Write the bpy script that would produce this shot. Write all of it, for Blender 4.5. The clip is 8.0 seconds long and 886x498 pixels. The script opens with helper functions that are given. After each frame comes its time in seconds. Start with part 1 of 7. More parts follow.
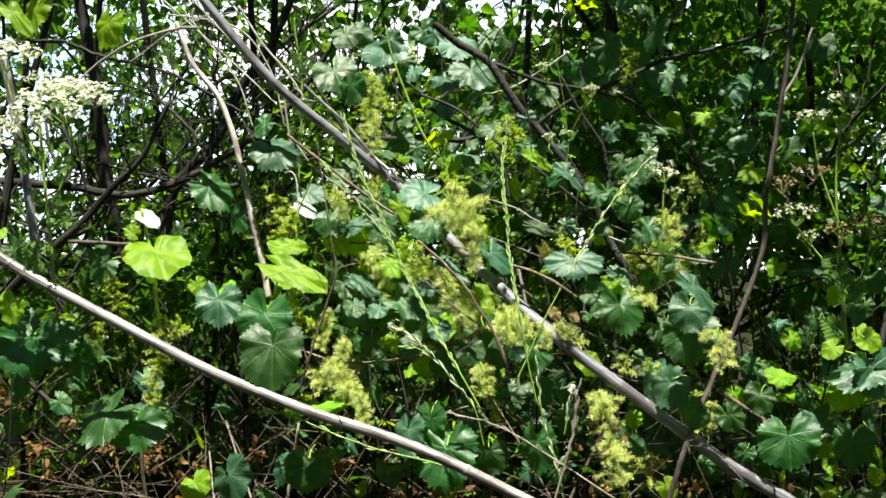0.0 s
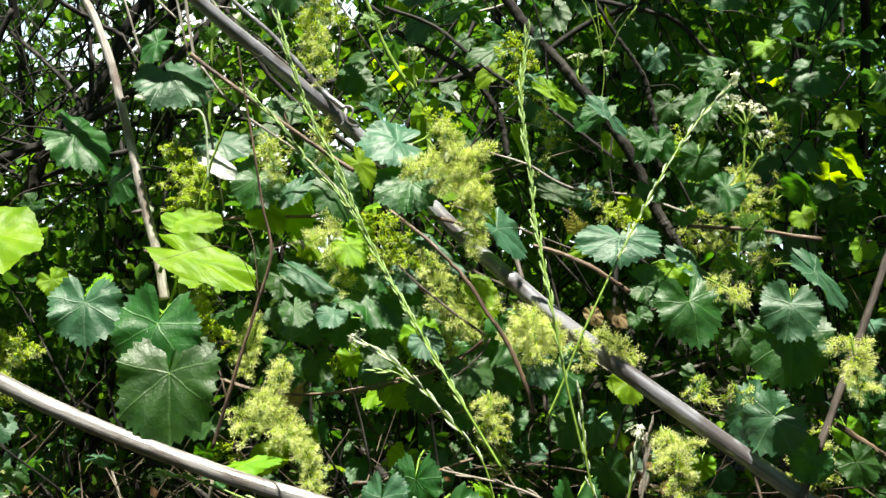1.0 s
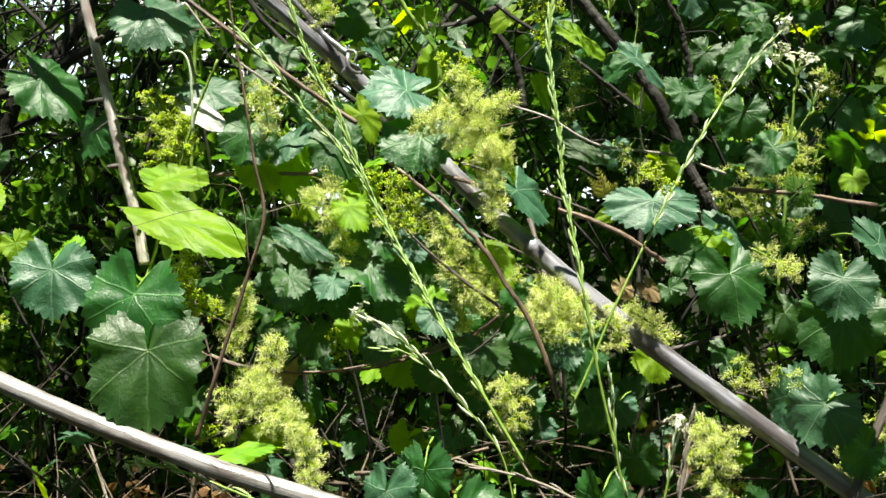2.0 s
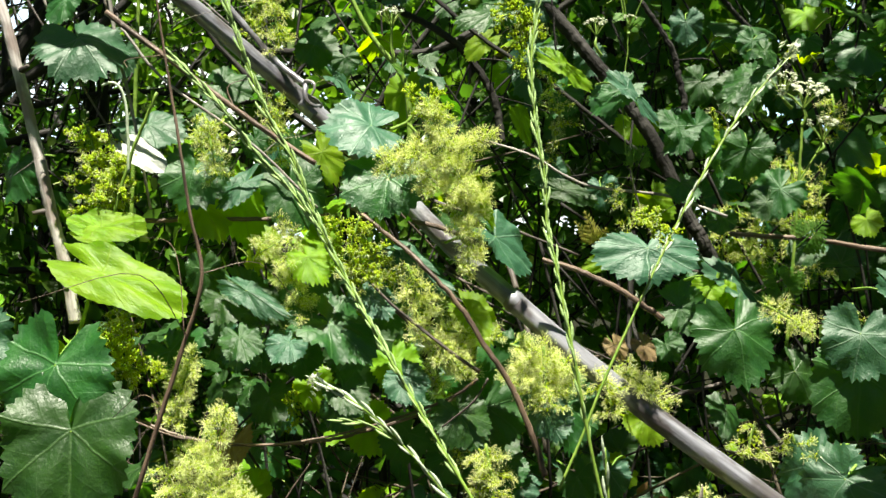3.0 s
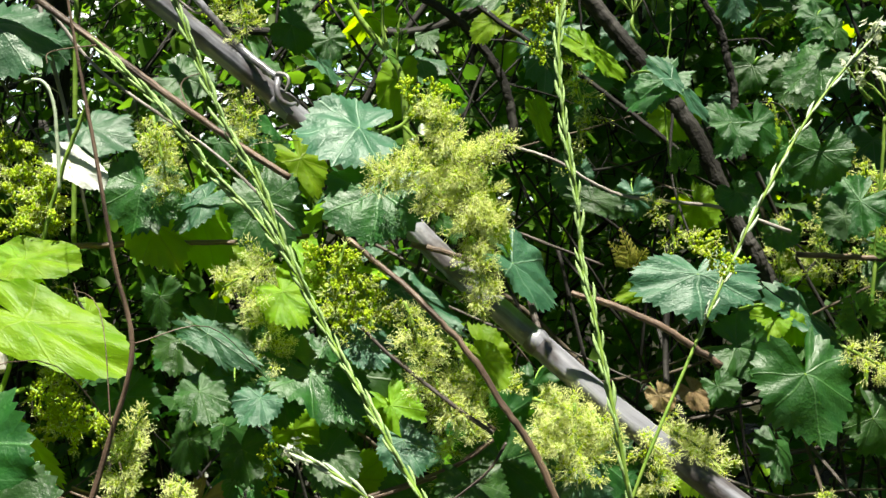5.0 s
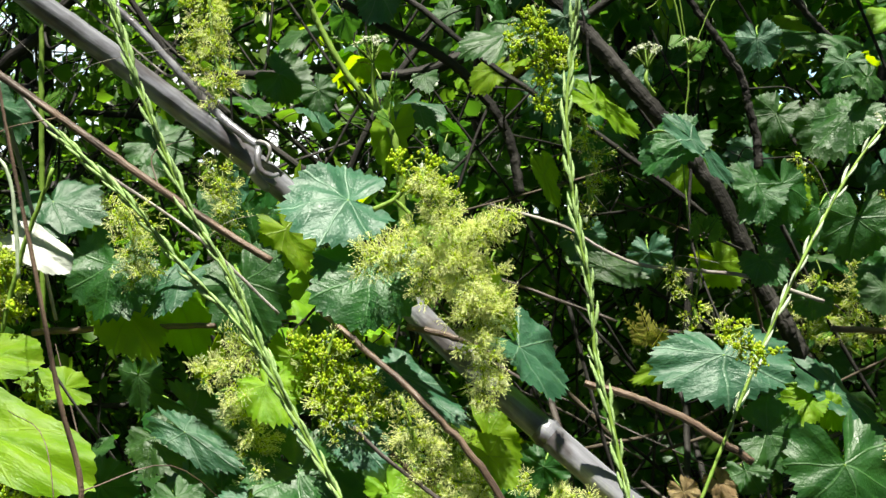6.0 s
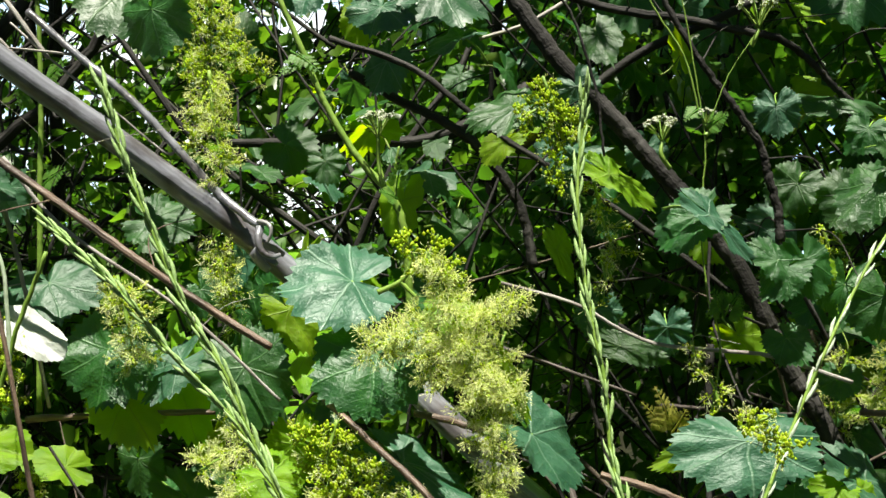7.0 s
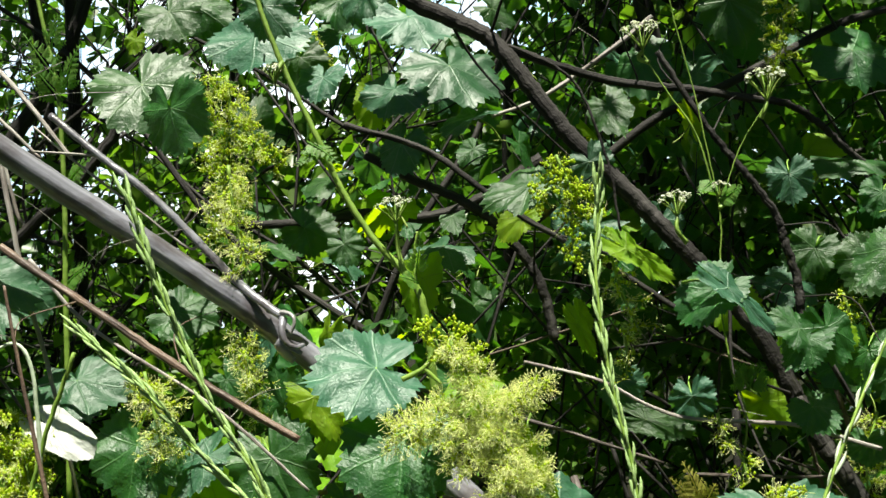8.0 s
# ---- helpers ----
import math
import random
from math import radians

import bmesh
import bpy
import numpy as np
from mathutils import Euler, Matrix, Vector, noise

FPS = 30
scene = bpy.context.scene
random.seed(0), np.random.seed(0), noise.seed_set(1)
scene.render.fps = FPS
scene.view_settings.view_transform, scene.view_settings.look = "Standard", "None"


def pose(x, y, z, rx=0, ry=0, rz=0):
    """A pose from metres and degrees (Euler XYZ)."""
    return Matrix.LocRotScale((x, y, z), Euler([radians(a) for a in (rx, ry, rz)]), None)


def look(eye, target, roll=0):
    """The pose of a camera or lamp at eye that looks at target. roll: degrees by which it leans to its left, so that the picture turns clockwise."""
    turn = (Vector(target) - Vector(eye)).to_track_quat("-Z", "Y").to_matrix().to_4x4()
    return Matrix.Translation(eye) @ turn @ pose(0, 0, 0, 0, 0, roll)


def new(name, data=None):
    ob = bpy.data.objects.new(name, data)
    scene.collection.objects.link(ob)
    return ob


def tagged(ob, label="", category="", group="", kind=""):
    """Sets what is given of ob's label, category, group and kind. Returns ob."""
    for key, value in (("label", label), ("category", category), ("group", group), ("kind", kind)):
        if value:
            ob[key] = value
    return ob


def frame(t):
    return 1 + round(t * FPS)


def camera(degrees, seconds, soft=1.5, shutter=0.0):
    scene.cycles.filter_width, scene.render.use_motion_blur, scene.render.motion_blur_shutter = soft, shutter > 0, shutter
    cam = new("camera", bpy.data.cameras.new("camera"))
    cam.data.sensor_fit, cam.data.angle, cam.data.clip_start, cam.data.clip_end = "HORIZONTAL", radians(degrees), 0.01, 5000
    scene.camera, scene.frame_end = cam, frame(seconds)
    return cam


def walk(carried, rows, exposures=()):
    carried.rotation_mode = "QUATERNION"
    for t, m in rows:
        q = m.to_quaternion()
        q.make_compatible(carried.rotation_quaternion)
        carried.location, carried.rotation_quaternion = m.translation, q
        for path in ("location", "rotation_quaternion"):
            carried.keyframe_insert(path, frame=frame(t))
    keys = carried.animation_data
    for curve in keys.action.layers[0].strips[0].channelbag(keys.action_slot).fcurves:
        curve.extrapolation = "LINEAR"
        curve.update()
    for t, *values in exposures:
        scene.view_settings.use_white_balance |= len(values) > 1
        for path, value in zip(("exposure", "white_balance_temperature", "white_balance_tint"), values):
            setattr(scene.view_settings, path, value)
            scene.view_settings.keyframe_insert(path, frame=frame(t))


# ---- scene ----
cam = camera(45.0, 8.0)
PATH = [
    (0, look((0.264, -1.396, 1.305), (-0.060, 0.578, 1.319), 1.4)),
    (0.5, look((0.181, -1.075, 1.302), (-0.062, 0.909, 1.360), 0.9)),
    (1, look((0.132, -0.957, 1.281), (-0.036, 1.036, 1.305), 0.7)),
    (1.2, look((0.124, -0.935, 1.276), (-0.040, 1.059, 1.275), 0.1)),
    (2.3, look((0.104, -0.831, 1.296), (-0.040, 1.163, 1.230), 1.6)),
    (2.5, look((0.105, -0.811, 1.300), (-0.023, 1.185, 1.259), 0.9)),
    (3, look((0.101, -0.766, 1.308), (0.001, 1.232, 1.291), 1)),
    (3.5, look((0.100, -0.725, 1.311), (0.007, 1.272, 1.307), 0.7)),
    (4, look((0.096, -0.688, 1.316), (-0.001, 1.309, 1.295), 0.5)),
    (4.2, look((0.095, -0.675, 1.317), (-0.005, 1.322, 1.291), 0.4)),
    (5.3, look((0.089, -0.611, 1.353), (-0.006, 1.385, 1.264), 0.4)),
    (5.5, look((0.089, -0.599, 1.358), (-0.006, 1.397, 1.273), 0.1)),
    (6, look((0.092, -0.571, 1.383), (-0.020, 1.425, 1.308), -0.5)),
    (6.5, look((0.099, -0.547, 1.400), (-0.049, 1.447, 1.389), -0.7)),
    (7, look((0.097, -0.548, 1.399), (-0.051, 1.446, 1.416), -0.9)),
    (7.5, look((0.097, -0.550, 1.406), (-0.059, 1.442, 1.481), -1.9)),
    (8, look((0.097, -0.554, 1.414), (-0.081, 1.434, 1.534), -3.2)),
]
walk(cam, PATH, exposures=[(0.0, 1.55, 6900, 5), (4.0, 1.50, 7000, 5), (6.0, 1.3, 6800, 5), (8.0, 1.25, 6800, 5)])

# ---- world, sun, exposure ----
world = bpy.data.worlds.new("sky")
scene.world = world
world.use_nodes = True
wn = world.node_tree
sky = wn.nodes.new("ShaderNodeTexSky")
sky.sky_type = "NISHITA"
sky.sun_disc = False
SUN_TO = Vector((0.02, -0.27, 0.94)).normalized()
sky.sun_elevation = math.asin(SUN_TO.z)
sky.sun_rotation = math.atan2(SUN_TO.x, SUN_TO.y)
sky.dust_density = 0.5
wn.nodes["Background"].inputs["Strength"].default_value = 0.015
wn.links.new(sky.outputs[0], wn.nodes["Background"].inputs[0])
sun = new("sun", bpy.data.lights.new("sun", "SUN"))
sun.data.energy = 5.0
sun.data.angle = radians(0.5)
sun.data.color = (1.0, 0.965, 0.88)
sun.matrix_world = look(SUN_TO * 10, (0, 0, 0))

# bright hazy sky low over the land beyond the thicket
haze = bpy.data.materials.new("hazy_sky")
haze.use_nodes = True
hn = haze.node_tree
hn.nodes.remove(hn.nodes["Principled BSDF"])
glow = hn.nodes.new("ShaderNodeEmission")
cloud = hn.nodes.new("ShaderNodeTexNoise")
cloud.inputs["Scale"].default_value = 0.02
cloud.inputs["Detail"].default_value = 5
tint = hn.nodes.new("ShaderNodeValToRGB")
tint.color_ramp.elements[0].position, tint.color_ramp.elements[0].color = 0.38, (0.42, 0.66, 0.95, 1)
tint.color_ramp.elements[1].position, tint.color_ramp.elements[1].color = 0.6, (0.95, 0.98, 1.0, 1)
glow.inputs["Strength"].default_value = 0.85
place_of = hn.nodes.new("ShaderNodeTexCoord")
hn.links.new(place_of.outputs["Object"], cloud.inputs["Vector"])
hn.links.new(cloud.outputs["Fac"], tint.inputs["Fac"])
hn.links.new(tint.outputs["Color"], glow.inputs["Color"])
hn.links.new(glow.outputs[0], hn.nodes["Material Output"].inputs["Surface"])
sky_mesh = bpy.data.meshes.new("backdrop")
arc = [(300 * math.sin(radians(a)), 300 * math.cos(radians(a))) for a in range(-60, 61, 10)]
sky_mesh.from_pydata([(x, y, z) for z in (-2, 95) for x, y in arc], [], [(i, i + 1, i + 14, i + 13) for i in range(12)])
sky_mesh.materials.append(haze)
tagged(new("backdrop", sky_mesh), "bright hazy pale sky beyond the thicket", "sky", kind="structure")


# ---- materials ----
def nodes_of(name):
    m = bpy.data.materials.new(name)
    m.use_nodes = True
    t = m.node_tree
    return m, t, t.nodes["Principled BSDF"]


def math_node(t, op, a, b=None, c=None):
    n = t.nodes.new("ShaderNodeMath")
    n.operation = op
    for i, v in enumerate((a, b, c)):
        if v is None:
            continue
        if isinstance(v, (int, float)):
            n.inputs[i].default_value = v
        else:
            t.links.new(v, n.inputs[i])
    return n.outputs[0]


def mix_color(t, fac, a, b):
    n = t.nodes.new("ShaderNodeMix")
    n.data_type = "RGBA"
    for sock, v in ((n.inputs[0], fac), (n.inputs[6], a), (n.inputs[7], b)):
        if isinstance(v, (int, float)):
            sock.default_value = v
        elif isinstance(v, tuple):
            sock.default_value = (*v, 1)
        else:
            t.links.new(v, sock)
    return n.outputs[2]


def noise_node(t, scale, detail=4, vector=None):
    n = t.nodes.new("ShaderNodeTexNoise")
    n.inputs["Scale"].default_value = scale
    n.inputs["Detail"].default_value = detail
    if vector is not None:
        t.links.new(vector, n.inputs["Vector"])
    return n.outputs["Fac"]


def ramp(t, fac, lo, hi):
    n = t.nodes.new("ShaderNodeMapRange")
    n.inputs[1].default_value, n.inputs[2].default_value = lo, hi
    t.links.new(fac, n.inputs[0])
    return n.outputs[0]


def coords(t, kind="Object"):
    return t.nodes.new("ShaderNodeTexCoord").outputs[kind]


def thin_surface(t, bsdf, colour, fac):
    """Light passing through a thin leaf."""
    tr = t.nodes.new("ShaderNodeBsdfTranslucent")
    if isinstance(colour, tuple):
        tr.inputs["Color"].default_value = (*colour, 1)
    else:
        t.links.new(colour, tr.inputs["Color"])
    mx = t.nodes.new("ShaderNodeMixShader")
    mx.inputs[0].default_value = fac
    t.links.new(bsdf.outputs[0], mx.inputs[1])
    t.links.new(tr.outputs[0], mx.inputs[2])
    t.links.new(mx.outputs[0], t.nodes["Material Output"].inputs["Surface"])


VEINS = (0.0, 0.92, -0.92, 1.78, -1.78)


def leaf_material(name, deep, fresh, vein, through_colour, through_fac, rough, vivid=1.0, gloss=0.6):
    m, t, b = nodes_of(name)
    uv = t.nodes.new("ShaderNodeUVMap").outputs[0]
    sep = t.nodes.new("ShaderNodeSeparateXYZ")
    t.links.new(uv, sep.inputs[0])
    u = math_node(t, "MULTIPLY", math_node(t, "SUBTRACT", sep.outputs[0], 0.5), 4)
    v = math_node(t, "MULTIPLY", math_node(t, "SUBTRACT", sep.outputs[1], 0.5), 4)
    # veins wander a little and differ from leaf to leaf
    info = t.nodes.new("ShaderNodeObjectInfo").outputs["Random"]
    spot = t.nodes.new("ShaderNodeCombineXYZ")
    t.links.new(u, spot.inputs[0])
    t.links.new(v, spot.inputs[1])
    t.links.new(math_node(t, "MULTIPLY", info, 40.0), spot.inputs[2])
    drift = math_node(t, "MULTIPLY", math_node(t, "SUBTRACT", noise_node(t, 1.4, 2, spot.outputs[0]), 0.5), 0.13)
    drift2 = math_node(t, "MULTIPLY", math_node(t, "SUBTRACT", noise_node(t, 1.7, 2, spot.outputs[0]), 0.5), 0.13)
    net = t.nodes.new("ShaderNodeTexVoronoi")
    net.voronoi_dimensions = "2D"
    net.feature = "DISTANCE_TO_EDGE"
    net.inputs["Scale"].default_value = 42
    t.links.new(spot.outputs[0], net.inputs["Vector"])
    mesh_lines = math_node(t, "SUBTRACT", 1.0, ramp(t, net.outputs["Distance"], 0.0, 0.16))
    u, v = math_node(t, "ADD", u, drift), math_node(t, "ADD", v, drift2)
    best, side = None, None
    for a in VEINS:
        s, c = math.sin(a), math.cos(a)
        along = math_node(t, "ADD", math_node(t, "MULTIPLY", u, s), math_node(t, "MULTIPLY", v, c))
        away = math_node(t, "ABSOLUTE", math_node(t, "SUBTRACT", math_node(t, "MULTIPLY", u, c), math_node(t, "MULTIPLY", v, s)))
        # behind the stalk a vein does not run
        d = math_node(t, "ADD", away, math_node(t, "MULTIPLY", math_node(t, "LESS_THAN", along, 0.0), 5.0))
        comb = math_node(t, "FRACT", math_node(t, "MULTIPLY", math_node(t, "SUBTRACT", along, math_node(t, "MULTIPLY", away, 0.75)), 6.5))
        line = math_node(t, "ABSOLUTE", math_node(t, "SUBTRACT", comb, 0.5))
        if best is None:
            best, side = d, line
        else:
            nearer = math_node(t, "LESS_THAN", d, best)
            keep = math_node(t, "SUBTRACT", 1.0, nearer)
            side = math_node(t, "ADD", math_node(t, "MULTIPLY", line, nearer), math_node(t, "MULTIPLY", side, keep))
            best = math_node(t, "MINIMUM", d, best)
    main = math_node(t, "SUBTRACT", 1.0, ramp(t, best, 0.003, 0.018))
    fine = math_node(t, "MULTIPLY", math_node(t, "SUBTRACT", 1.0, ramp(t, side, 0.01, 0.09)), 0.2)
    lines = math_node(t, "MAXIMUM", main, fine)
    ob = coords(t)
    blotch = ramp(t, noise_node(t, 2.6, 4, ob), 0.35, 0.65)
    base = mix_color(t, blotch, deep, fresh)
    speck = ramp(t, noise_node(t, 34, 3, ob), 0.35, 0.75)
    base = mix_color(t, math_node(t, "MULTIPLY", speck, 0.10), base, vein)
    base = mix_color(t, math_node(t, "MULTIPLY", mesh_lines, 0.07), base, vein)
    base = mix_color(t, math_node(t, "MULTIPLY", lines, 0.5), base, vein)
    hsv = t.nodes.new("ShaderNodeHueSaturation")
    t.links.new(math_node(t, "ADD", math_node(t, "MULTIPLY", info, 0.036), 0.484), hsv.inputs["Hue"])
    t.links.new(math_node(t, "ADD", math_node(t, "MULTIPLY", info, 0.5), 0.75), hsv.inputs["Value"])
    hsv.inputs["Saturation"].default_value = vivid
    t.links.new(base, hsv.inputs["Color"])
    t.links.new(hsv.outputs[0], b.inputs["Base Color"])
    t.links.new(math_node(t, "ADD", math_node(t, "MULTIPLY", noise_node(t, 6, 4, ob), 0.4), rough - 0.2), b.inputs["Roughness"])
    b.inputs["Specular IOR Level"].default_value = gloss
    bump = t.nodes.new("ShaderNodeBump")
    bump.inputs["Strength"].default_value = 0.62
    bump.inputs["Distance"].default_value = 0.0022
    quilt = math_node(t, "MULTIPLY", ramp(t, side, 0.0, 0.45), 0.05)
    hgt = math_node(t, "ADD", math_node(t, "ADD", math_node(t, "MULTIPLY", lines, -0.22), quilt), math_node(t, "MULTIPLY", math_node(t, "ADD", noise_node(t, 6, 2, ob), math_node(t, "MULTIPLY", noise_node(t, 30, 4, ob), 0.45)), 0.7))
    t.links.new(hgt, bump.inputs["Height"])
    t.links.new(bump.outputs[0], b.inputs["Normal"])
    glow = mix_color(t, math_node(t, "MULTIPLY", lines, 0.6), through_colour, tuple(x * 0.45 for x in through_colour))
    thin_surface(t, b, glow, through_fac)
    return m


MAT_LEAF = {
    "mature": leaf_material("leaf_mature", (0.012, 0.051, 0.013), (0.031, 0.092, 0.022), (0.13, 0.25, 0.10), (0.13, 0.42, 0.01), 0.30, 0.46, 1.15, 0.7),
    "pale": leaf_material("leaf_pale", (0.013, 0.070, 0.032), (0.036, 0.116, 0.060), (0.22, 0.35, 0.23), (0.14, 0.42, 0.03), 0.24, 0.47, 1.05, 0.65),
    "young": leaf_material("leaf_young", (0.12, 0.29, 0.008), (0.25, 0.44, 0.02), (0.38, 0.58, 0.08), (0.54, 0.80, 0.008), 0.52, 0.45, 1.0, 0.4),
    "dry": leaf_material("leaf_dry", (0.20, 0.12, 0.055), (0.36, 0.25, 0.13), (0.42, 0.31, 0.19), (0.35, 0.2, 0.08), 0.3, 0.7),
    # white colour stands for the overexposed sun highlight on an upturned leaf
    "white": leaf_material("leaf_overexposed", (0.76, 0.80, 0.74), (0.84, 0.87, 0.83), (0.85, 0.88, 0.84), (0.75, 0.82, 0.6), 0.3, 0.45),
}


def plain_material(name, a, b_, scale, rough, trans=None, stretch=None, bump=0.3, spec=0.4, thin=0.5):
    m, t, b = nodes_of(name)
    vec = coords(t)
    if stretch:
        mp = t.nodes.new("ShaderNodeMapping")
        mp.inputs["Scale"].default_value = stretch
        t.links.new(vec, mp.inputs[0])
        vec = mp.outputs[0]
    n1 = ramp(t, noise_node(t, scale, 5, vec), 0.3, 0.7)
    n2 = ramp(t, noise_node(t, scale * 0.17, 3, coords(t)), 0.3, 0.7)
    col = mix_color(t, n1, a, b_)
    dark = tuple(x * 0.7 for x in a)
    col = mix_color(t, math_node(t, "MULTIPLY", n2, 0.55), col, dark)
    isl = t.nodes.new("ShaderNodeNewGeometry").outputs["Random Per Island"]
    hsv = t.nodes.new("ShaderNodeHueSaturation")
    t.links.new(math_node(t, "ADD", math_node(t, "MULTIPLY", isl, 0.5), 0.72), hsv.inputs["Value"])
    t.links.new(math_node(t, "ADD", math_node(t, "MULTIPLY", isl, 0.04), 0.48), hsv.inputs["Hue"])
    t.links.new(col, hsv.inputs["Color"])
    t.links.new(hsv.outputs[0], b.inputs["Base Color"])
    b.inputs["Roughness"].default_value = rough
    b.inputs["Specular IOR Level"].default_value = spec
    if bump:
        bn = t.nodes.new("ShaderNodeBump")
        bn.inputs["Strength"].default_value = bump
        bn.inputs["Distance"].default_value = 0.002
        t.links.new(n1, bn.inputs["Height"])
        t.links.new(bn.outputs[0], b.inputs["Normal"])
    if trans:
        thin_surface(t, b, trans, thin)
    return m


def wood_material(name, a, b_, stain, fibre, rough, bump=0.5, blotch=0.13):
    """Wood or reed whose fibres run along the piece, with blotches of stain."""
    m, t, b = nodes_of(name)
    at = t.nodes.new("ShaderNodeAttribute")
    at.attribute_name = "grain"
    mp = t.nodes.new("ShaderNodeMapping")
    mp.inputs["Scale"].default_value = (1.0, 1.0, 0.05)
    t.links.new(at.outputs["Vector"], mp.inputs[0])
    fib = ramp(t, noise_node(t, fibre, 4, mp.outputs[0]), 0.3, 0.7)
    mp2 = t.nodes.new("ShaderNodeMapping")
    mp2.inputs["Scale"].default_value = (1.0, 1.0, 0.45)
    t.links.new(at.outputs["Vector"], mp2.inputs[0])
    blot = ramp(t, noise_node(t, fibre * blotch, 4, mp2.outputs[0]), 0.46, 0.60)
    fine = noise_node(t, fibre * 2.5, 3, at.outputs["Vector"])
    col = mix_color(t, fib, a, b_)
    col = mix_color(t, math_node(t, "MULTIPLY", blot, 0.75), col, stain)
    t.links.new(col, b.inputs["Base Color"])
    b.inputs["Roughness"].default_value = rough
    b.inputs["Specular IOR Level"].default_value = 0.9 if rough < 0.4 else 0.5 if rough < 0.6 else 0.2
    bn = t.nodes.new("ShaderNodeBump")
    bn.inputs["Strength"].default_value = bump
    bn.inputs["Distance"].default_value = 0.0012
    t.links.new(math_node(t, "ADD", fib, math_node(t, "MULTIPLY", fine, 0.6)), bn.inputs["Height"])
    t.links.new(bn.outputs[0], b.inputs["Normal"])
    return m


MAT_POLE = wood_material("weathered_reed", (0.105, 0.104, 0.122), (0.315, 0.318, 0.365), (0.056, 0.042, 0.040), 240, 0.30, 0.25, 0.32)
MAT_BLEACHED = wood_material("bleached_reed", (0.13, 0.122, 0.12), (0.34, 0.33, 0.335), (0.07, 0.052, 0.044), 240, 0.38, 0.35, 0.26)
MAT_TWIG = wood_material("brown_bark", (0.075, 0.046, 0.034), (0.24, 0.165, 0.12), (0.03, 0.02, 0.017), 500, 0.45)
MAT_GREYTWIG = wood_material("grey_bark", (0.25, 0.225, 0.205), (0.46, 0.43, 0.40), (0.12, 0.09, 0.08), 500, 0.55)
MAT_PALEBARK = wood_material("pale_bark", (0.40, 0.355, 0.345), (0.70, 0.66, 0.65), (0.20, 0.14, 0.125), 420, 0.5, 0.5, 0.18)
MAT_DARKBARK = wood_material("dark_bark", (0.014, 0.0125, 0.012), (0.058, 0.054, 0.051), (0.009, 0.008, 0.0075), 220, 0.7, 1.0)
MAT_DARKTWIG = wood_material("dark_twig_bark", (0.05, 0.04, 0.037), (0.14, 0.112, 0.10), (0.03, 0.024, 0.02), 500, 0.55)
MAT_STEM = plain_material("green_stem", (0.15, 0.26, 0.035), (0.27, 0.39, 0.07), 120, 0.5, bump=0.2)
MAT_POD = plain_material("seed_pod", (0.28, 0.45, 0.14), (0.48, 0.62, 0.28), 160, 0.5, bump=0.2)
MAT_PALEPOD = plain_material("pale_seed_pod", (0.38, 0.47, 0.32), (0.66, 0.73, 0.58), 160, 0.5, bump=0.2)
MAT_DRYSTEM = plain_material("dry_stem", (0.20, 0.17, 0.14), (0.36, 0.32, 0.28), 90, 0.7)
MAT_DEADSTEM = plain_material("dead_stem", (0.06, 0.045, 0.033), (0.17, 0.13, 0.10), 90, 0.8)
MAT_BUD = plain_material("flower_bud", (0.44, 0.58, 0.025), (0.60, 0.72, 0.05), 200, 0.5, trans=(0.60, 0.75, 0.03), bump=0)
MAT_STAMEN = plain_material("stamen", (0.88, 0.91, 0.48), (0.95, 0.96, 0.72), 200, 0.6, trans=(0.92, 0.96, 0.46), bump=0, thin=0.55)
MAT_PETAL = plain_material("white_petal", (0.78, 0.79, 0.68), (0.86, 0.87, 0.80), 200, 0.6, trans=(0.7, 0.75, 0.5), bump=0)
MAT_DRYFLOWER = plain_material("dry_flower", (0.22, 0.155, 0.075), (0.34, 0.26, 0.14), 150, 0.8, bump=0)
MAT_DRYLEAF = plain_material("dry_leaf", (0.20, 0.10, 0.04), (0.40, 0.26, 0.12), 60, 0.8, trans=(0.4, 0.2, 0.05))
MAT_HEDGE = plain_material("hedge_leaf", (0.034, 0.088, 0.010), (0.068, 0.150, 0.018), 20, 0.38, trans=(0.13, 0.34, 0.018), bump=0, thin=0.38)
MAT_HEDGE_LIGHT = plain_material("light_hedge_leaf", (0.055, 0.13, 0.012), (0.105, 0.21, 0.02), 20, 0.38, trans=(0.24, 0.5, 0.02), bump=0, thin=0.42)
MAT_LITTER = plain_material("leaf_litter", (0.04, 0.024, 0.012), (0.11, 0.066, 0.03), 40, 0.9, bump=0.5, spec=0.1)
# near-black soil: the shade under the thicket is put into its colour
MAT_GROUND = plain_material("soil_in_shade", (0.010, 0.0105, 0.005), (0.024, 0.024, 0.011), 30, 0.95, bump=1.0, spec=0.05)
MAT_FERN = plain_material("feathery_leaf", (0.10, 0.24, 0.04), (0.18, 0.34, 0.07), 60, 0.5, trans=(0.25, 0.5, 0.05), bump=0)
MAT_YELLOWFERN = plain_material("yellowing_leaf", (0.36, 0.36, 0.06), (0.50, 0.46, 0.12), 60, 0.6, trans=(0.5, 0.5, 0.08), bump=0)


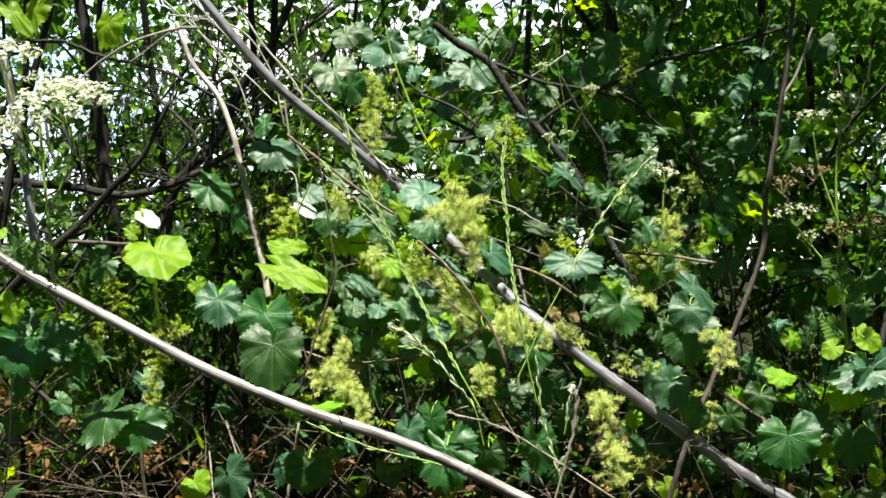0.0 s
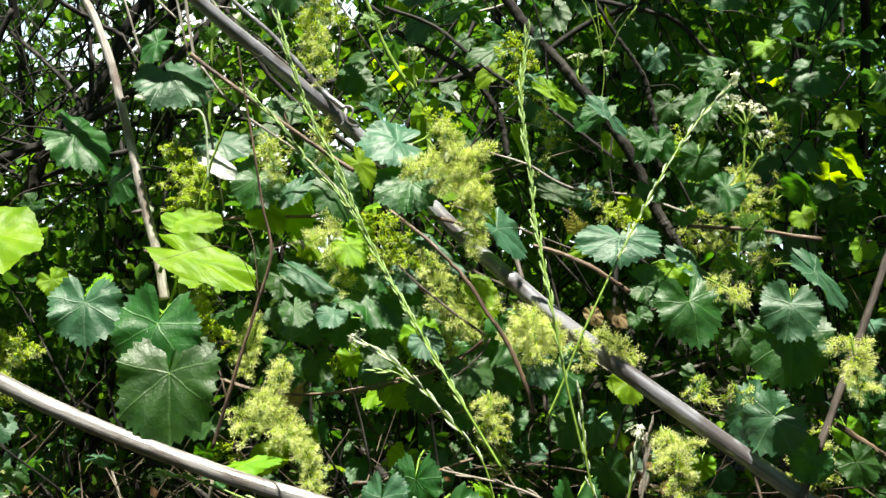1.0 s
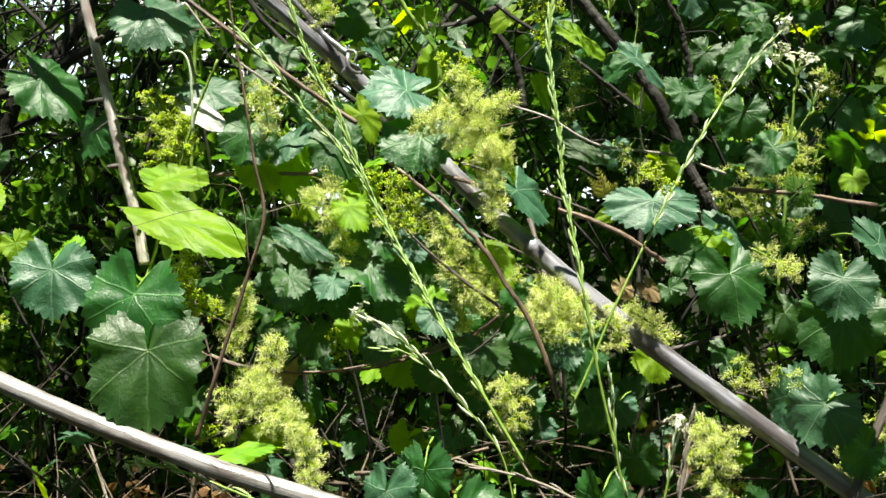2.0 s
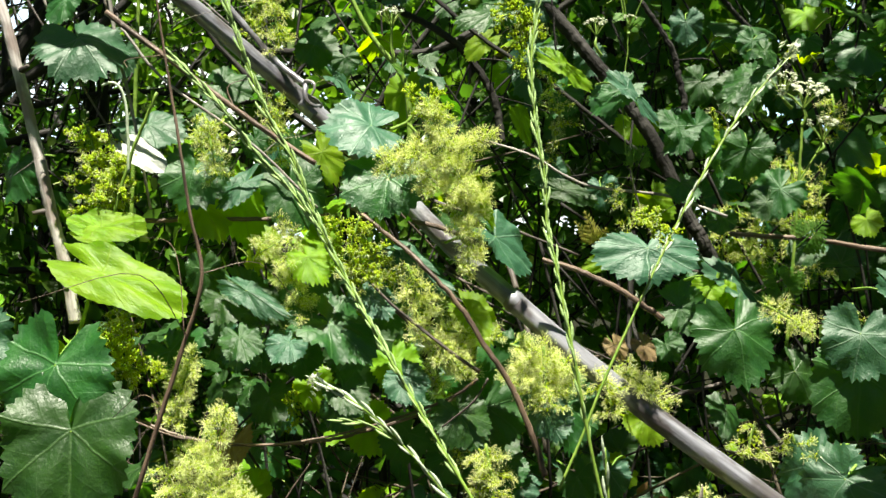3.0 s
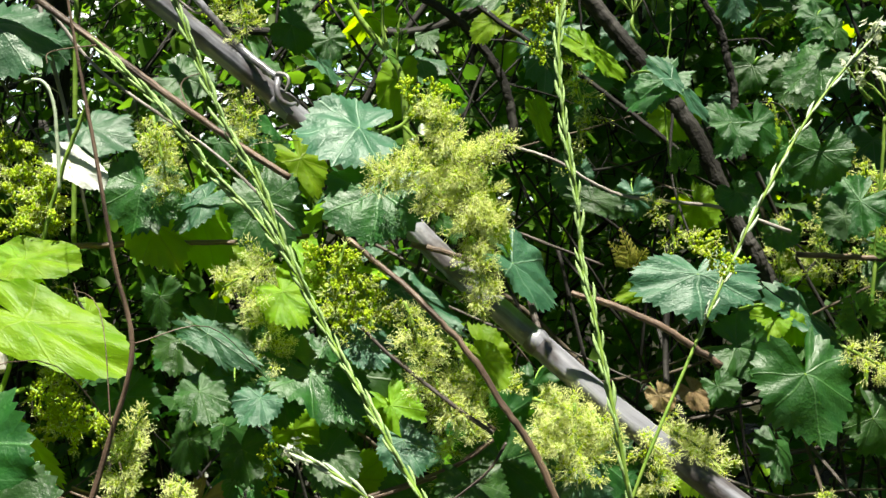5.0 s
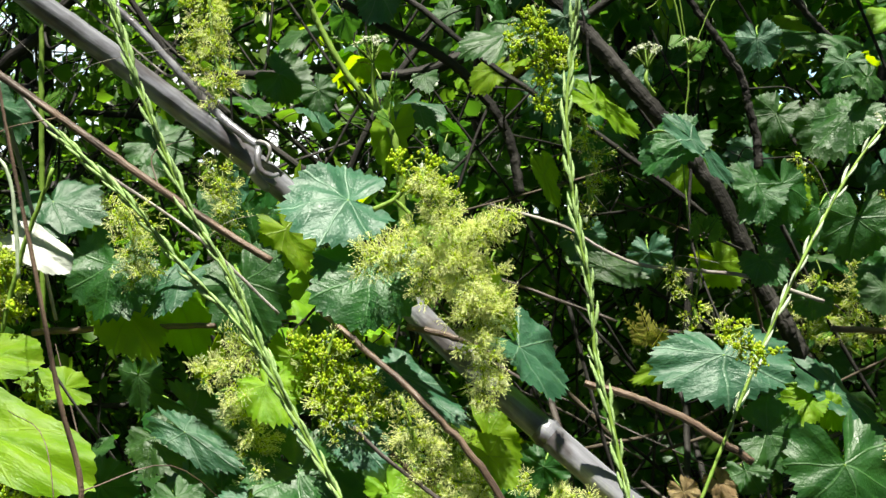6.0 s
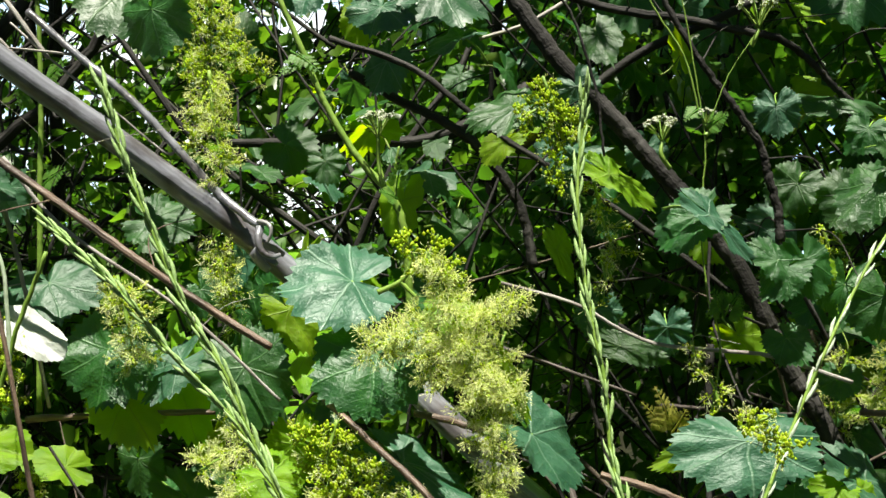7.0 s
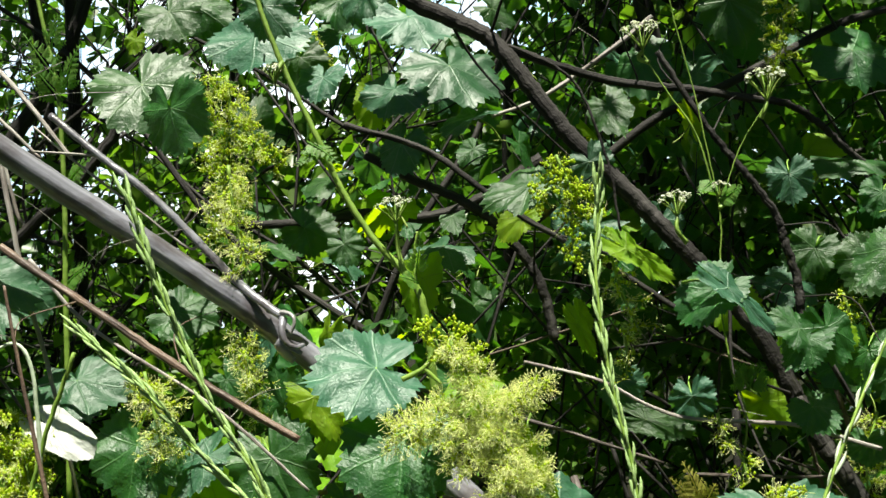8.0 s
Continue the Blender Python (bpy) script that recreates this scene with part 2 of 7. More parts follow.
# ---- mesh helpers ----
class Soup:
    """Vertices and faces gathered for one mesh."""

    def __init__(self):
        self.v, self.f, self.m, self.g = [], [], [], []

    def add(self, vs, fs, mat=0, grain=None):
        o = len(self.v)
        self.g.extend(grain or [(0.0, 0.0, 0.0)] * len(vs))
        self.v.extend(vs)
        self.f.extend([tuple(i + o for i in q) for q in fs])
        self.m.extend([mat] * len(fs))

    def mesh(self, name, *mats, smooth=True):
        me = bpy.data.meshes.new(name)
        me.from_pydata([tuple(p) for p in self.v], [], self.f)
        for m in mats:
            me.materials.append(m)
        me.polygons.foreach_set("material_index", self.m)
        me.polygons.foreach_set("use_smooth", [smooth] * len(self.f))
        me.attributes.new("grain", "FLOAT_VECTOR", "POINT").data.foreach_set("vector", np.array(self.g, dtype=np.float32).ravel())
        me.update()
        return me


def part(name, me, parent, label=""):
    ob = new(name, me)
    ob.parent = parent
    if label:
        tagged(ob, label)
    return ob


def thing(name, place, label, category, group="", me=None, kind=""):
    ob = new(name, me)
    ob.location = place
    return tagged(ob, label, category, group, kind)


def spline(points, steps):
    """Catmull-Rom through the points."""
    p = [Vector(q) for q in points]
    if len(p) == 2:
        return [p[0].lerp(p[1], i / steps) for i in range(steps + 1)]
    p = [p[0] * 2 - p[1]] + p + [p[-1] * 2 - p[-2]]
    out = []
    for k in range(1, len(p) - 2):
        a, b, c, d = p[k - 1 : k + 3]
        for i in range(steps):
            t = i / steps
            out.append(0.5 * (2 * b + (c - a) * t + (2 * a - 5 * b + 4 * c - d) * t * t + (3 * b - a - 3 * c + d) * t**3))
    out.append(p[-2])
    return out


def tube(soup, line, r0, r1, sides=6, mat=0, wobble=0.0, seed=0, nodes=0, cap=True):
    """A tapering rod along a line, with small unevenness and, if asked, swollen nodes."""
    n = len(line)
    rnd = random.Random(seed)
    if wobble:
        line = [q + Vector((rnd.uniform(-1, 1), rnd.uniform(-1, 1), rnd.uniform(-1, 1))) * wobble if 0 < i < n - 1 else q for i, q in enumerate(line)]
    vs, fs, gr = [], [], []
    side, run = None, rnd.uniform(0, 5)
    for i, q in enumerate(line):
        run += (q - line[i - 1]).length if i else 0.0
        d = (line[min(i + 1, n - 1)] - line[max(i - 1, 0)])
        d = d.normalized() if d.length > 1e-9 else Vector((0, 0, 1))
        if side is None:
            side = d.orthogonal().normalized()
        side = (side - d * side.dot(d)).normalized()
        up = d.cross(side)
        t = i / max(n - 1, 1)
        r = r0 + (r1 - r0) * t
        if nodes:
            ph = (t * nodes) % 1.0
            r *= 1 + 0.16 * math.exp(-((min(ph, 1 - ph)) / 0.035) ** 2)
        r *= 1 + rnd.uniform(-1, 1) * (0.05 if r0 < 0.004 else 0.012)
        for k in range(sides):
            a = 2 * math.pi * k / sides
            vs.append(q + side * (r * math.cos(a)) + up * (r * math.sin(a)))
            gr.append((r * math.cos(a), r * math.sin(a), run))
    for i in range(n - 1):
        for k in range(sides):
            k2 = (k + 1) % sides
            fs.append((i * sides + k, i * sides + k2, (i + 1) * sides + k2, (i + 1) * sides + k))
    if cap:
        fs.append(tuple(range(sides - 1, -1, -1)))
        fs.append(tuple((n - 1) * sides + k for k in range(sides)))
    soup.add(vs, fs, mat, gr)


def rod(name, points, r0, r1, mat, parent=None, origin=Vector(), sides=8, steps=8, wobble=0.0, nodes=0, label="", seed=1):
    """One rod as a mesh object under a thing whose origin is given."""
    s = Soup()
    tube(s, [q - Vector(origin) for q in spline(points, steps)], r0, r1, sides, 0, wobble, seed, nodes)
    return part(name, s.mesh(name, mat), parent, label)


# ---- grape leaves ----
OUTLINE = ((0, 1.03), (9, 0.94), (24, 0.79), (36, 0.80), (49, 0.92), (56, 0.89), (70, 0.75), (84, 0.73), (98, 0.80), (114, 0.74), (134, 0.72), (148, 0.68), (157, 0.58), (164, 0.38), (171, 0.18), (177, 0.08), (180, 0.05))


def reach(deg, lobes):
    for (a, ra), (b, rb) in zip(OUTLINE, OUTLINE[1:]):
        if a <= deg <= b:
            r = ra + (rb - ra) * (deg - a) / (b - a)
            break
    mean = 0.80 - 0.0016 * deg if deg < 150 else r
    return mean + (r - mean) * lobes


def leaf_mesh(name, mats, seed, teeth=16, fine=True, lobes=1.0, fold=0.0, droop=0.18, wave=0.05, stalk=True, tooth=1.0):
    """A lobed vine leaf with coarse pointed teeth; it grows along y from its stalk, and is about 1 long."""
    rnd = random.Random(seed)
    rings = (0.0, 0.15, 0.3, 0.46, 0.62, 0.78, 0.9, 1.0) if fine else (0.0, 0.4, 0.8, 1.0)
    ph, ph2 = rnd.uniform(0, 6.28), rnd.uniform(0, 6.28)
    rim = []
    for sgn in (1, -1):
        widths = [rnd.uniform(0.7, 1.35) for _ in range(teeth)]
        step = 163 / sum(widths)
        half = [] if sgn < 0 else [(0.0, 0.09 * tooth)]
        at = 4.0
        for k, share in enumerate(widths):
            w = share * step
            deep = tooth * share * rnd.uniform(0.05, 0.085)
            half.append((at, -0.035 * tooth))
            half.append((at + w * 0.45, deep))
            if fine:
                half.append((at + w * 0.68, deep * 0.4))
            at += w
        half += [(170, 0.0), (176, 0.0)]
        rim += [(sgn * d, e) for d, e in half]
    rim.sort()
    segs = len(rim)
    s = Soup()
    vs, fs = [], []
    for ri, k in enumerate(rings):
        for ang, edge in rim:
            a = radians(ang)
            deg = abs(ang)
            r = reach(deg, lobes) * (1 + 0.05 * math.sin(2 * a + ph) + 0.03 * math.sin(5 * a + ph2))
            r *= 1 + edge * max(0.0, (k - 0.7) / 0.3) ** 2
            r *= k
            x, y = r * math.sin(a), r * math.cos(a)
            valley, comb = 9.0, 0.0
            for va in VEINS:
                along = x * math.sin(va) + y * math.cos(va)
                away = abs(x * math.cos(va) - y * math.sin(va))
                if along > 0 and away < valley:
                    valley, comb = away, (along - 0.75 * away) * 6.5
            # the blade bulges between the main veins and, finer, between the side veins
            puff = 1 - math.exp(-((min(valley, 1.0) / 0.09) ** 2))
            z = -droop * r * r + fold * abs(x) + 0.03 * puff * min(1.0, r * 3) * (1.1 - k)
            if fine and valley < 1:
                z += 0.0035 * puff * math.cos(2 * math.pi * comb) * -1
            z += 0.10 * noise.noise(Vector((x * 2.1, y * 2.1, seed))) + 0.03 * noise.noise(Vector((x * 6, y * 6, seed + 5)))
            z += wave * k * k * (math.sin(4 * a + ph) + 0.6 * math.sin(9 * a + ph2))
            vs.append(Vector((x, y, z)))
    for i in range(len(rings) - 1):
        for j in range(segs):
            j2 = (j + 1) % segs
            q = (i * segs + j, i * segs + j2, (i + 1) * segs + j2, (i + 1) * segs + j)
            fs.append(q[::-1])
    s.add(vs, fs, 0)
    if stalk:
        line = spline([(0, 0.02, -0.01), (0.02, -0.12, -0.10), (0.06, -0.38, -0.42), (0.05, -0.5, -0.8)], 5)
        tube(s, line, 0.022, 0.026, 6, 1, 0, seed)
    me = s.mesh(name, *mats)
    uv = me.uv_layers.new(name="UVMap")
    co = np.empty(len(me.vertices) * 3)
    me.vertices.foreach_get("co", co)
    co = co.reshape(-1, 3)
    idx = np.empty(len(me.loops), dtype=np.int32)
    me.loops.foreach_get("vertex_index", idx)
    uv.data.foreach_set("uv", (co[idx][:, :2] / 4 + 0.5).ravel())
    return me


LEAVES = {}
for kind_name in MAT_LEAF:
    LEAVES[kind_name] = [
        leaf_mesh("leaf", (MAT_LEAF[kind_name], MAT_STEM), 11 + i, lobes=(0.25, 0.35, 0.5, 0.2, 0.3, 0.4, 0.1)[i], fold=(0.0, 0.12, -0.10, 0.25, 0.05, -0.2, 0.1)[i], droop=(0.12, 0.2, 0.1, 0.22, 0.3, 0.15, 0.12)[i], wave=(0.04, 0.07, 0.07, 0.05, 0.08, 0.06, 0.03)[i], tooth=(1, 1, 1.1, 0.9, 1, 1.1, 0.25)[i])
        for i in range(7)
    ]
SMALL = {}
for kind_name in ("mature", "pale", "young"):
    SMALL[kind_name] = [leaf_mesh("leaf", (MAT_LEAF[kind_name], MAT_STEM), 31 + i, 9, False, lobes=(0.5, 0.7, 0.9)[i], fold=(0.05, 0.2, -0.15)[i], droop=0.2, wave=0.07) for i in range(3)]


def leaf_pose(base, tip, ratio, lean):
    b, t = Vector(base), Vector(tip)
    ax = t - b
    size = ax.length
    ax.normalize()
    n = Vector(lean)
    n = (n - ax * n.dot(ax)).normalized()
    x = ax.cross(n)
    rot = Matrix((x, ax, n)).transposed().to_4x4()
    return Matrix.Translation(b) @ rot @ Matrix.Diagonal((size * ratio / 1.3, size, size * min(1.0, 0.35 + 0.5 * ratio), 1))


def leaf(vine, base, tip, ratio=1.2, kind="mature", lean=(-0.1, -0.75, 0.65), form=0):
    ob = new("leaf", LEAVES[kind][form % 7])
    ob.parent = vine
    ob.matrix_basis = Matrix.Translation(vine.location).inverted() @ leaf_pose(base, tip, ratio, lean)
    return ob


# ---- grape flower clusters ----
def cluster(vine, branches, openness, seed, dense=1.0, label=""):
    """A grape flower cluster: each branch is start, end, half width at both ends."""
    rnd = random.Random(seed)
    org = vine.location
    stalks, buds, stamens = Soup(), Soup(), Soup()
    top = None
    for a, b, w0, w1 in branches:
        a, b = Vector(a) - org, Vector(b) - org
        bend = Vector((rnd.uniform(-1, 1), rnd.uniform(-1, 1), 0)) * (b - a).length * 0.06
        line = spline([a, a.lerp(b, 0.5) + bend, b], 6)
        axis = Soup()
        tube(axis, line, 0.0011, 0.0006, 5, 0, 0, seed)
        if top is None:
            top = part("flower_spike", axis.mesh("flower_stalk", MAT_STEM), vine, label)
        else:
            part("side_stalk", axis.mesh("flower_stalk", MAT_STEM), top)
        length = (b - a).length
        d = (b - a).normalized()
        s1 = d.orthogonal().normalized()
        s2 = d.cross(s1)
        arms = max(4, int(length / 0.0027 * dense))
        for i in range(arms):
            t = (i + rnd.random()) / arms
            k = min(int(t * (len(line) - 1)), len(line) - 2)
            q = line[k].lerp(line[k + 1], t * (len(line) - 1) - k)
            w = (w0 + (w1 - w0) * t) * rnd.uniform(0.55, 1.3) + 0.002
            ang = i * 2.4 + rnd.uniform(-0.5, 0.5)
            way = (s1 * math.cos(ang) + s2 * math.sin(ang) + d * rnd.uniform(-0.1, 0.7)).normalized()
            tube(stalks, [q, q + way * w * 0.6 + d * 0.0006, q + way * w], 0.00032, 0.0002, 3, 0, 0, i, cap=False)
            for j in range(max(5, int(w / 0.0009)) * (2 if openness < 0.3 else 1)):
                f = q + way * w * rnd.uniform(0.12, 1.05) + random_way(rnd) * rnd.uniform(0.0006, 0.0030)
                is_open = rnd.random() < openness + 0.12 * (openness > 0.3)
                face = (f - q).normalized() * 0.9 + random_way(rnd) * 0.5
                blob(buds, f, rnd.uniform(0.0005, 0.0008) if is_open else rnd.uniform(0.0007, 0.0011) if openness < 0.3 else rnd.uniform(0.0007, 0.0010))
                if is_open:
                    for _ in range(8 if branches[0][0][1] < 0.02 else 5):
                        out = (random_way(rnd) + face).normalized()
                        tip = f + out * rnd.uniform(0.0030, 0.0056)
                        hair(stamens, f, tip, 0.00012)
                        anther(stamens, tip, out, 0.00027)
    tagged(part("pedicel_mass", stalks.mesh("pedicels", MAT_BUD), top), kind="stuff")
    tagged(part("bud_mass", buds.mesh("buds", MAT_BUD), top), kind="stuff")
    if stamens.v:
        tagged(part("stamen_mass", stamens.mesh("stamens", MAT_STAMEN, smooth=False), top), kind="stuff")
    return top


def random_way(rnd, up=0.0):
    return Vector((rnd.gauss(0, 1), rnd.gauss(0, 1), rnd.gauss(0, 1) + up)).normalized()


def blob(soup, c, r):
    """A small rounded bud."""
    vs = [c + Vector(v) * r for v in ((0, 0, 1.15), (1, 0, 0), (0, 1, 0), (-1, 0, 0), (0, -1, 0), (0, 0, -1.15))]
    soup.add(vs, ((0, 1, 2), (0, 2, 3), (0, 3, 4), (0, 4, 1), (5, 2, 1), (5, 3, 2), (5, 4, 3), (5, 1, 4)))


def hair(soup, a, b, w):
    """A stamen: a fine thread that widens to its tip."""
    d = (b - a).normalized()
    s = d.orthogonal().normalized() * w
    u = d.cross(s)
    soup.add([a, b + s, b - s * 0.5 + u * 0.87, b - s * 0.5 - u * 0.87], ((0, 2, 1), (0, 3, 2), (0, 1, 3)))


def anther(soup, c, d, r):
    """The small double-pointed head of a stamen."""
    s = d.orthogonal().normalized() * r
    u = d.cross(s)
    soup.add([c - d * r + s, c - d * r - s, c + d * r + u, c + d * r - u], ((0, 1, 2), (0, 3, 1), (0, 2, 3), (1, 3, 2)))


# ---- umbels and podded stalks ----
def umbel(plant, foot, top, width, mat=None, seed=0, rays=14, name="umbel", heads=16, up=None):
    """An umbel: a stalk, rays that spread from its top, and on each a head of tiny flowers."""
    rnd = random.Random(seed)
    org = plant.location
    foot, top = Vector(foot) - org, Vector(top) - org
    s, fl = Soup(), Soup()
    mid = foot.lerp(top, 0.5) + Vector((rnd.uniform(-1, 1), rnd.uniform(-1, 1), 0)) * 0.004
    tube(s, spline([foot, mid, top], 6), 0.0014, 0.0010, 6)
    axis = ((up and Vector(up)) or (top - mid)).normalized()
    s1 = axis.orthogonal().normalized()
    s2 = axis.cross(s1)
    for i in range(rays):
        a = i * 2.4
        k = math.sqrt((i + 0.5) / rays)
        end = top + (s1 * math.cos(a) + s2 * math.sin(a)) * width * 0.5 * k + axis * width * ((0.42 - 0.16 * k * k) if width > 0.035 else (0.68 - 0.22 * k * k))
        tube(s, [top, top.lerp(end, 0.5) + axis * width * 0.05, end], 0.0005, 0.0004, 4, cap=False)
        hr = width * (0.10 if width > 0.035 else 0.085)
        for j in range(heads):
            off = Vector((rnd.gauss(0, 1), rnd.gauss(0, 1), rnd.gauss(0, 1))).normalized() * hr * rnd.uniform(0.4, 1)
            off = off + axis * (hr * 0.4)
            f = end + off
            tube(s, [end, f], 0.00022, 0.00022, 3, cap=False)
            petals(fl, f, (off.normalized() + axis).normalized(), width * 0.014 + (0.0011 if width > 0.035 else 0.0006), rnd)
    st = part("stalk", s.mesh("umbel_stalk", MAT_STEM if mat is None else mat), plant)
    f_ = part(name, fl.mesh("florets", MAT_PETAL if mat is None else mat, smooth=False), st)
    tagged(f_, kind="stuff")
    return st


def petals(soup, c, n, r, rnd):
    s = n.orthogonal().normalized()
    u = n.cross(s)
    a0 = rnd.uniform(0, 6.28)
    for k in range(5):
        a = a0 + k * 1.2566
        w = s * math.cos(a) + u * math.sin(a)
        x = s * math.cos(a + 1.57) + u * math.sin(a + 1.57)
        soup.add([c, c + w * r * 0.7 + x * r * 0.4 + n * r * 0.2, c + w * r * 1.15 + n * r * 0.35, c + w * r * 0.7 - x * r * 0.4 + n * r * 0.2], ((0, 1, 2, 3),))


def pod_mesh(seed):
    s = Soup()
    line = spline([(0, 0, 0), (0.04, 0, 0.3), (0.06, 0, 0.7), (0.03, 0, 1.0)], 4)
    n = len(line)
    vs, fs = [], []
    for i, q in enumerate(line):
        t = i / (n - 1)
        r = 0.085 * (0.45 + 0.55 * math.sin(math.pi * min(1, t * 1.1))) * (1 + 0.10 * math.sin(t * 24)) * (1.0 if t < 0.85 else 0.6)
        for k in range(5):
            a = k * 1.2566
            vs.append(q + Vector((math.cos(a) * r, math.sin(a) * r * 0.8, 0)))
    for i in range(n - 1):
        for k in range(5):
            fs.append((i * 5 + k, i * 5 + (k + 1) % 5, (i + 1) * 5 + (k + 1) % 5, (i + 1) * 5 + k))
    fs.append(tuple((n - 1) * 5 + k for k in range(5)))
    s.add(vs, fs)
    return s


POD = {"green": pod_mesh(1).mesh("pod", MAT_POD), "pale": pod_mesh(2).mesh("pod", MAT_PALEPOD), "dry": pod_mesh(3).mesh("pod", MAT_DRYSTEM)}


def podded(place, points, r0, r1, pods, label, colour="green", first=0.0, length=0.016, seed=0, stem_mat=None, flower=False):
    """A weed stalk with slim pods held close along it."""
    rnd = random.Random(seed)
    ob = thing("weed_stalk", place, label, "weed stalk", "podded weed stalks")
    line = spline(points, 12)
    s = Soup()
    tube(s, [q - Vector(place) for q in line], r0 * 0.85, r1 * 0.85, 7)
    stem = part("stem", s.mesh("stem", stem_mat or MAT_STEM), ob)
    for i in range(pods):
        t = first + (1 - first) * (i + rnd.uniform(0.2, 0.8)) / pods
        k = min(int(t * (len(line) - 1)), len(line) - 2)
        q = line[k].lerp(line[k + 1], t * (len(line) - 1) - k)
        d = (line[k + 1] - line[k]).normalized()
        a = i * 2.4 + rnd.uniform(-0.5, 0.5)
        s1 = d.orthogonal().normalized()
        w = s1 * math.cos(a) + d.cross(s1) * math.sin(a)
        z = (d + w * rnd.uniform(0.04, 0.16)).normalized()
        x = (w - z * w.dot(z)).normalized()
        y = z.cross(x)
        ln = length * rnd.uniform(0.7, 1.15)
        p = part("seed_pod", POD[colour], stem)
        p.matrix_basis = Matrix.Translation(q - Vector(place) + w * r0 * 0.6) @ Matrix((x, y, z)).transposed().to_4x4() @ Matrix.Diagonal((ln, ln, ln, 1))
    if flower:
        fl = Soup()
        tip = line[-1] - Vector(place)
        for i in range(14):
            o = Vector((rnd.gauss(0, 1), rnd.gauss(0, 1), rnd.gauss(0, 1))) * 0.004
            petals(fl, tip + o, (o.normalized() + Vector((0, 0, 0.7))).normalized(), 0.0026, rnd)
        part("florets", fl.mesh("florets", MAT_PETAL, smooth=False), stem)
    return ob


def stick(name, place, points, r0, r1, mat, label, category="stick", nodes=0, wobble=0.0006, sides=10, seed=3, steps=14, group="", shoots=0):
    """A dead stick or woody stem, with node collars and short side twigs where it has them."""
    rnd = random.Random(seed)
    place = Vector(place)
    line = [q - place for q in spline(points, steps)]
    ob = thing(name, place, label, category, group)
    s = Soup()
    sides = 18 if r0 > 0.005 else sides
    tube(s, line, r0, r1, sides, 0, wobble, seed)
    body = part("shaft", s.mesh(name, mat), ob)
    n = len(line)
    for i in range(nodes):
        t = (i + rnd.uniform(0.3, 0.7)) / nodes
        k = min(int(t * (n - 1)), n - 2)
        d = (line[k + 1] - line[k]).normalized()
        r = r0 + (r1 - r0) * t
        c = Soup()
        q = line[k]
        tube(c, [q - d * r * 0.55, q - d * r * 0.2, q, q + d * r * 0.25, q + d * r * 0.5], r * 1.02, r * 1.02, sides, 0, 0, i, cap=False)
        c.v = [p + (p - q - d * (p - q).dot(d)) * (0.13 * math.exp(-(((p - q).dot(d)) / (r * 0.3)) ** 2)) for p in c.v]
        part("node_ring", c.mesh("node_ring", mat), ob)
    for i in range(shoots):
        t = rnd.uniform(0.1, 0.9)
        k = min(int(t * (n - 1)), n - 2)
        d = (line[k + 1] - line[k]).normalized()
        w = random_way(rnd, 0.3)
        w = (w - d * w.dot(d) * 0.6).normalized()
        ln = rnd.uniform(0.03, 0.12)
        c = Soup()
        tube(c, spline([line[k], line[k] + w * ln * 0.5 + random_way(rnd) * 0.008, line[k] + (w + d * 0.3) * ln], 5), max(r0, r1) * 0.2, max(r0, r1) * 0.1, 6, 0, 0, i)
        part("side_twig", c.mesh("side_twig", mat), ob)
    return ob


def vine(place, canes, label, group="grapevines", bark=MAT_TWIG):
    """A grapevine: an empty at its foot that carries canes; leaves and clusters are added to it."""
    ob = thing("grapevine", place, label, "grapevine", group)
    for i, (pts, r0, r1) in enumerate(canes):
        rod("cane", pts, r0, r1, bark, ob, Vector(place), 7, 10, 0.0004, 0, "", i + 3)
    return ob



def split_knot(pole, place, away, size):
    """The torn sheath round a broken joint: two curled strips of reed."""
    base = Vector(place) - pole.location
    d = Vector(away).normalized()
    s1 = d.orthogonal().normalized()
    s2 = d.cross(s1)
    for k, (a0, span, flare) in enumerate(((0.2, 2.2, 0.15), (3.0, 1.7, 0.25), (5.2, 0.9, 0.1))):
        s, vs, fs = Soup(), [], []
        rows, cols = 9, 7
        for i in range(rows):
            t = i / (rows - 1)
            for j in range(cols):
                a = a0 + span * (j / (cols - 1) - 0.5) * (1 - 0.6 * t)
                r = size * (1.02 + flare * t * t + 0.25 * math.sin(3 * t))
                vs.append(base + d * size * (-0.9 + 2.4 * t) + (s1 * math.cos(a) + s2 * math.sin(a)) * r)
        for i in range(rows - 1):
            for j in range(cols - 1):
                fs.append((i * cols + j, i * cols + j + 1, (i + 1) * cols + j + 1, (i + 1) * cols + j))
        s.add(vs, fs)
        ob = part("torn_sheath", s.mesh("torn_sheath", MAT_POLE), pole)
        m = ob.modifiers.new("thickness", "SOLIDIFY")
        m.thickness = size * 0.12



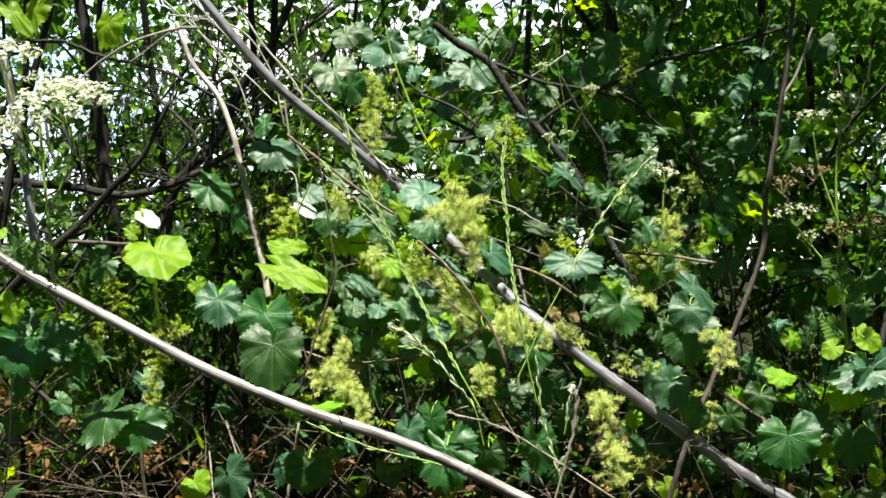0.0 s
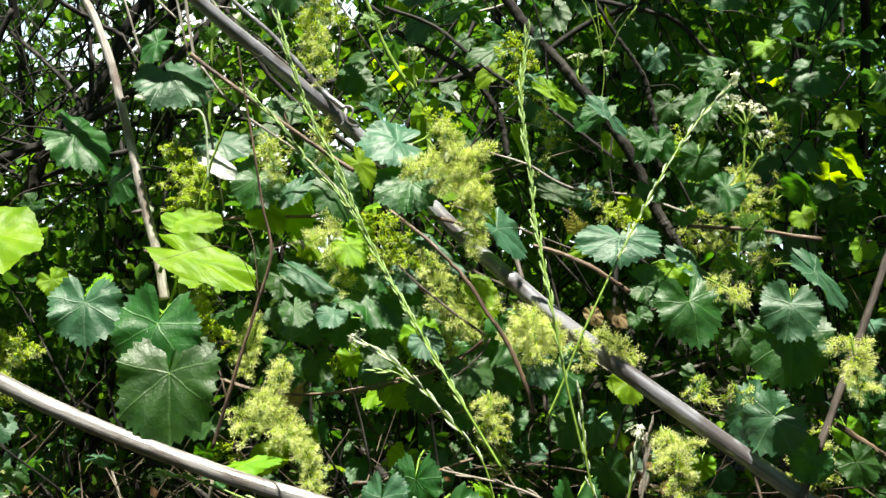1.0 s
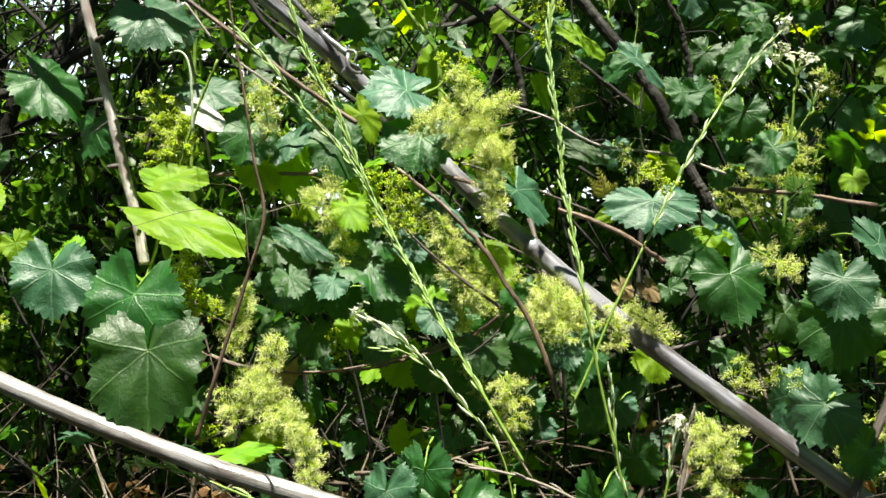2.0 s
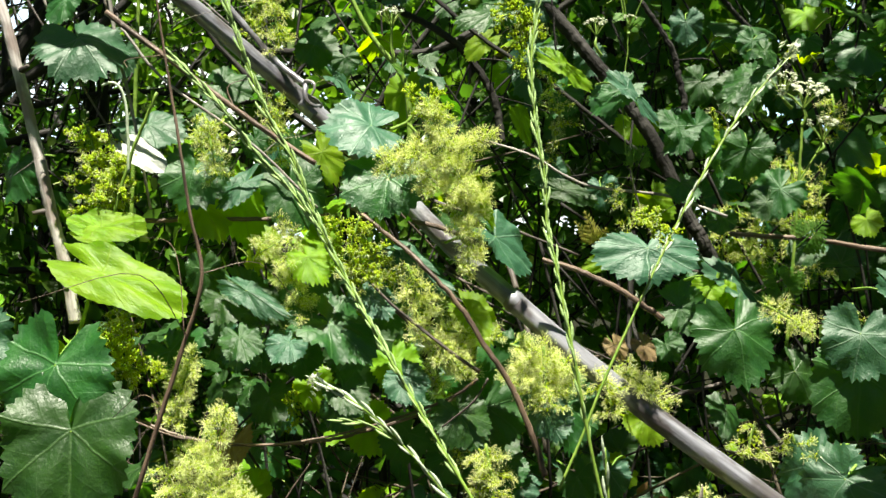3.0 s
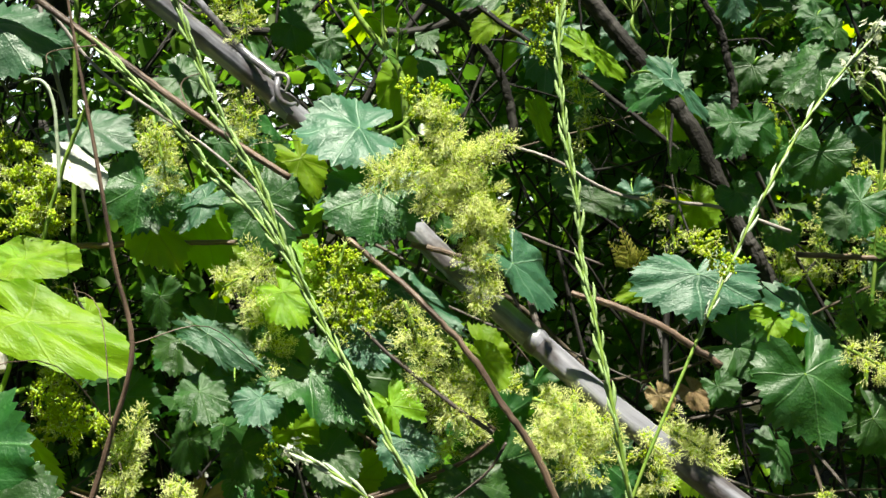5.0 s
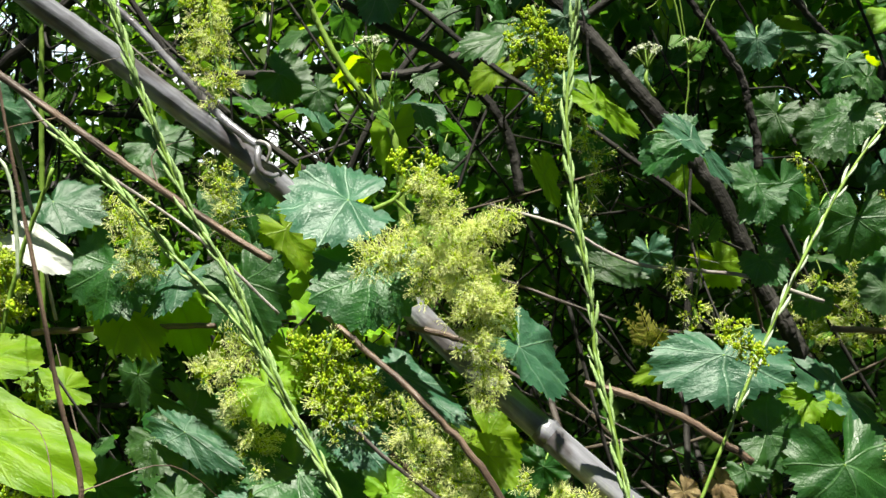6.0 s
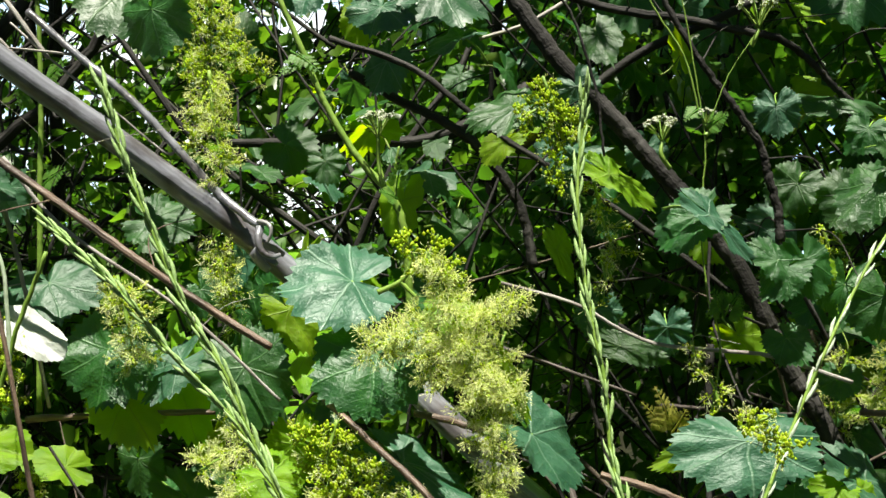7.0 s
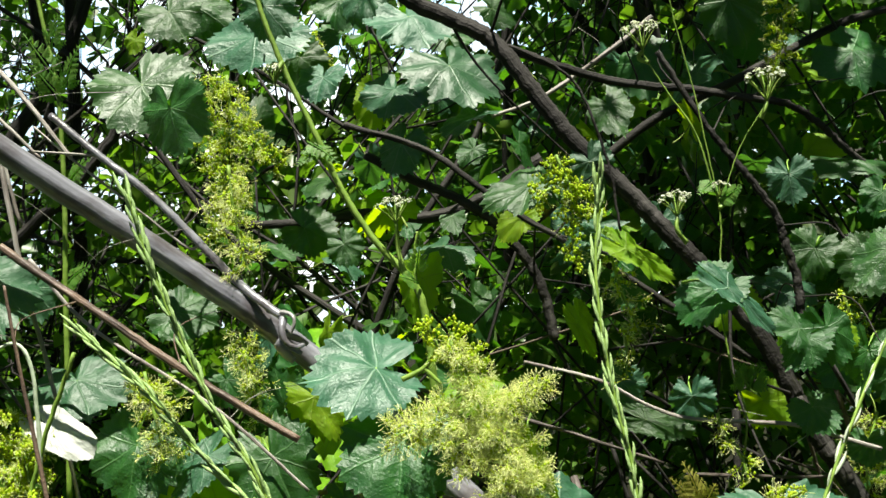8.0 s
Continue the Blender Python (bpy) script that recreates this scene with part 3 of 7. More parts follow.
def feather(plant, base, tip, width, mat, seed=0, pairs=7):
    """A finely divided leaf: a rib with pairs of toothed leaflets."""
    rnd = random.Random(seed)
    b, t = Vector(base) - plant.location, Vector(tip) - plant.location
    d = (t - b)
    ln = d.length
    d.normalize()
    n = Vector((rnd.uniform(-0.3, 0.3), -0.8, 0.5))
    n = (n - d * n.dot(d)).normalized()
    x = d.cross(n)
    s = Soup()
    tube(s, spline([b, b.lerp(t, 0.5) + n * ln * 0.06, t], 4), 0.0007, 0.0003, 4)
    for i in range(pairs):
        k = (i + 1) / (pairs + 0.5)
        q = b.lerp(t, k) + n * ln * 0.06 * (1 - (2 * k - 1) ** 2)
        size = width * 0.5 * (1.15 - k)
        for sgn in (-1, 1):
            w = (x * sgn + d * 0.65 + n * rnd.uniform(-0.3, 0.2)).normalized()
            for j in range(4):
                c = q + w * size * (0.25 + 0.25 * j)
                for sg in (-1, 1):
                    v = (w + d.cross(w) * 0.0 + (d if sg > 0 else -d) * 0.8).normalized()
                    small_leaf(s, c, n, v, size * 0.42 * (1.1 - 0.2 * j))
    return part("feathery_leaf", s.mesh("feathery_leaf", mat), plant)


def small_leaf(soup, c, n, d, r):
    """A pointed leaf folded along its midrib and curved down at the tip."""
    s = d.cross(n).normalized()
    n = s.cross(d)
    a, b = c + d * r * 0.35, c + d * r * 0.75 - n * r * 0.05
    soup.add(
        [c, a + s * r * 0.34 + n * r * 0.1, b + s * r * 0.25 + n * r * 0.04, c + d * r * 1.1 - n * r * 0.2, b - s * r * 0.25 + n * r * 0.04, a - s * r * 0.34 + n * r * 0.1, a, b],
        ((0, 6, 1), (1, 6, 7, 2), (2, 7, 3), (0, 5, 6), (5, 4, 7, 6), (4, 3, 7)),
    )



def far_leaf(soup, c, n, d, r):
    """A small broad leaf folded along its midrib, with a drawn-out tip."""
    s = d.cross(n).normalized()
    n = s.cross(d)
    a, b, up = c + d * r * 0.22, c + d * r * 0.62, n * r * 0.1
    soup.add([c, a + s * r * 0.38 + up, b + s * r * 0.34 + up * 0.5, c + d * r * 1.1 - up * 1.6, b - s * r * 0.34 + up * 0.5, a - s * r * 0.38 + up], ((0, 2, 1), (0, 3, 2), (0, 4, 3), (0, 5, 4)))


# ---- ground ----
def height(x, y):
    """A low bank of soil and litter under the thicket, level ground beyond."""
    bank = 0.74 * max(0.0, min(1.0, (y + 0.75) / 0.95)) if y < 2.5 else 0.74 * max(0.0, 1 - (y - 2.5) / 3.0)
    bank *= 1.0 if abs(x) < 6 else max(0.0, 1 - (abs(x) - 6) / 3)
    near = abs(x) < 8 and -4 < y < 9
    return bank + (0.05 * noise.noise(Vector((x * 1.7, y * 1.7, 0))) + 0.02 * noise.noise(Vector((x * 9, y * 9, 3))) if near else 0.0)


def grid_line(fine_lo, fine_hi, step, far):
    inner = list(np.arange(fine_lo, fine_hi, step))
    return sorted([-far, -far / 8, -60, -20] + inner + [20, 60, far / 8, far])


gx, gy = grid_line(-9.5, 9.5, 0.35, 3000), grid_line(-4, 10, 0.25, 3000)
gs = Soup()
gs.add([Vector((x, y, height(x, y))) for y in gy for x in gx], [(j * len(gx) + i, j * len(gx) + i + 1, (j + 1) * len(gx) + i + 1, (j + 1) * len(gx) + i) for j in range(len(gy) - 1) for i in range(len(gx) - 1)])
thing("ground", (0, 0, 0), "soil with dry leaf litter, its colour darkened for the thicket's shade", "ground", "", gs.mesh("ground", MAT_GROUND), "structure")


# ---- thicket behind: shrubs with dark stems and many small leaves ----
def grow(soup, tips, start, way, length, r, depth, rnd, front):
    """A branch that forks into thinner ones; it turns back from the open side."""
    pts, p, d = [start], start, way
    n = 5
    for _ in range(n):
        d = (d + random_way(rnd, 0.2) * 0.28).normalized()
        if p.y + d.y * length / n < (front if p.z < 1.15 else front - 0.5):
            d = Vector((d.x, abs(d.y) * 0.5, d.z)).normalized()
        p = p + d * length / n
        pts.append(p)
    tube(soup, spline(pts, 2) if r > 0.004 else pts, r, r * 0.62, 6 if r > 0.004 else 3, 0, r * 0.15, rnd.randint(0, 9999), cap=False)
    tips.extend(pts[2:] if depth <= 2 else [])
    if depth:
        for _ in range(rnd.choice((2, 3, 3))):
            grow(soup, tips, pts[rnd.randint(2, n)], (d + random_way(rnd, 0.1) * 0.95).normalized(), length * rnd.uniform(0.55, 0.8), r * 0.58, depth - 1, rnd, front)


def shrub(x, y, tall, seed, leaves, leaf_size, mat, label, spread=0.06, stems=3, front=0.4, thick=0.011, low=1.0, shade_limbs=0, blade=small_leaf, forks=4, rise=2.2, over=0.56, gap=1.3):
    rnd = random.Random(seed)
    z = height(x, y)
    ob = thing("shrub", (x, y, z), label, "shrub", "thicket shrubs")
    wood, tips = Soup(), []
    for _ in range(stems):
        grow(wood, tips, Vector((rnd.uniform(-0.15, 0.15), rnd.uniform(-0.1, 0.1), -0.05)), random_way(rnd, rise), tall * 0.5, thick * tall, forks, rnd, front - y)
    for k in range(shade_limbs):
        # unseen limbs added above the view to cast shade on the thicket
        a = Vector((rnd.uniform(-0.2, 0.2), 0, 0.7))
        b = Vector((a.x + rnd.uniform(-0.1, 0.1), -0.2, 1.32))
        c = Vector((b.x + rnd.uniform(-0.25, 0.25), -0.29 - over + rnd.uniform(0, 0.25), 1.36 + rnd.uniform(0, 0.2)))
        limb = spline([a, b, c], 10)
        tube(wood, limb, 0.008, 0.003, 5, 0, 0.002, k, cap=False)
        tips.extend(limb[10:] * 10)
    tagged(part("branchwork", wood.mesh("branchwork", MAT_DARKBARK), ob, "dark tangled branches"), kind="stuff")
    crown = Soup()
    for _ in range(leaves):
        q = rnd.choice(tips) + random_way(rnd) * rnd.uniform(0, spread)
        # out of view above 1.9 m the crown reaches forward to shade the background
        if q.y + y < front - (over + rnd.uniform(-0.15, 0.05) if q.z + z > 1.9 else 0.0) or (gap < q.z + z < 2.0 and rnd.random() > low):
            continue
        blade(crown, q, random_way(rnd, 1.0), random_way(rnd, -0.2), leaf_size * rnd.uniform(0.6, 1.3))
    tagged(part("crown", crown.mesh("crown", mat), ob, "many small green leaves"), kind="stuff")
    return ob


vine_mid = vine((0.060, 0.100, 0.800), [([(-0.001, -0.030, 1.331), (0.012, -0.040, 1.322), (0.047, -0.062, 1.296), (0.076, -0.068, 1.267), (0.095, -0.070, 1.239), (0.111, -0.070, 1.216), (0.127, -0.070, 1.181), (0.135, -0.070, 1.156)], 0.0015, 0.0022), ([(0.008, -0.020, 1.281), (0.031, -0.025, 1.259), (0.058, -0.029, 1.237), (0.091, -0.034, 1.218)], 0.0013, 0.0016), ([(-0.166, 0.000, 1.317), (-0.116, 0.000, 1.320), (-0.068, 0.000, 1.321), (-0.020, 0.000, 1.325)], 0.0020, 0.0014), ([(0.041, -0.010, 1.321), (0.066, -0.010, 1.315), (0.097, -0.010, 1.302)], 0.0019, 0.0016)], "green grapevine with lobed leaves and yellow-green flower clusters climbing dead reed")
rod("tendril", [(0.0270, -0.0350, 1.3830), (0.0320, -0.0350, 1.3850), (0.0380, -0.0350, 1.3880), (0.0420, -0.0350, 1.3930), (0.0440, -0.0350, 1.4010)], 0.0014, 0.0012, MAT_STEM, vine_mid, vine_mid.location, 7, 6)
rod("tendril", [(0.0380, -0.0350, 1.3880), (0.0420, -0.0350, 1.3840), (0.0460, -0.0350, 1.3800)], 0.0012, 0.0010, MAT_STEM, vine_mid, vine_mid.location, 7, 6)
leaf(vine_mid, (0.0110, -0.0120, 1.3880), (-0.0280, -0.0300, 1.3860), 1.22, "pale", (-0.15, -0.80, 0.58), 0)
leaf(vine_mid, (0.024, -0.026, 1.351), (0.021, -0.046, 1.320), 1.60, "mature", (0.02, -0.72, 0.66), 3)
leaf(vine_mid, (-0.045, -0.012, 1.345), (-0.030, -0.020, 1.312), 1.20, "mature", (0.10, -0.93, 0.25), 3)
leaf(vine_mid, (-0.031, 0.030, 1.372), (-0.014, 0.030, 1.347), 1.00, "young", (0.100, -0.600, 0.650), 4)
leaf(vine_mid, (-0.115, -0.014, 1.355), (-0.120, -0.026, 1.322), 1.35, "mature", (0.00, -0.80, 0.60), 0)
leaf(vine_mid, (-0.081, -0.005, 1.347), (-0.103, -0.015, 1.326), 0.80, "pale", (0.000, -0.600, 0.800), 0)
leaf(vine_mid, (-0.110, 0.040, 1.423), (-0.084, 0.040, 1.416), 1.20, "mature", (0.10, -0.80, 0.53), 1)
leaf(vine_mid, (-0.157, 0.010, 1.389), (-0.143, -0.008, 1.368), 1.60, "pale", (0.02, -0.62, 0.78), 2)
leaf(vine_mid, (-0.153, -0.030, 1.367), (-0.125, -0.034, 1.349), 0.66, "white", (-0.05, -0.64, 0.74), 6)
leaf(vine_mid, (0.100, -0.014, 1.311), (0.134, 0.000, 1.286), 0.95, "pale", (0.15, -0.60, 0.75), 3)
leaf(vine_mid, (0.087, -0.015, 1.342), (0.099, -0.015, 1.310), 0.35, "young", (-0.600, -0.700, 0.300), 0)
leaf(vine_mid, (0.208, -0.002, 1.305), (0.209, -0.020, 1.279), 2.20, "pale", (0.05, -0.48, 0.86), 4)
leaf(vine_mid, (0.188, 0.015, 1.299), (0.158, 0.015, 1.287), 0.45, "young", (-0.067, -0.425, 0.026), 1)
leaf(vine_mid, (0.035, -0.005, 1.295), (0.075, -0.015, 1.269), 0.65, "pale", (0.000, -0.600, 0.800), 2)
leaf(vine_mid, (0.082, 0.030, 1.253), (0.104, 0.030, 1.229), 1.00, "young", (-0.100, -0.600, 0.650), 3)
leaf(vine_mid, (0.095, 0.040, 1.183), (0.099, 0.030, 1.138), 1.25, "mature", (0.10, -0.80, 0.68), 4)
leaf(vine_mid, (0.156, 0.050, 1.185), (0.157, 0.040, 1.146), 1.10, "mature", (-0.42, -0.80, 0.42), 5)
leaf(vine_mid, (0.002, 0.080, 1.230), (0.021, 0.070, 1.187), 1.50, "mature", (-0.12, -0.80, 0.20), 0)
leaf(vine_mid, (-0.086, 0.030, 1.267), (-0.050, 0.030, 1.239), 0.60, "mature", (0.09, -0.80, 0.35), 1)
leaf(vine_mid, (-0.097, 0.050, 1.233), (-0.094, 0.050, 1.204), 1.30, "mature", (-0.42, -0.80, 0.64), 2)
leaf(vine_mid, (-0.052, 0.070, 1.219), (-0.067, 0.070, 1.198), 2.00, "mature", (-0.11, -0.80, 0.66), 3)
leaf(vine_mid, (-0.027, 0.020, 1.301), (-0.023, 0.020, 1.273), 1.00, "young", (0.100, -0.600, 0.650), 4)
leaf(vine_mid, (-0.092, 0.020, 1.338), (-0.079, 0.020, 1.297), 0.90, "young", (0.100, -0.600, 0.650), 5)
leaf(vine_mid, (0.014, 0.030, 1.261), (0.031, 0.030, 1.237), 1.20, "mature", (-0.11, -0.80, 0.40), 0)
leaf(vine_mid, (-0.101, 0.050, 1.218), (-0.096, 0.050, 1.200), 1.40, "mature", (0.09, -0.80, 0.67), 1)
cluster(vine_mid, [((0.050, -0.048, 1.388), (0.058, -0.052, 1.410), 0.0050, 0.0042), ((0.050, -0.048, 1.392), (0.040, -0.052, 1.412), 0.0040, 0.0032), ((0.058, -0.050, 1.398), (0.068, -0.052, 1.390), 0.0050, 0.0045)], 0.02, 25, 1.3, "tight green flower buds at the top of a cluster")
cluster(vine_mid, [((0.052, -0.050, 1.402), (0.070, -0.055, 1.358), 0.0053, 0.0125), ((0.069, -0.050, 1.366), (0.081, -0.055, 1.330), 0.0131, 0.0112), ((0.080, -0.050, 1.332), (0.083, -0.055, 1.286), 0.0125, 0.0047), ((0.058, -0.050, 1.366), (0.024, -0.055, 1.358), 0.0125, 0.0058), ((0.050, -0.050, 1.355), (0.063, -0.055, 1.343), 0.0092, 0.0092), ((0.074, -0.050, 1.366), (0.097, -0.055, 1.380), 0.0079, 0.0045), ((0.079, -0.050, 1.345), (0.091, -0.055, 1.332), 0.0079, 0.0053)], 0.75, 26, 1.9, "yellow-green cluster with open fluffy flowers")
cluster(vine_mid, [((-0.034, -0.030, 1.314), (-0.062, -0.035, 1.297), 0.0110, 0.0101), ((-0.045, -0.030, 1.297), (-0.033, -0.035, 1.240), 0.0129, 0.0051)], 0.80, 27, 1.2)
cluster(vine_mid, [((0.008, -0.010, 1.309), (-0.002, -0.015, 1.279), 0.0113, 0.0113), ((0.005, -0.010, 1.283), (0.004, -0.015, 1.233), 0.0076, 0.0042), ((0.020, -0.010, 1.298), (0.032, -0.015, 1.278), 0.0094, 0.0076)], 0.15, 28, 1.2)
cluster(vine_mid, [((0.053, 0.010, 1.271), (0.075, 0.005, 1.229), 0.0117, 0.0117), ((0.069, 0.010, 1.248), (0.087, 0.005, 1.210), 0.0097, 0.0097), ((0.057, 0.010, 1.232), (0.066, 0.005, 1.194), 0.0085, 0.0070)], 0.75, 29, 1.0)
cluster(vine_mid, [((0.069, 0.030, 1.154), (0.105, 0.025, 1.132), 0.0120, 0.0120), ((0.057, 0.030, 1.182), (0.073, 0.025, 1.147), 0.0100, 0.0100)], 0.60, 30, 1.0)
cluster(vine_mid, [((0.085, -0.035, 1.244), (0.064, -0.040, 1.247), 0.0045, 0.0039), ((0.097, -0.035, 1.243), (0.106, -0.040, 1.246), 0.0039, 0.0036), ((0.082, -0.035, 1.244), (0.076, -0.040, 1.230), 0.0060, 0.0051)], 0.50, 31, 1.3)
cluster(vine_mid, [((0.113, -0.020, 1.231), (0.157, -0.025, 1.219), 0.0082, 0.0082), ((0.119, -0.020, 1.225), (0.134, -0.025, 1.189), 0.0112, 0.0075), ((0.134, -0.020, 1.218), (0.152, -0.025, 1.193), 0.0112, 0.0082), ((0.185, -0.020, 1.223), (0.220, -0.025, 1.196), 0.0067, 0.0063), ((0.193, -0.020, 1.219), (0.200, -0.025, 1.194), 0.0056, 0.0048)], 0.75, 32, 1.1)
cluster(vine_mid, [((-0.052, 0.040, 1.192), (-0.049, 0.035, 1.165), 0.0061, 0.0040)], 0.00, 33, 1.2)
cluster(vine_mid, [((0.077, 0.060, 1.154), (0.099, 0.055, 1.114), 0.0184, 0.0138), ((0.096, 0.060, 1.117), (0.106, 0.055, 1.082), 0.0138, 0.0115)], 0.60, 34, 1.0)
cluster(vine_mid, [((-0.071, 0.030, 1.409), (-0.059, 0.025, 1.360), 0.0091, 0.0069)], 0.50, 35, 1.0)
cluster(vine_mid, [((-0.123, 0.020, 1.390), (-0.111, 0.015, 1.354), 0.0075, 0.0105)], 0.40, 36, 1.0)
vine_left = vine((-0.200, 0.050, 0.800), [([(-0.131, -0.050, 1.405), (-0.148, -0.050, 1.362), (-0.162, -0.050, 1.314), (-0.176, -0.050, 1.263), (-0.190, -0.050, 1.212), (-0.193, -0.050, 1.154)], 0.0011, 0.0016), ([(-0.353, -0.080, 1.358), (-0.335, -0.080, 1.284), (-0.326, -0.080, 1.218), (-0.316, -0.080, 1.160)], 0.0024, 0.0028)], "bright grapevine with young light-green leaves and hanging flower clusters", bark=MAT_STEM)
stick("dry_stick", (-0.298, -0.060, 1.310), [(-0.466, -0.060, 1.313), (-0.417, -0.060, 1.312), (-0.369, -0.060, 1.311), (-0.298, -0.060, 1.310)], 0.0028, 0.0021, MAT_DARKTWIG, "short dark dry stick among young leaves", "dry stick", 0, 0.00025, seed=37, shoots=4)
rod("tendril", [(-0.169, -0.050, 1.409), (-0.164, -0.050, 1.411), (-0.159, -0.050, 1.410), (-0.155, -0.050, 1.405), (-0.152, -0.050, 1.394), (-0.151, -0.050, 1.380), (-0.150, -0.050, 1.366), (-0.150, -0.050, 1.350)], 0.0008, 0.0012, MAT_PALEPOD, vine_left, vine_left.location, 7, 6, label="pale hooked leaf stalk")
leaf(vine_left, (-0.151, -0.088, 1.282), (-0.080, -0.105, 1.254), 0.52, "young", (0.05, -0.70, 0.68), 6)
leaf(vine_left, (-0.164, -0.064, 1.309), (-0.191, -0.066, 1.322), 0.62, "young", (0.10, -0.66, 0.62), 6)
leaf(vine_left, (-0.163, -0.064, 1.313), (-0.124, -0.066, 1.311), 0.75, "young", (-0.10, -0.66, 0.62), 6)
leaf(vine_left, (-0.190, -0.040, 1.443), (-0.164, -0.055, 1.416), 1.45, "pale", (0.05, -0.62, 0.78), 5)
leaf(vine_left, (-0.169, -0.070, 1.221), (-0.136, -0.070, 1.188), 0.40, "young", (0.300, -0.500, 0.800), 0)
leaf(vine_left, (-0.147, -0.150, 1.192), (-0.142, -0.168, 1.132), 1.22, "mature", (0.05, -0.72, 0.62), 3)
leaf(vine_left, (-0.161, -0.140, 1.229), (-0.172, -0.150, 1.175), 1.25, "mature", (-0.1, -0.86, 0.35), 0)
leaf(vine_left, (-0.140, -0.120, 1.198), (-0.126, -0.125, 1.163), 0.80, "mature", (0.3, -0.9, 0.2), 5)
leaf(vine_left, (-0.228, -0.120, 1.245), (-0.224, -0.135, 1.206), 1.35, "pale", (0.0, -0.6, 0.75), 1)
leaf(vine_left, (-0.323, -0.100, 1.302), (-0.285, -0.140, 1.265), 1.20, "young", (0.000, -0.400, 0.900), 6)
leaf(vine_left, (-0.346, -0.080, 1.348), (-0.326, -0.080, 1.333), 0.90, "white", (0.000, -0.600, 0.800), 0)
leaf(vine_left, (-0.265, -0.100, 1.262), (-0.254, -0.100, 1.246), 1.20, "young", (0.06, -0.80, 0.64), 1)
leaf(vine_left, (-0.227, -0.090, 1.255), (-0.244, -0.090, 1.246), 2.00, "young", (-0.44, -0.80, 0.66), 2)
leaf(vine_left, (-0.358, -0.090, 1.326), (-0.373, -0.090, 1.334), 1.20, "young", (-0.07, -0.80, 0.37), 3)
leaf(vine_left, (-0.284, -0.020, 1.392), (-0.245, -0.020, 1.361), 1.10, "mature", (0.000, -0.500, 0.800), 4)
leaf(vine_left, (-0.245, -0.010, 1.357), (-0.258, -0.010, 1.330), 1.60, "mature", (-0.44, -0.80, 0.40), 5)
leaf(vine_left, (-0.174, 0.000, 1.440), (-0.180, 0.000, 1.418), 1.20, "pale", (-0.06, -0.80, 0.67), 0)
leaf(vine_left, (-0.215, 0.000, 1.479), (-0.236, 0.000, 1.464), 1.30, "mature", (0.05, -0.80, 0.62), 1)
leaf(vine_left, (-0.095, 0.000, 1.532), (-0.091, 0.000, 1.504), 1.60, "mature", (-0.44, -0.80, 0.32), 2)
leaf(vine_left, (-0.341, 0.020, 1.330), (-0.354, 0.020, 1.313), 1.20, "mature", (-0.06, -0.80, 0.21), 3)
leaf(vine_left, (-0.477, -0.120, 1.186), (-0.471, -0.140, 1.136), 2.00, "mature", (0.05, -0.80, 0.45), 4)
leaf(vine_left, (-0.432, -0.100, 1.164), (-0.423, -0.100, 1.126), 1.40, "mature", (-0.44, -0.80, 0.69), 5)
leaf(vine_left, (-0.371, -0.120, 1.096), (-0.411, -0.140, 1.058), 1.30, "mature", (0.000, -0.500, 0.800), 0)
leaf(vine_left, (-0.334, -0.120, 1.084), (-0.319, -0.140, 1.048), 1.60, "mature", (0.04, -0.80, 0.28), 1)
leaf(vine_left, (-0.216, -0.100, 1.022), (-0.193, -0.110, 0.994), 1.60, "pale", (-0.45, -0.80, 0.23), 2)
leaf(vine_left, (-0.261, -0.100, 1.009), (-0.245, -0.110, 0.991), 1.60, "young", (-0.05, -0.80, 0.50), 3)
leaf(vine_left, (-0.119, -0.080, 1.035), (-0.122, -0.080, 0.992), 1.40, "mature", (0.04, -0.80, 0.70), 4)
leaf(vine_left, (-0.523, -0.080, 1.136), (-0.534, -0.080, 1.094), 1.20, "mature", (-0.45, -0.80, 0.53), 5)
leaf(vine_left, (-0.510, -0.120, 1.229), (-0.525, -0.120, 1.206), 1.60, "young", (-0.04, -0.80, 0.24), 0)
leaf(vine_left, (-0.413, -0.060, 1.286), (-0.440, -0.060, 1.266), 1.60, "mature", (0.04, -0.80, 0.26), 1)
cluster(vine_left, [((-0.185, -0.035, 1.385), (-0.174, -0.040, 1.326), 0.0164, 0.0182), ((-0.161, -0.035, 1.363), (-0.163, -0.040, 1.331), 0.0109, 0.0091)], 0.12, 68, 1.4)
cluster(vine_left, [((-0.104, -0.030, 1.393), (-0.093, -0.035, 1.349), 0.0103, 0.0092)], 0.50, 69, 1.2)
cluster(vine_left, [((-0.169, 0.010, 1.294), (-0.171, 0.005, 1.224), 0.0062, 0.0072)], 0.10, 70, 1.2)
cluster(vine_left, [((-0.097, -0.080, 1.224), (-0.107, -0.085, 1.185), 0.0079, 0.0079), ((-0.072, -0.080, 1.199), (-0.087, -0.085, 1.157), 0.0074, 0.0102), ((-0.103, -0.080, 1.172), (-0.058, -0.085, 1.127), 0.0130, 0.0139), ((-0.113, -0.080, 1.158), (-0.101, -0.085, 1.136), 0.0116, 0.0093), ((-0.057, -0.080, 1.131), (-0.043, -0.085, 1.087), 0.0107, 0.0069)], 0.75, 71, 1.5, "yellow-green cluster with open fluffy flowers")
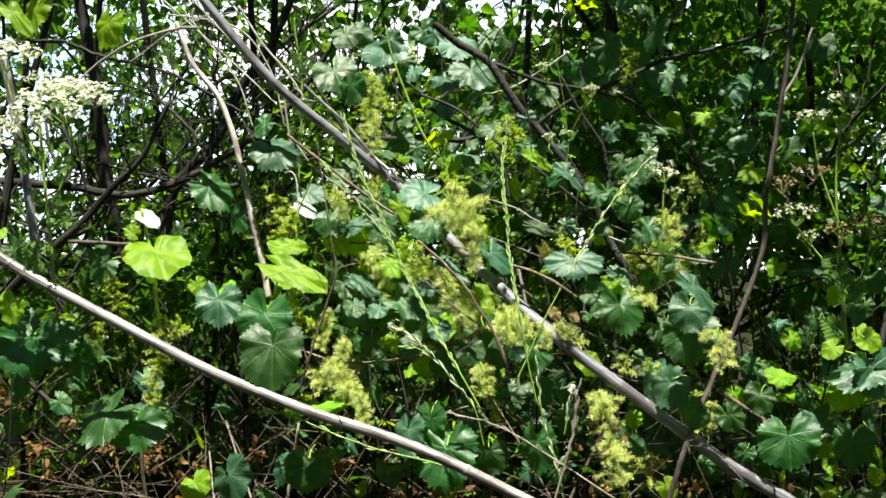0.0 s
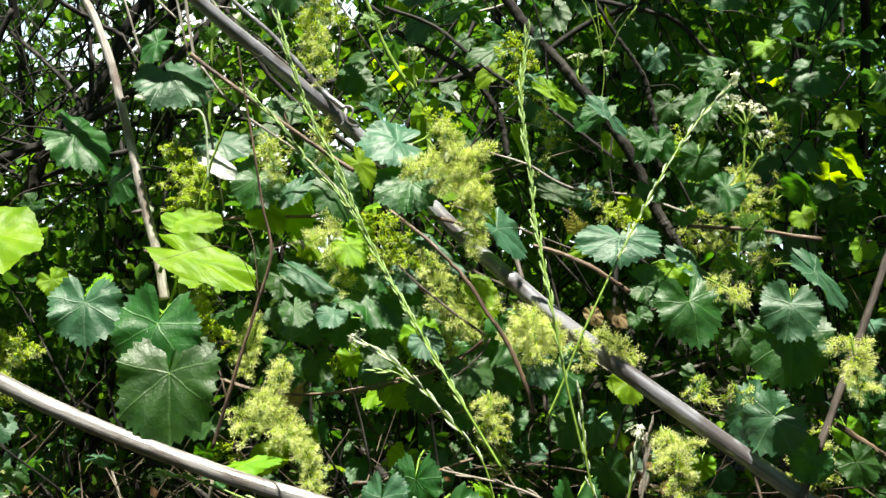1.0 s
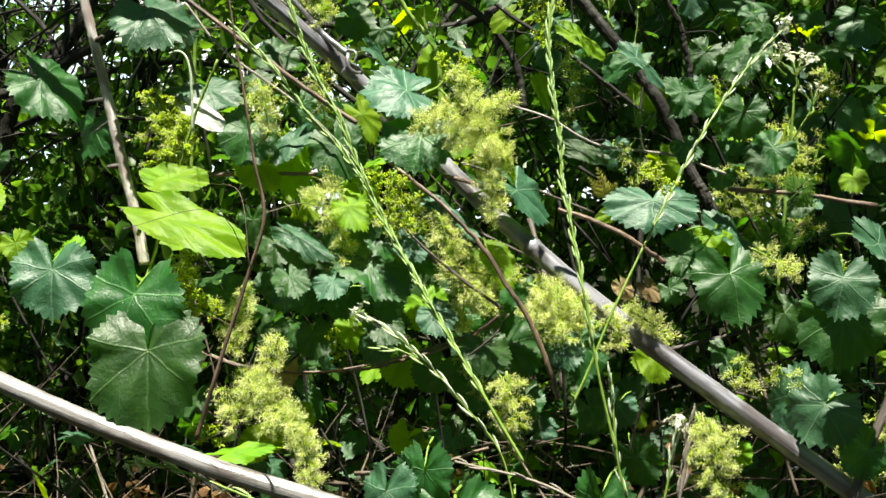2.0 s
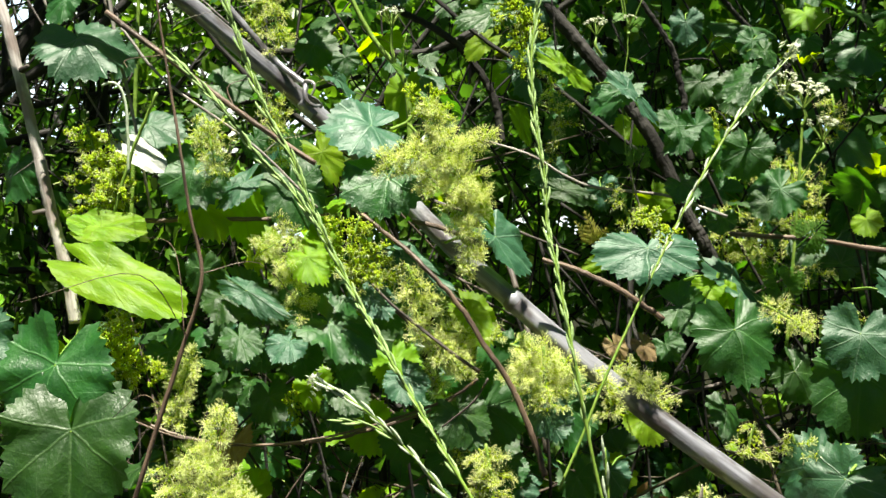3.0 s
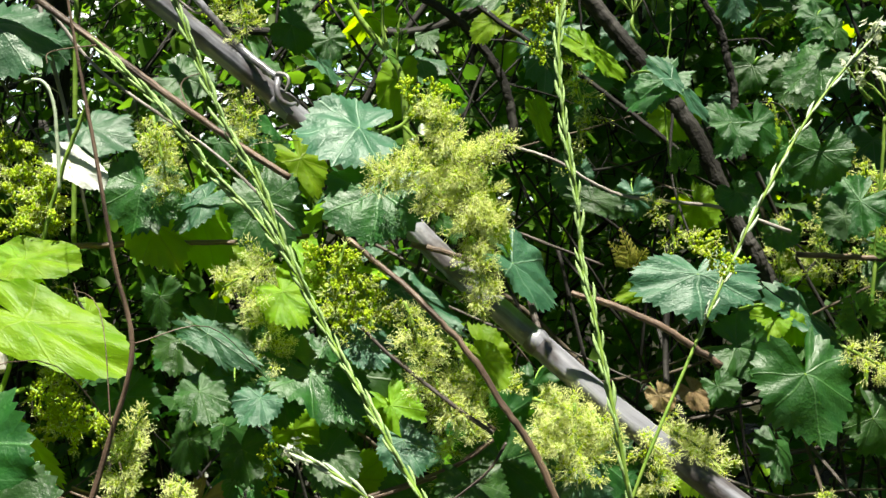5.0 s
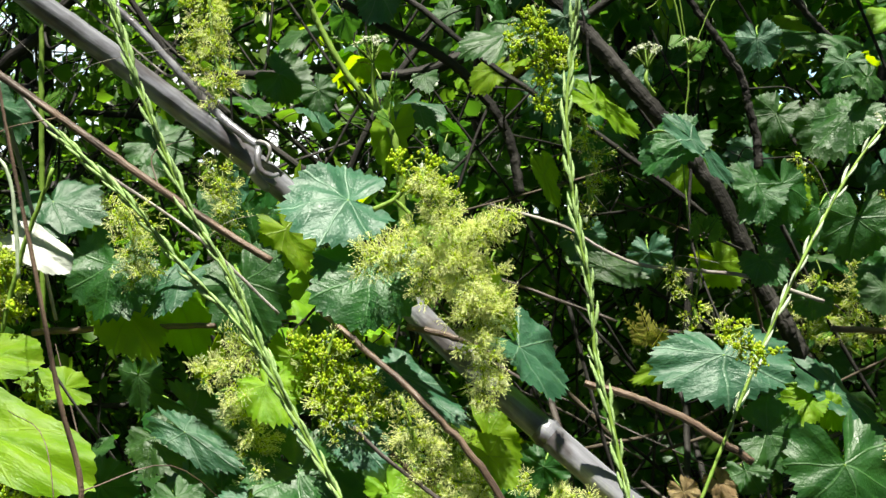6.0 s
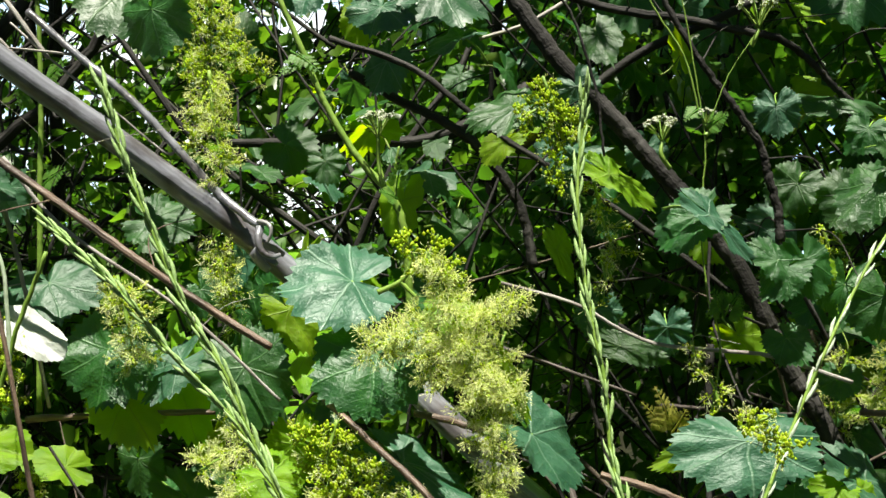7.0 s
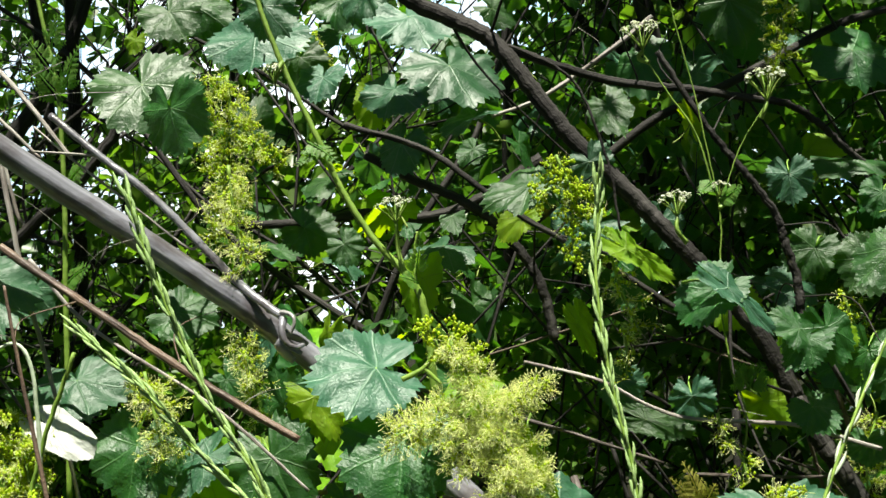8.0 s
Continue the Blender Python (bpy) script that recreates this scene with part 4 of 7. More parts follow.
cluster(vine_left, [((-0.176, -0.020, 1.220), (-0.143, -0.025, 1.211), 0.0094, 0.0117), ((-0.182, -0.020, 1.236), (-0.154, -0.025, 1.226), 0.0141, 0.0070), ((-0.148, -0.020, 1.117), (-0.135, -0.025, 1.103), 0.0117, 0.0117)], 0.05, 72, 1.2)
cluster(vine_left, [((-0.386, -0.080, 1.268), (-0.377, -0.085, 1.220), 0.0139, 0.0174)], 0.05, 73, 1.4)
cluster(vine_left, [((-0.309, -0.100, 1.220), (-0.313, -0.105, 1.162), 0.0205, 0.0137), ((-0.315, -0.100, 1.169), (-0.319, -0.105, 1.088), 0.0123, 0.0068), ((-0.316, -0.100, 1.190), (-0.280, -0.105, 1.210), 0.0103, 0.0103)], 0.20, 74, 1.4)
cluster(vine_left, [((-0.408, -0.080, 1.208), (-0.412, -0.085, 1.156), 0.0104, 0.0090)], 0.00, 75, 1.2)
vine_right = vine((0.330, 0.080, 0.800), [([(0.132, -0.040, 1.296), (0.156, -0.040, 1.289), (0.185, -0.040, 1.276), (0.214, -0.040, 1.257)], 0.0018, 0.0021), ([(0.270, 0.020, 1.316), (0.326, 0.020, 1.313), (0.388, 0.020, 1.305)], 0.0018, 0.0020), ([(0.390, -0.020, 1.147), (0.432, -0.020, 1.121), (0.459, -0.020, 1.105)], 0.0029, 0.0025)], "grapevine with broad blue-green leaves and flower clusters beside the leaning reed")
leaf(vine_right, (0.268, -0.012, 1.249), (0.277, -0.022, 1.208), 1.28, "mature", (0.00, -0.75, 0.60), 5)
leaf(vine_right, (0.231, 0.000, 1.263), (0.259, 0.000, 1.255), 1.25, "mature", (-0.30, -0.80, 0.40), 3)
leaf(vine_right, (0.272, 0.020, 1.281), (0.309, 0.016, 1.248), 0.58, "pale", (0.20, -0.50, 0.80), 1)
leaf(vine_right, (0.255, 0.012, 1.278), (0.238, 0.012, 1.268), 1.20, "young", (-0.10, -0.60, 0.65), 1)
leaf(vine_right, (0.267, 0.012, 1.274), (0.274, 0.012, 1.261), 1.20, "young", (-0.10, -0.60, 0.65), 2)
leaf(vine_right, (0.354, -0.012, 1.248), (0.347, -0.018, 1.212), 1.34, "pale", (0.00, -0.62, 0.78), 0)
leaf(vine_right, (0.357, 0.000, 1.219), (0.357, -0.012, 1.168), 1.34, "mature", (0.10, -0.95, 0.15), 3)
leaf(vine_right, (0.321, 0.030, 1.216), (0.337, 0.030, 1.191), 1.20, "mature", (-0.10, -0.60, 0.65), 5)
leaf(vine_right, (0.248, 0.015, 1.267), (0.268, 0.012, 1.256), 1.00, "mature", (0.00, -0.60, 0.70), 1)
leaf(vine_right, (0.351, -0.100, 1.277), (0.381, -0.100, 1.245), 0.60, "pale", (0.200, -0.600, 0.700), 1)
leaf(vine_right, (0.193, 0.010, 1.419), (0.219, 0.010, 1.393), 0.45, "pale", (0.300, -0.600, 0.600), 1)
leaf(vine_right, (0.189, 0.020, 1.419), (0.165, 0.020, 1.401), 1.05, "mature", (-0.200, -0.800, 0.500), 3)
leaf(vine_right, (0.232, 0.030, 1.395), (0.217, 0.030, 1.408), 1.10, "mature", (-0.100, -0.600, 0.650), 4)
leaf(vine_right, (0.236, 0.030, 1.391), (0.220, 0.030, 1.375), 1.10, "mature", (-0.45, -0.80, 0.58), 5)
leaf(vine_right, (0.246, 0.030, 1.395), (0.252, 0.030, 1.371), 1.00, "mature", (-0.01, -0.80, 0.28), 0)
leaf(vine_right, (0.302, 0.060, 1.456), (0.311, 0.060, 1.443), 1.50, "mature", (0.000, -0.500, 0.800), 1)
leaf(vine_right, (0.293, 0.060, 1.436), (0.271, 0.060, 1.417), 1.20, "mature", (-0.45, -0.80, 0.50), 2)
leaf(vine_right, (0.277, 0.000, 1.376), (0.274, 0.000, 1.350), 1.35, "mature", (-0.00, -0.80, 0.70), 3)
leaf(vine_right, (0.300, 0.000, 1.348), (0.279, 0.000, 1.329), 1.20, "mature", (-0.00, -0.80, 0.53), 4)
leaf(vine_right, (0.272, 0.050, 1.381), (0.266, 0.050, 1.357), 1.20, "mature", (-0.45, -0.80, 0.24), 5)
leaf(vine_right, (0.291, 0.000, 1.339), (0.280, 0.000, 1.328), 1.50, "mature", (0.00, -0.80, 0.26), 0)
leaf(vine_right, (0.256, 0.050, 1.393), (0.268, 0.050, 1.381), 1.20, "young", (-0.01, -0.80, 0.56), 1)
leaf(vine_right, (0.321, -0.040, 1.162), (0.305, -0.040, 1.127), 1.40, "pale", (-0.45, -0.80, 0.70), 2)
leaf(vine_right, (0.464, -0.100, 1.106), (0.468, -0.110, 1.062), 1.60, "mature", (0.01, -0.80, 0.48), 3)
leaf(vine_right, (0.456, -0.080, 1.172), (0.436, -0.080, 1.180), 1.20, "young", (-0.100, -0.600, 0.650), 4)
leaf(vine_right, (0.459, -0.080, 1.172), (0.476, -0.080, 1.173), 1.20, "young", (-0.100, -0.600, 0.650), 5)
leaf(vine_right, (0.512, -0.100, 1.211), (0.497, -0.100, 1.199), 1.30, "young", (-0.100, -0.600, 0.650), 0)
leaf(vine_right, (0.549, -0.100, 1.222), (0.566, -0.100, 1.210), 1.60, "young", (-0.100, -0.600, 0.650), 1)
leaf(vine_right, (0.553, -0.100, 1.186), (0.500, -0.100, 1.173), 0.90, "pale", (0.000, -0.500, 0.800), 2)
leaf(vine_right, (0.556, -0.100, 1.190), (0.571, -0.100, 1.148), 1.30, "pale", (0.000, -0.500, 0.800), 3)
leaf(vine_right, (0.533, -0.080, 1.160), (0.521, -0.080, 1.130), 1.20, "young", (-0.02, -0.80, 0.35), 4)
leaf(vine_right, (0.495, -0.080, 1.126), (0.518, -0.080, 1.110), 0.60, "pale", (0.000, -0.500, 0.800), 5)
leaf(vine_right, (0.439, -0.040, 1.145), (0.429, -0.040, 1.120), 1.40, "mature", (0.02, -0.80, 0.66), 0)
leaf(vine_right, (0.402, -0.040, 1.119), (0.416, -0.040, 1.095), 1.20, "mature", (-0.02, -0.80, 0.37), 1)
leaf(vine_right, (0.544, -0.060, 1.098), (0.539, -0.060, 1.064), 1.40, "mature", (-0.45, -0.80, 0.20), 2)
leaf(vine_right, (0.497, 0.000, 1.220), (0.507, 0.000, 1.203), 0.80, "mature", (0.02, -0.80, 0.40), 3)
cluster(vine_right, [((0.190, -0.070, 1.322), (0.203, -0.075, 1.328), 0.0056, 0.0042), ((0.197, -0.070, 1.320), (0.213, -0.075, 1.315), 0.0070, 0.0056)], 0.10, 112, 1.4)
cluster(vine_right, [((0.186, 0.030, 1.353), (0.191, 0.025, 1.336), 0.0046, 0.0061), ((0.193, 0.030, 1.338), (0.199, 0.025, 1.317), 0.0091, 0.0061)], 0.40, 113, 0.9)
cluster(vine_right, [((0.389, 0.190, 1.377), (0.373, 0.185, 1.296), 0.0095, 0.0086), ((0.362, 0.190, 1.390), (0.346, 0.185, 1.366), 0.0077, 0.0065)], 0.40, 114, 0.5)
cluster(vine_right, [((0.276, -0.050, 1.270), (0.305, -0.055, 1.254), 0.0053, 0.0107)], 0.70, 116, 1.0)
cluster(vine_right, [((0.331, 0.120, 1.374), (0.312, 0.115, 1.296), 0.0165, 0.0150), ((0.336, 0.120, 1.317), (0.361, 0.115, 1.284), 0.0135, 0.0112), ((0.295, 0.120, 1.340), (0.284, 0.115, 1.291), 0.0127, 0.0112)], 0.70, 117, 0.9)
cluster(vine_right, [((0.243, -0.020, 1.141), (0.263, -0.025, 1.063), 0.0218, 0.0254), ((0.306, -0.020, 1.179), (0.313, -0.025, 1.158), 0.0145, 0.0145), ((0.363, -0.020, 1.146), (0.377, -0.025, 1.098), 0.0218, 0.0218)], 0.50, 119, 1.0)
cluster(vine_right, [((0.302, -0.020, 1.065), (0.309, -0.025, 1.031), 0.0182, 0.0182)], 0.30, 120, 1.0)
cluster(vine_right, [((0.278, -0.030, 1.186), (0.274, -0.035, 1.165), 0.0110, 0.0110)], 0.50, 121, 1.0)
vine_top = vine((0.100, 0.250, 0.800), [([(-0.019, 0.100, 1.535), (0.033, 0.100, 1.514), (0.080, 0.100, 1.476), (0.133, 0.100, 1.441), (0.175, 0.100, 1.411), (0.222, 0.100, 1.375)], 0.0021, 0.0017), ([(-0.150, 0.200, 1.629), (-0.089, 0.200, 1.591), (-0.033, 0.200, 1.549)], 0.0014, 0.0016), ([(0.087, 0.060, 1.567), (0.121, 0.060, 1.545), (0.138, 0.060, 1.501), (0.144, 0.060, 1.455)], 0.0010, 0.0008), ([(-0.019, 0.200, 1.643), (-0.012, 0.200, 1.618), (0.002, 0.200, 1.588)], 0.0010, 0.0010)], "grapevine shoots with pale sunlit leaves arching over dark branches", bark=MAT_DARKBARK)
leaf(vine_top, (-0.148, 0.100, 1.570), (-0.125, 0.085, 1.534), 1.45, "mature", (0.10, -0.70, 0.70), 3)
leaf(vine_top, (-0.082, 0.140, 1.607), (-0.085, 0.120, 1.578), 2.00, "pale", (-0.05, -0.50, 0.86), 0)
leaf(vine_top, (-0.039, 0.140, 1.575), (-0.045, 0.130, 1.556), 1.50, "pale", (0.00, -0.45, 0.89), 3)
leaf(vine_top, (-0.013, 0.190, 1.570), (-0.019, 0.190, 1.542), 0.95, "young", (0.04, -0.80, 0.56), 0)
leaf(vine_top, (0.009, 0.140, 1.563), (-0.001, 0.130, 1.542), 1.90, "pale", (0.00, -0.45, 0.89), 1)
leaf(vine_top, (0.045, 0.150, 1.579), (0.063, 0.130, 1.546), 1.50, "pale", (0.10, -0.50, 0.86), 2)
leaf(vine_top, (0.060, 0.140, 1.541), (0.036, 0.130, 1.530), 1.30, "pale", (0.00, -0.35, 0.93), 3)
leaf(vine_top, (0.016, 0.180, 1.623), (0.033, 0.160, 1.595), 1.60, "pale", (0.00, -0.45, 0.89), 0)
leaf(vine_top, (-0.141, 0.200, 1.647), (-0.116, 0.200, 1.630), 1.30, "mature", (-0.44, -0.80, 0.60), 5)
leaf(vine_top, (-0.189, 0.200, 1.628), (-0.196, 0.200, 1.616), 1.30, "young", (0.05, -0.80, 0.68), 0)
leaf(vine_top, (-0.045, 0.250, 1.660), (-0.024, 0.250, 1.636), 1.30, "mature", (-0.06, -0.80, 0.42), 1)
leaf(vine_top, (-0.058, 0.160, 1.595), (-0.063, 0.160, 1.572), 1.60, "mature", (0.10, -0.90, 0.30), 5)
leaf(vine_top, (-0.165, 0.220, 1.644), (-0.175, 0.220, 1.623), 1.30, "mature", (0.06, -0.80, 0.35), 3)
leaf(vine_top, (0.095, 0.070, 1.486), (0.063, 0.060, 1.476), 1.00, "mature", (-0.200, -0.700, 0.600), 4)
leaf(vine_top, (0.128, 0.080, 1.459), (0.100, 0.080, 1.442), 0.90, "pale", (0.000, -0.500, 0.850), 5)
leaf(vine_top, (0.135, 0.070, 1.456), (0.160, 0.070, 1.442), 0.70, "pale", (0.000, -0.400, 0.900), 0)
leaf(vine_top, (0.146, 0.060, 1.445), (0.176, 0.060, 1.423), 0.50, "young", (-0.100, -0.600, 0.650), 1)
leaf(vine_top, (0.118, 0.100, 1.410), (0.125, 0.100, 1.396), 0.80, "young", (-0.44, -0.80, 0.40), 2)
leaf(vine_top, (0.088, 0.120, 1.472), (0.070, 0.120, 1.456), 1.00, "young", (0.06, -0.80, 0.67), 3)
leaf(vine_top, (-0.032, 0.150, 1.464), (-0.021, 0.150, 1.449), 1.30, "mature", (-0.08, -0.80, 0.62), 4)
leaf(vine_top, (-0.065, 0.180, 1.479), (-0.041, 0.180, 1.467), 1.30, "mature", (-0.44, -0.80, 0.32), 5)
leaf(vine_top, (0.151, 0.060, 1.348), (0.182, 0.060, 1.337), 0.50, "mature", (0.07, -0.80, 0.21), 0)
leaf(vine_top, (0.117, 0.080, 1.403), (0.127, 0.080, 1.380), 0.40, "young", (-0.08, -0.80, 0.45), 1)
leaf(vine_top, (-0.053, 0.050, 1.366), (-0.059, 0.050, 1.389), 1.30, "mature", (-0.44, -0.80, 0.69), 2)
leaf(vine_top, (-0.086, 0.050, 1.383), (-0.076, 0.050, 1.366), 1.30, "mature", (0.07, -0.80, 0.58), 3)
leaf(vine_top, (0.240, 0.200, 1.622), (0.253, 0.200, 1.585), 1.00, "mature", (-0.09, -0.80, 0.28), 4)
leaf(vine_top, (0.276, 0.150, 1.442), (0.263, 0.150, 1.430), 1.10, "mature", (-0.44, -0.80, 0.23), 5)
leaf(vine_top, (0.292, 0.100, 1.432), (0.277, 0.100, 1.412), 1.50, "mature", (0.07, -0.80, 0.50), 0)
leaf(vine_top, (0.302, 0.100, 1.471), (0.295, 0.100, 1.455), 1.40, "mature", (-0.09, -0.80, 0.70), 1)
cluster(vine_top, [((-0.081, 0.060, 1.562), (-0.084, 0.055, 1.509), 0.0097, 0.0146), ((-0.084, 0.060, 1.513), (-0.089, 0.055, 1.464), 0.0146, 0.0065), ((-0.076, 0.060, 1.532), (-0.052, 0.055, 1.505), 0.0097, 0.0065), ((-0.083, 0.060, 1.557), (-0.099, 0.055, 1.526), 0.0065, 0.0081)], 0.25, 152, 1.2)
cluster(vine_top, [((0.110, 0.060, 1.501), (0.118, 0.055, 1.466), 0.0065, 0.0114), ((0.116, 0.060, 1.466), (0.118, 0.055, 1.435), 0.0065, 0.0032), ((0.108, 0.060, 1.483), (0.096, 0.055, 1.477), 0.0065, 0.0065), ((0.117, 0.060, 1.483), (0.133, 0.055, 1.468), 0.0065, 0.0065)], 0.05, 153, 1.4)
cluster(vine_top, [((0.139, 0.080, 1.442), (0.153, 0.075, 1.396), 0.0099, 0.0083), ((0.143, 0.080, 1.402), (0.143, 0.075, 1.370), 0.0066, 0.0050)], 0.40, 154, 0.8)
cluster(vine_top, [((0.279, 0.200, 1.619), (0.268, 0.195, 1.566), 0.0120, 0.0080)], 0.20, 155, 1.0)
cluster(vine_top, [((0.269, 0.080, 1.413), (0.280, 0.075, 1.373), 0.0084, 0.0100)], 0.30, 156, 1.0)
cluster(vine_top, [((-0.058, 0.220, 1.627), (-0.056, 0.215, 1.604), 0.0082, 0.0082)], 0.10, 157, 1.0)
vine_low = vine((-0.020, 0.080, 0.800), [([(-0.014, -0.080, 1.097), (0.036, -0.080, 1.103), (0.085, -0.080, 1.120)], 0.0017, 0.0014), ([(-0.152, -0.030, 1.180), (-0.114, -0.030, 1.167), (-0.071, -0.030, 1.163), (-0.020, -0.030, 1.167), (0.013, -0.030, 1.175), (0.059, -0.030, 1.191), (0.088, -0.030, 1.211)], 0.0012, 0.0012)], "low grapevine with green leaves over dry stems")
leaf(vine_low, (0.013, -0.100, 1.090), (0.011, -0.110, 1.054), 1.20, "pale", (-0.43, -0.80, 0.22), 2)
leaf(vine_low, (0.039, -0.090, 1.103), (0.037, -0.090, 1.064), 1.10, "mature", (0.000, -0.300, 0.900), 3)
leaf(vine_low, (0.062, -0.100, 1.069), (0.063, -0.120, 1.012), 1.15, "mature", (-0.11, -0.80, 0.60), 4)
leaf(vine_low, (0.169, -0.060, 1.077), (0.167, -0.060, 1.032), 1.10, "mature", (-0.43, -0.80, 0.68), 5)
leaf(vine_low, (0.107, -0.040, 1.058), (0.104, -0.040, 1.022), 1.40, "mature", (0.09, -0.80, 0.42), 0)
leaf(vine_low, (-0.093, -0.060, 1.112), (-0.067, -0.060, 1.124), 0.90, "young", (-0.11, -0.80, 0.20), 1)
leaf(vine_low, (0.201, 0.000, 1.100), (0.216, 0.000, 1.075), 1.20, "mature", (-0.43, -0.80, 0.35), 2)
leaf(vine_low, (0.281, -0.020, 1.064), (0.289, -0.020, 1.028), 1.40, "mature", (0.09, -0.80, 0.64), 3)
leaf(vine_low, (-0.101, -0.100, 1.114), (-0.062, -0.100, 1.124), 0.50, "young", (0.000, -0.400, 0.900), 4)
leaf(vine_low, (0.330, -0.060, 1.157), (0.312, -0.060, 1.128), 1.60, "pale", (-0.42, -0.80, 0.37), 5)
leaf(vine_low, (0.362, -0.060, 1.125), (0.344, -0.060, 1.106), 1.40, "mature", (0.09, -0.80, 0.20), 0)
leaf(vine_low, (0.089, 0.050, 1.204), (0.105, 0.050, 1.162), 1.20, "mature", (-0.12, -0.80, 0.40), 1)
leaf(vine_low, (-0.009, 0.100, 1.226), (0.030, 0.100, 1.204), 1.40, "mature", (-0.42, -0.80, 0.67), 2)
leaning_pole = stick("reed_pole", (0.557, -0.045, 0.974), [(-0.362, -0.100, 1.737), (-0.303, -0.090, 1.665), (-0.259, -0.080, 1.612), (-0.180, -0.063, 1.523), (-0.100, -0.021, 1.456), (-0.040, 0.006, 1.406), (0.022, 0.010, 1.349), (0.086, -0.005, 1.289), (0.200, -0.035, 1.198), (0.348, -0.045, 1.096), (0.410, -0.045, 1.054), (0.477, -0.045, 1.018), (0.557, -0.045, 0.974)], 0.0054, 0.0086, MAT_POLE, "long grey weathered dead reed pole leaning across the vines", "reed pole", 1, 0.0002, seed=171, shoots=0)
split_knot(leaning_pole, (-0.035, -0.008, 1.403), (0.018, 0.002, -0.015), 0.0056)
rod("torn_strip", [(-0.0460, -0.0040, 1.4210), (-0.0400, -0.0080, 1.4190), (-0.0350, -0.0130, 1.4190), (-0.0300, -0.0170, 1.4170), (-0.0290, -0.0180, 1.4130), (-0.0310, -0.0180, 1.4080)], 0.0016, 0.0008, MAT_BLEACHED, leaning_pole, leaning_pole.location, 7, 8)
rod("torn_strip", [(-0.0360, -0.0120, 1.4160), (-0.0360, -0.0160, 1.4100), (-0.0340, -0.0170, 1.4040), (-0.0290, -0.0160, 1.4010), (-0.0260, -0.0120, 1.4020)], 0.0022, 0.0011, MAT_POLE, leaning_pole, leaning_pole.location, 7, 8)
split_branch = stick("dry_stick", (-0.037, -0.010, 1.417), [(-0.160, -0.005, 1.532), (-0.132, -0.005, 1.507), (-0.106, -0.004, 1.485), (-0.082, -0.003, 1.459), (-0.059, -0.004, 1.434), (-0.037, -0.010, 1.417)], 0.0019, 0.0023, MAT_POLE, "thin grey split dead branch lying along the reed pole", "dry stick", 0, 0.0002, seed=172, shoots=0)
rod("side_twig", [(-0.171, -0.002, 1.527), (-0.149, -0.002, 1.507), (-0.113, -0.002, 1.477), (-0.089, -0.002, 1.457), (-0.082, -0.002, 1.457)], 0.0007, 0.0008, MAT_GREYTWIG, split_branch, split_branch.location, 6, 8)
rod("side_twig", [(-0.170, -0.005, 1.513), (-0.154, -0.005, 1.511), (-0.132, -0.005, 1.508)], 0.0006, 0.0008, MAT_GREYTWIG, split_branch, split_branch.location, 6, 8)
stick("dry_stick", (-0.022, -0.050, 1.358), [(-0.167, -0.050, 1.459), (-0.151, -0.050, 1.447), (-0.120, -0.050, 1.425), (-0.087, -0.050, 1.401), (-0.055, -0.050, 1.379), (-0.022, -0.050, 1.358)], 0.0021, 0.0019, MAT_TWIG, "slender brown dead branch leaning below the reed pole", "dry stick", 0, 0.00016, seed=173, shoots=2)
stick("dry_stick", (-0.282, -0.080, 1.594), [(-0.452, -0.080, 1.521), (-0.414, -0.080, 1.552), (-0.367, -0.080, 1.578), (-0.311, -0.080, 1.593), (-0.282, -0.080, 1.594)], 0.0014, 0.0024, MAT_GREYTWIG, "thin arched bleached dead twig", "dry stick", 0, 0.00017, seed=174, shoots=2)
grey_stem = stick("dry_stick", (-0.197, -0.020, 1.244), [(-0.338, -0.020, 1.615), (-0.314, -0.020, 1.561), (-0.276, -0.020, 1.515), (-0.254, -0.020, 1.467), (-0.241, -0.020, 1.422), (-0.227, -0.020, 1.369), (-0.216, -0.020, 1.324), (-0.205, -0.020, 1.285), (-0.197, -0.020, 1.244)], 0.0034, 0.0046, MAT_PALEBARK, "upright grey-brown dead stem with a bent top", "dry stick", 0, 0.0002, seed=175, shoots=0)
rod("branch_stub", [(-0.241, -0.020, 1.422), (-0.232, -0.024, 1.426)], 0.0030, 0.0014, MAT_DARKTWIG, grey_stem, grey_stem.location, 7, 3)
rod("branch_stub", [(-0.216, -0.020, 1.324), (-0.228, -0.023, 1.322)], 0.0030, 0.0014, MAT_DARKTWIG, grey_stem, grey_stem.location, 7, 3)
rod("branch_stub", [(-0.205, -0.020, 1.285), (-0.216, -0.024, 1.288)], 0.0030, 0.0014, MAT_DARKTWIG, grey_stem, grey_stem.location, 7, 3)
stick("reed_pole", (0.243, -0.160, 0.996), [(-0.550, -0.160, 1.322), (-0.502, -0.160, 1.291), (-0.456, -0.160, 1.266), (-0.349, -0.160, 1.217), (-0.223, -0.160, 1.160), (-0.108, -0.160, 1.120), (0.003, -0.160, 1.090), (0.078, -0.160, 1.064), (0.165, -0.160, 1.027), (0.243, -0.160, 0.996)], 0.0065, 0.0065, MAT_BLEACHED, "fallen grey dead reed pole low among leaves", "reed pole", 2, 0.0002, seed=176, shoots=0)
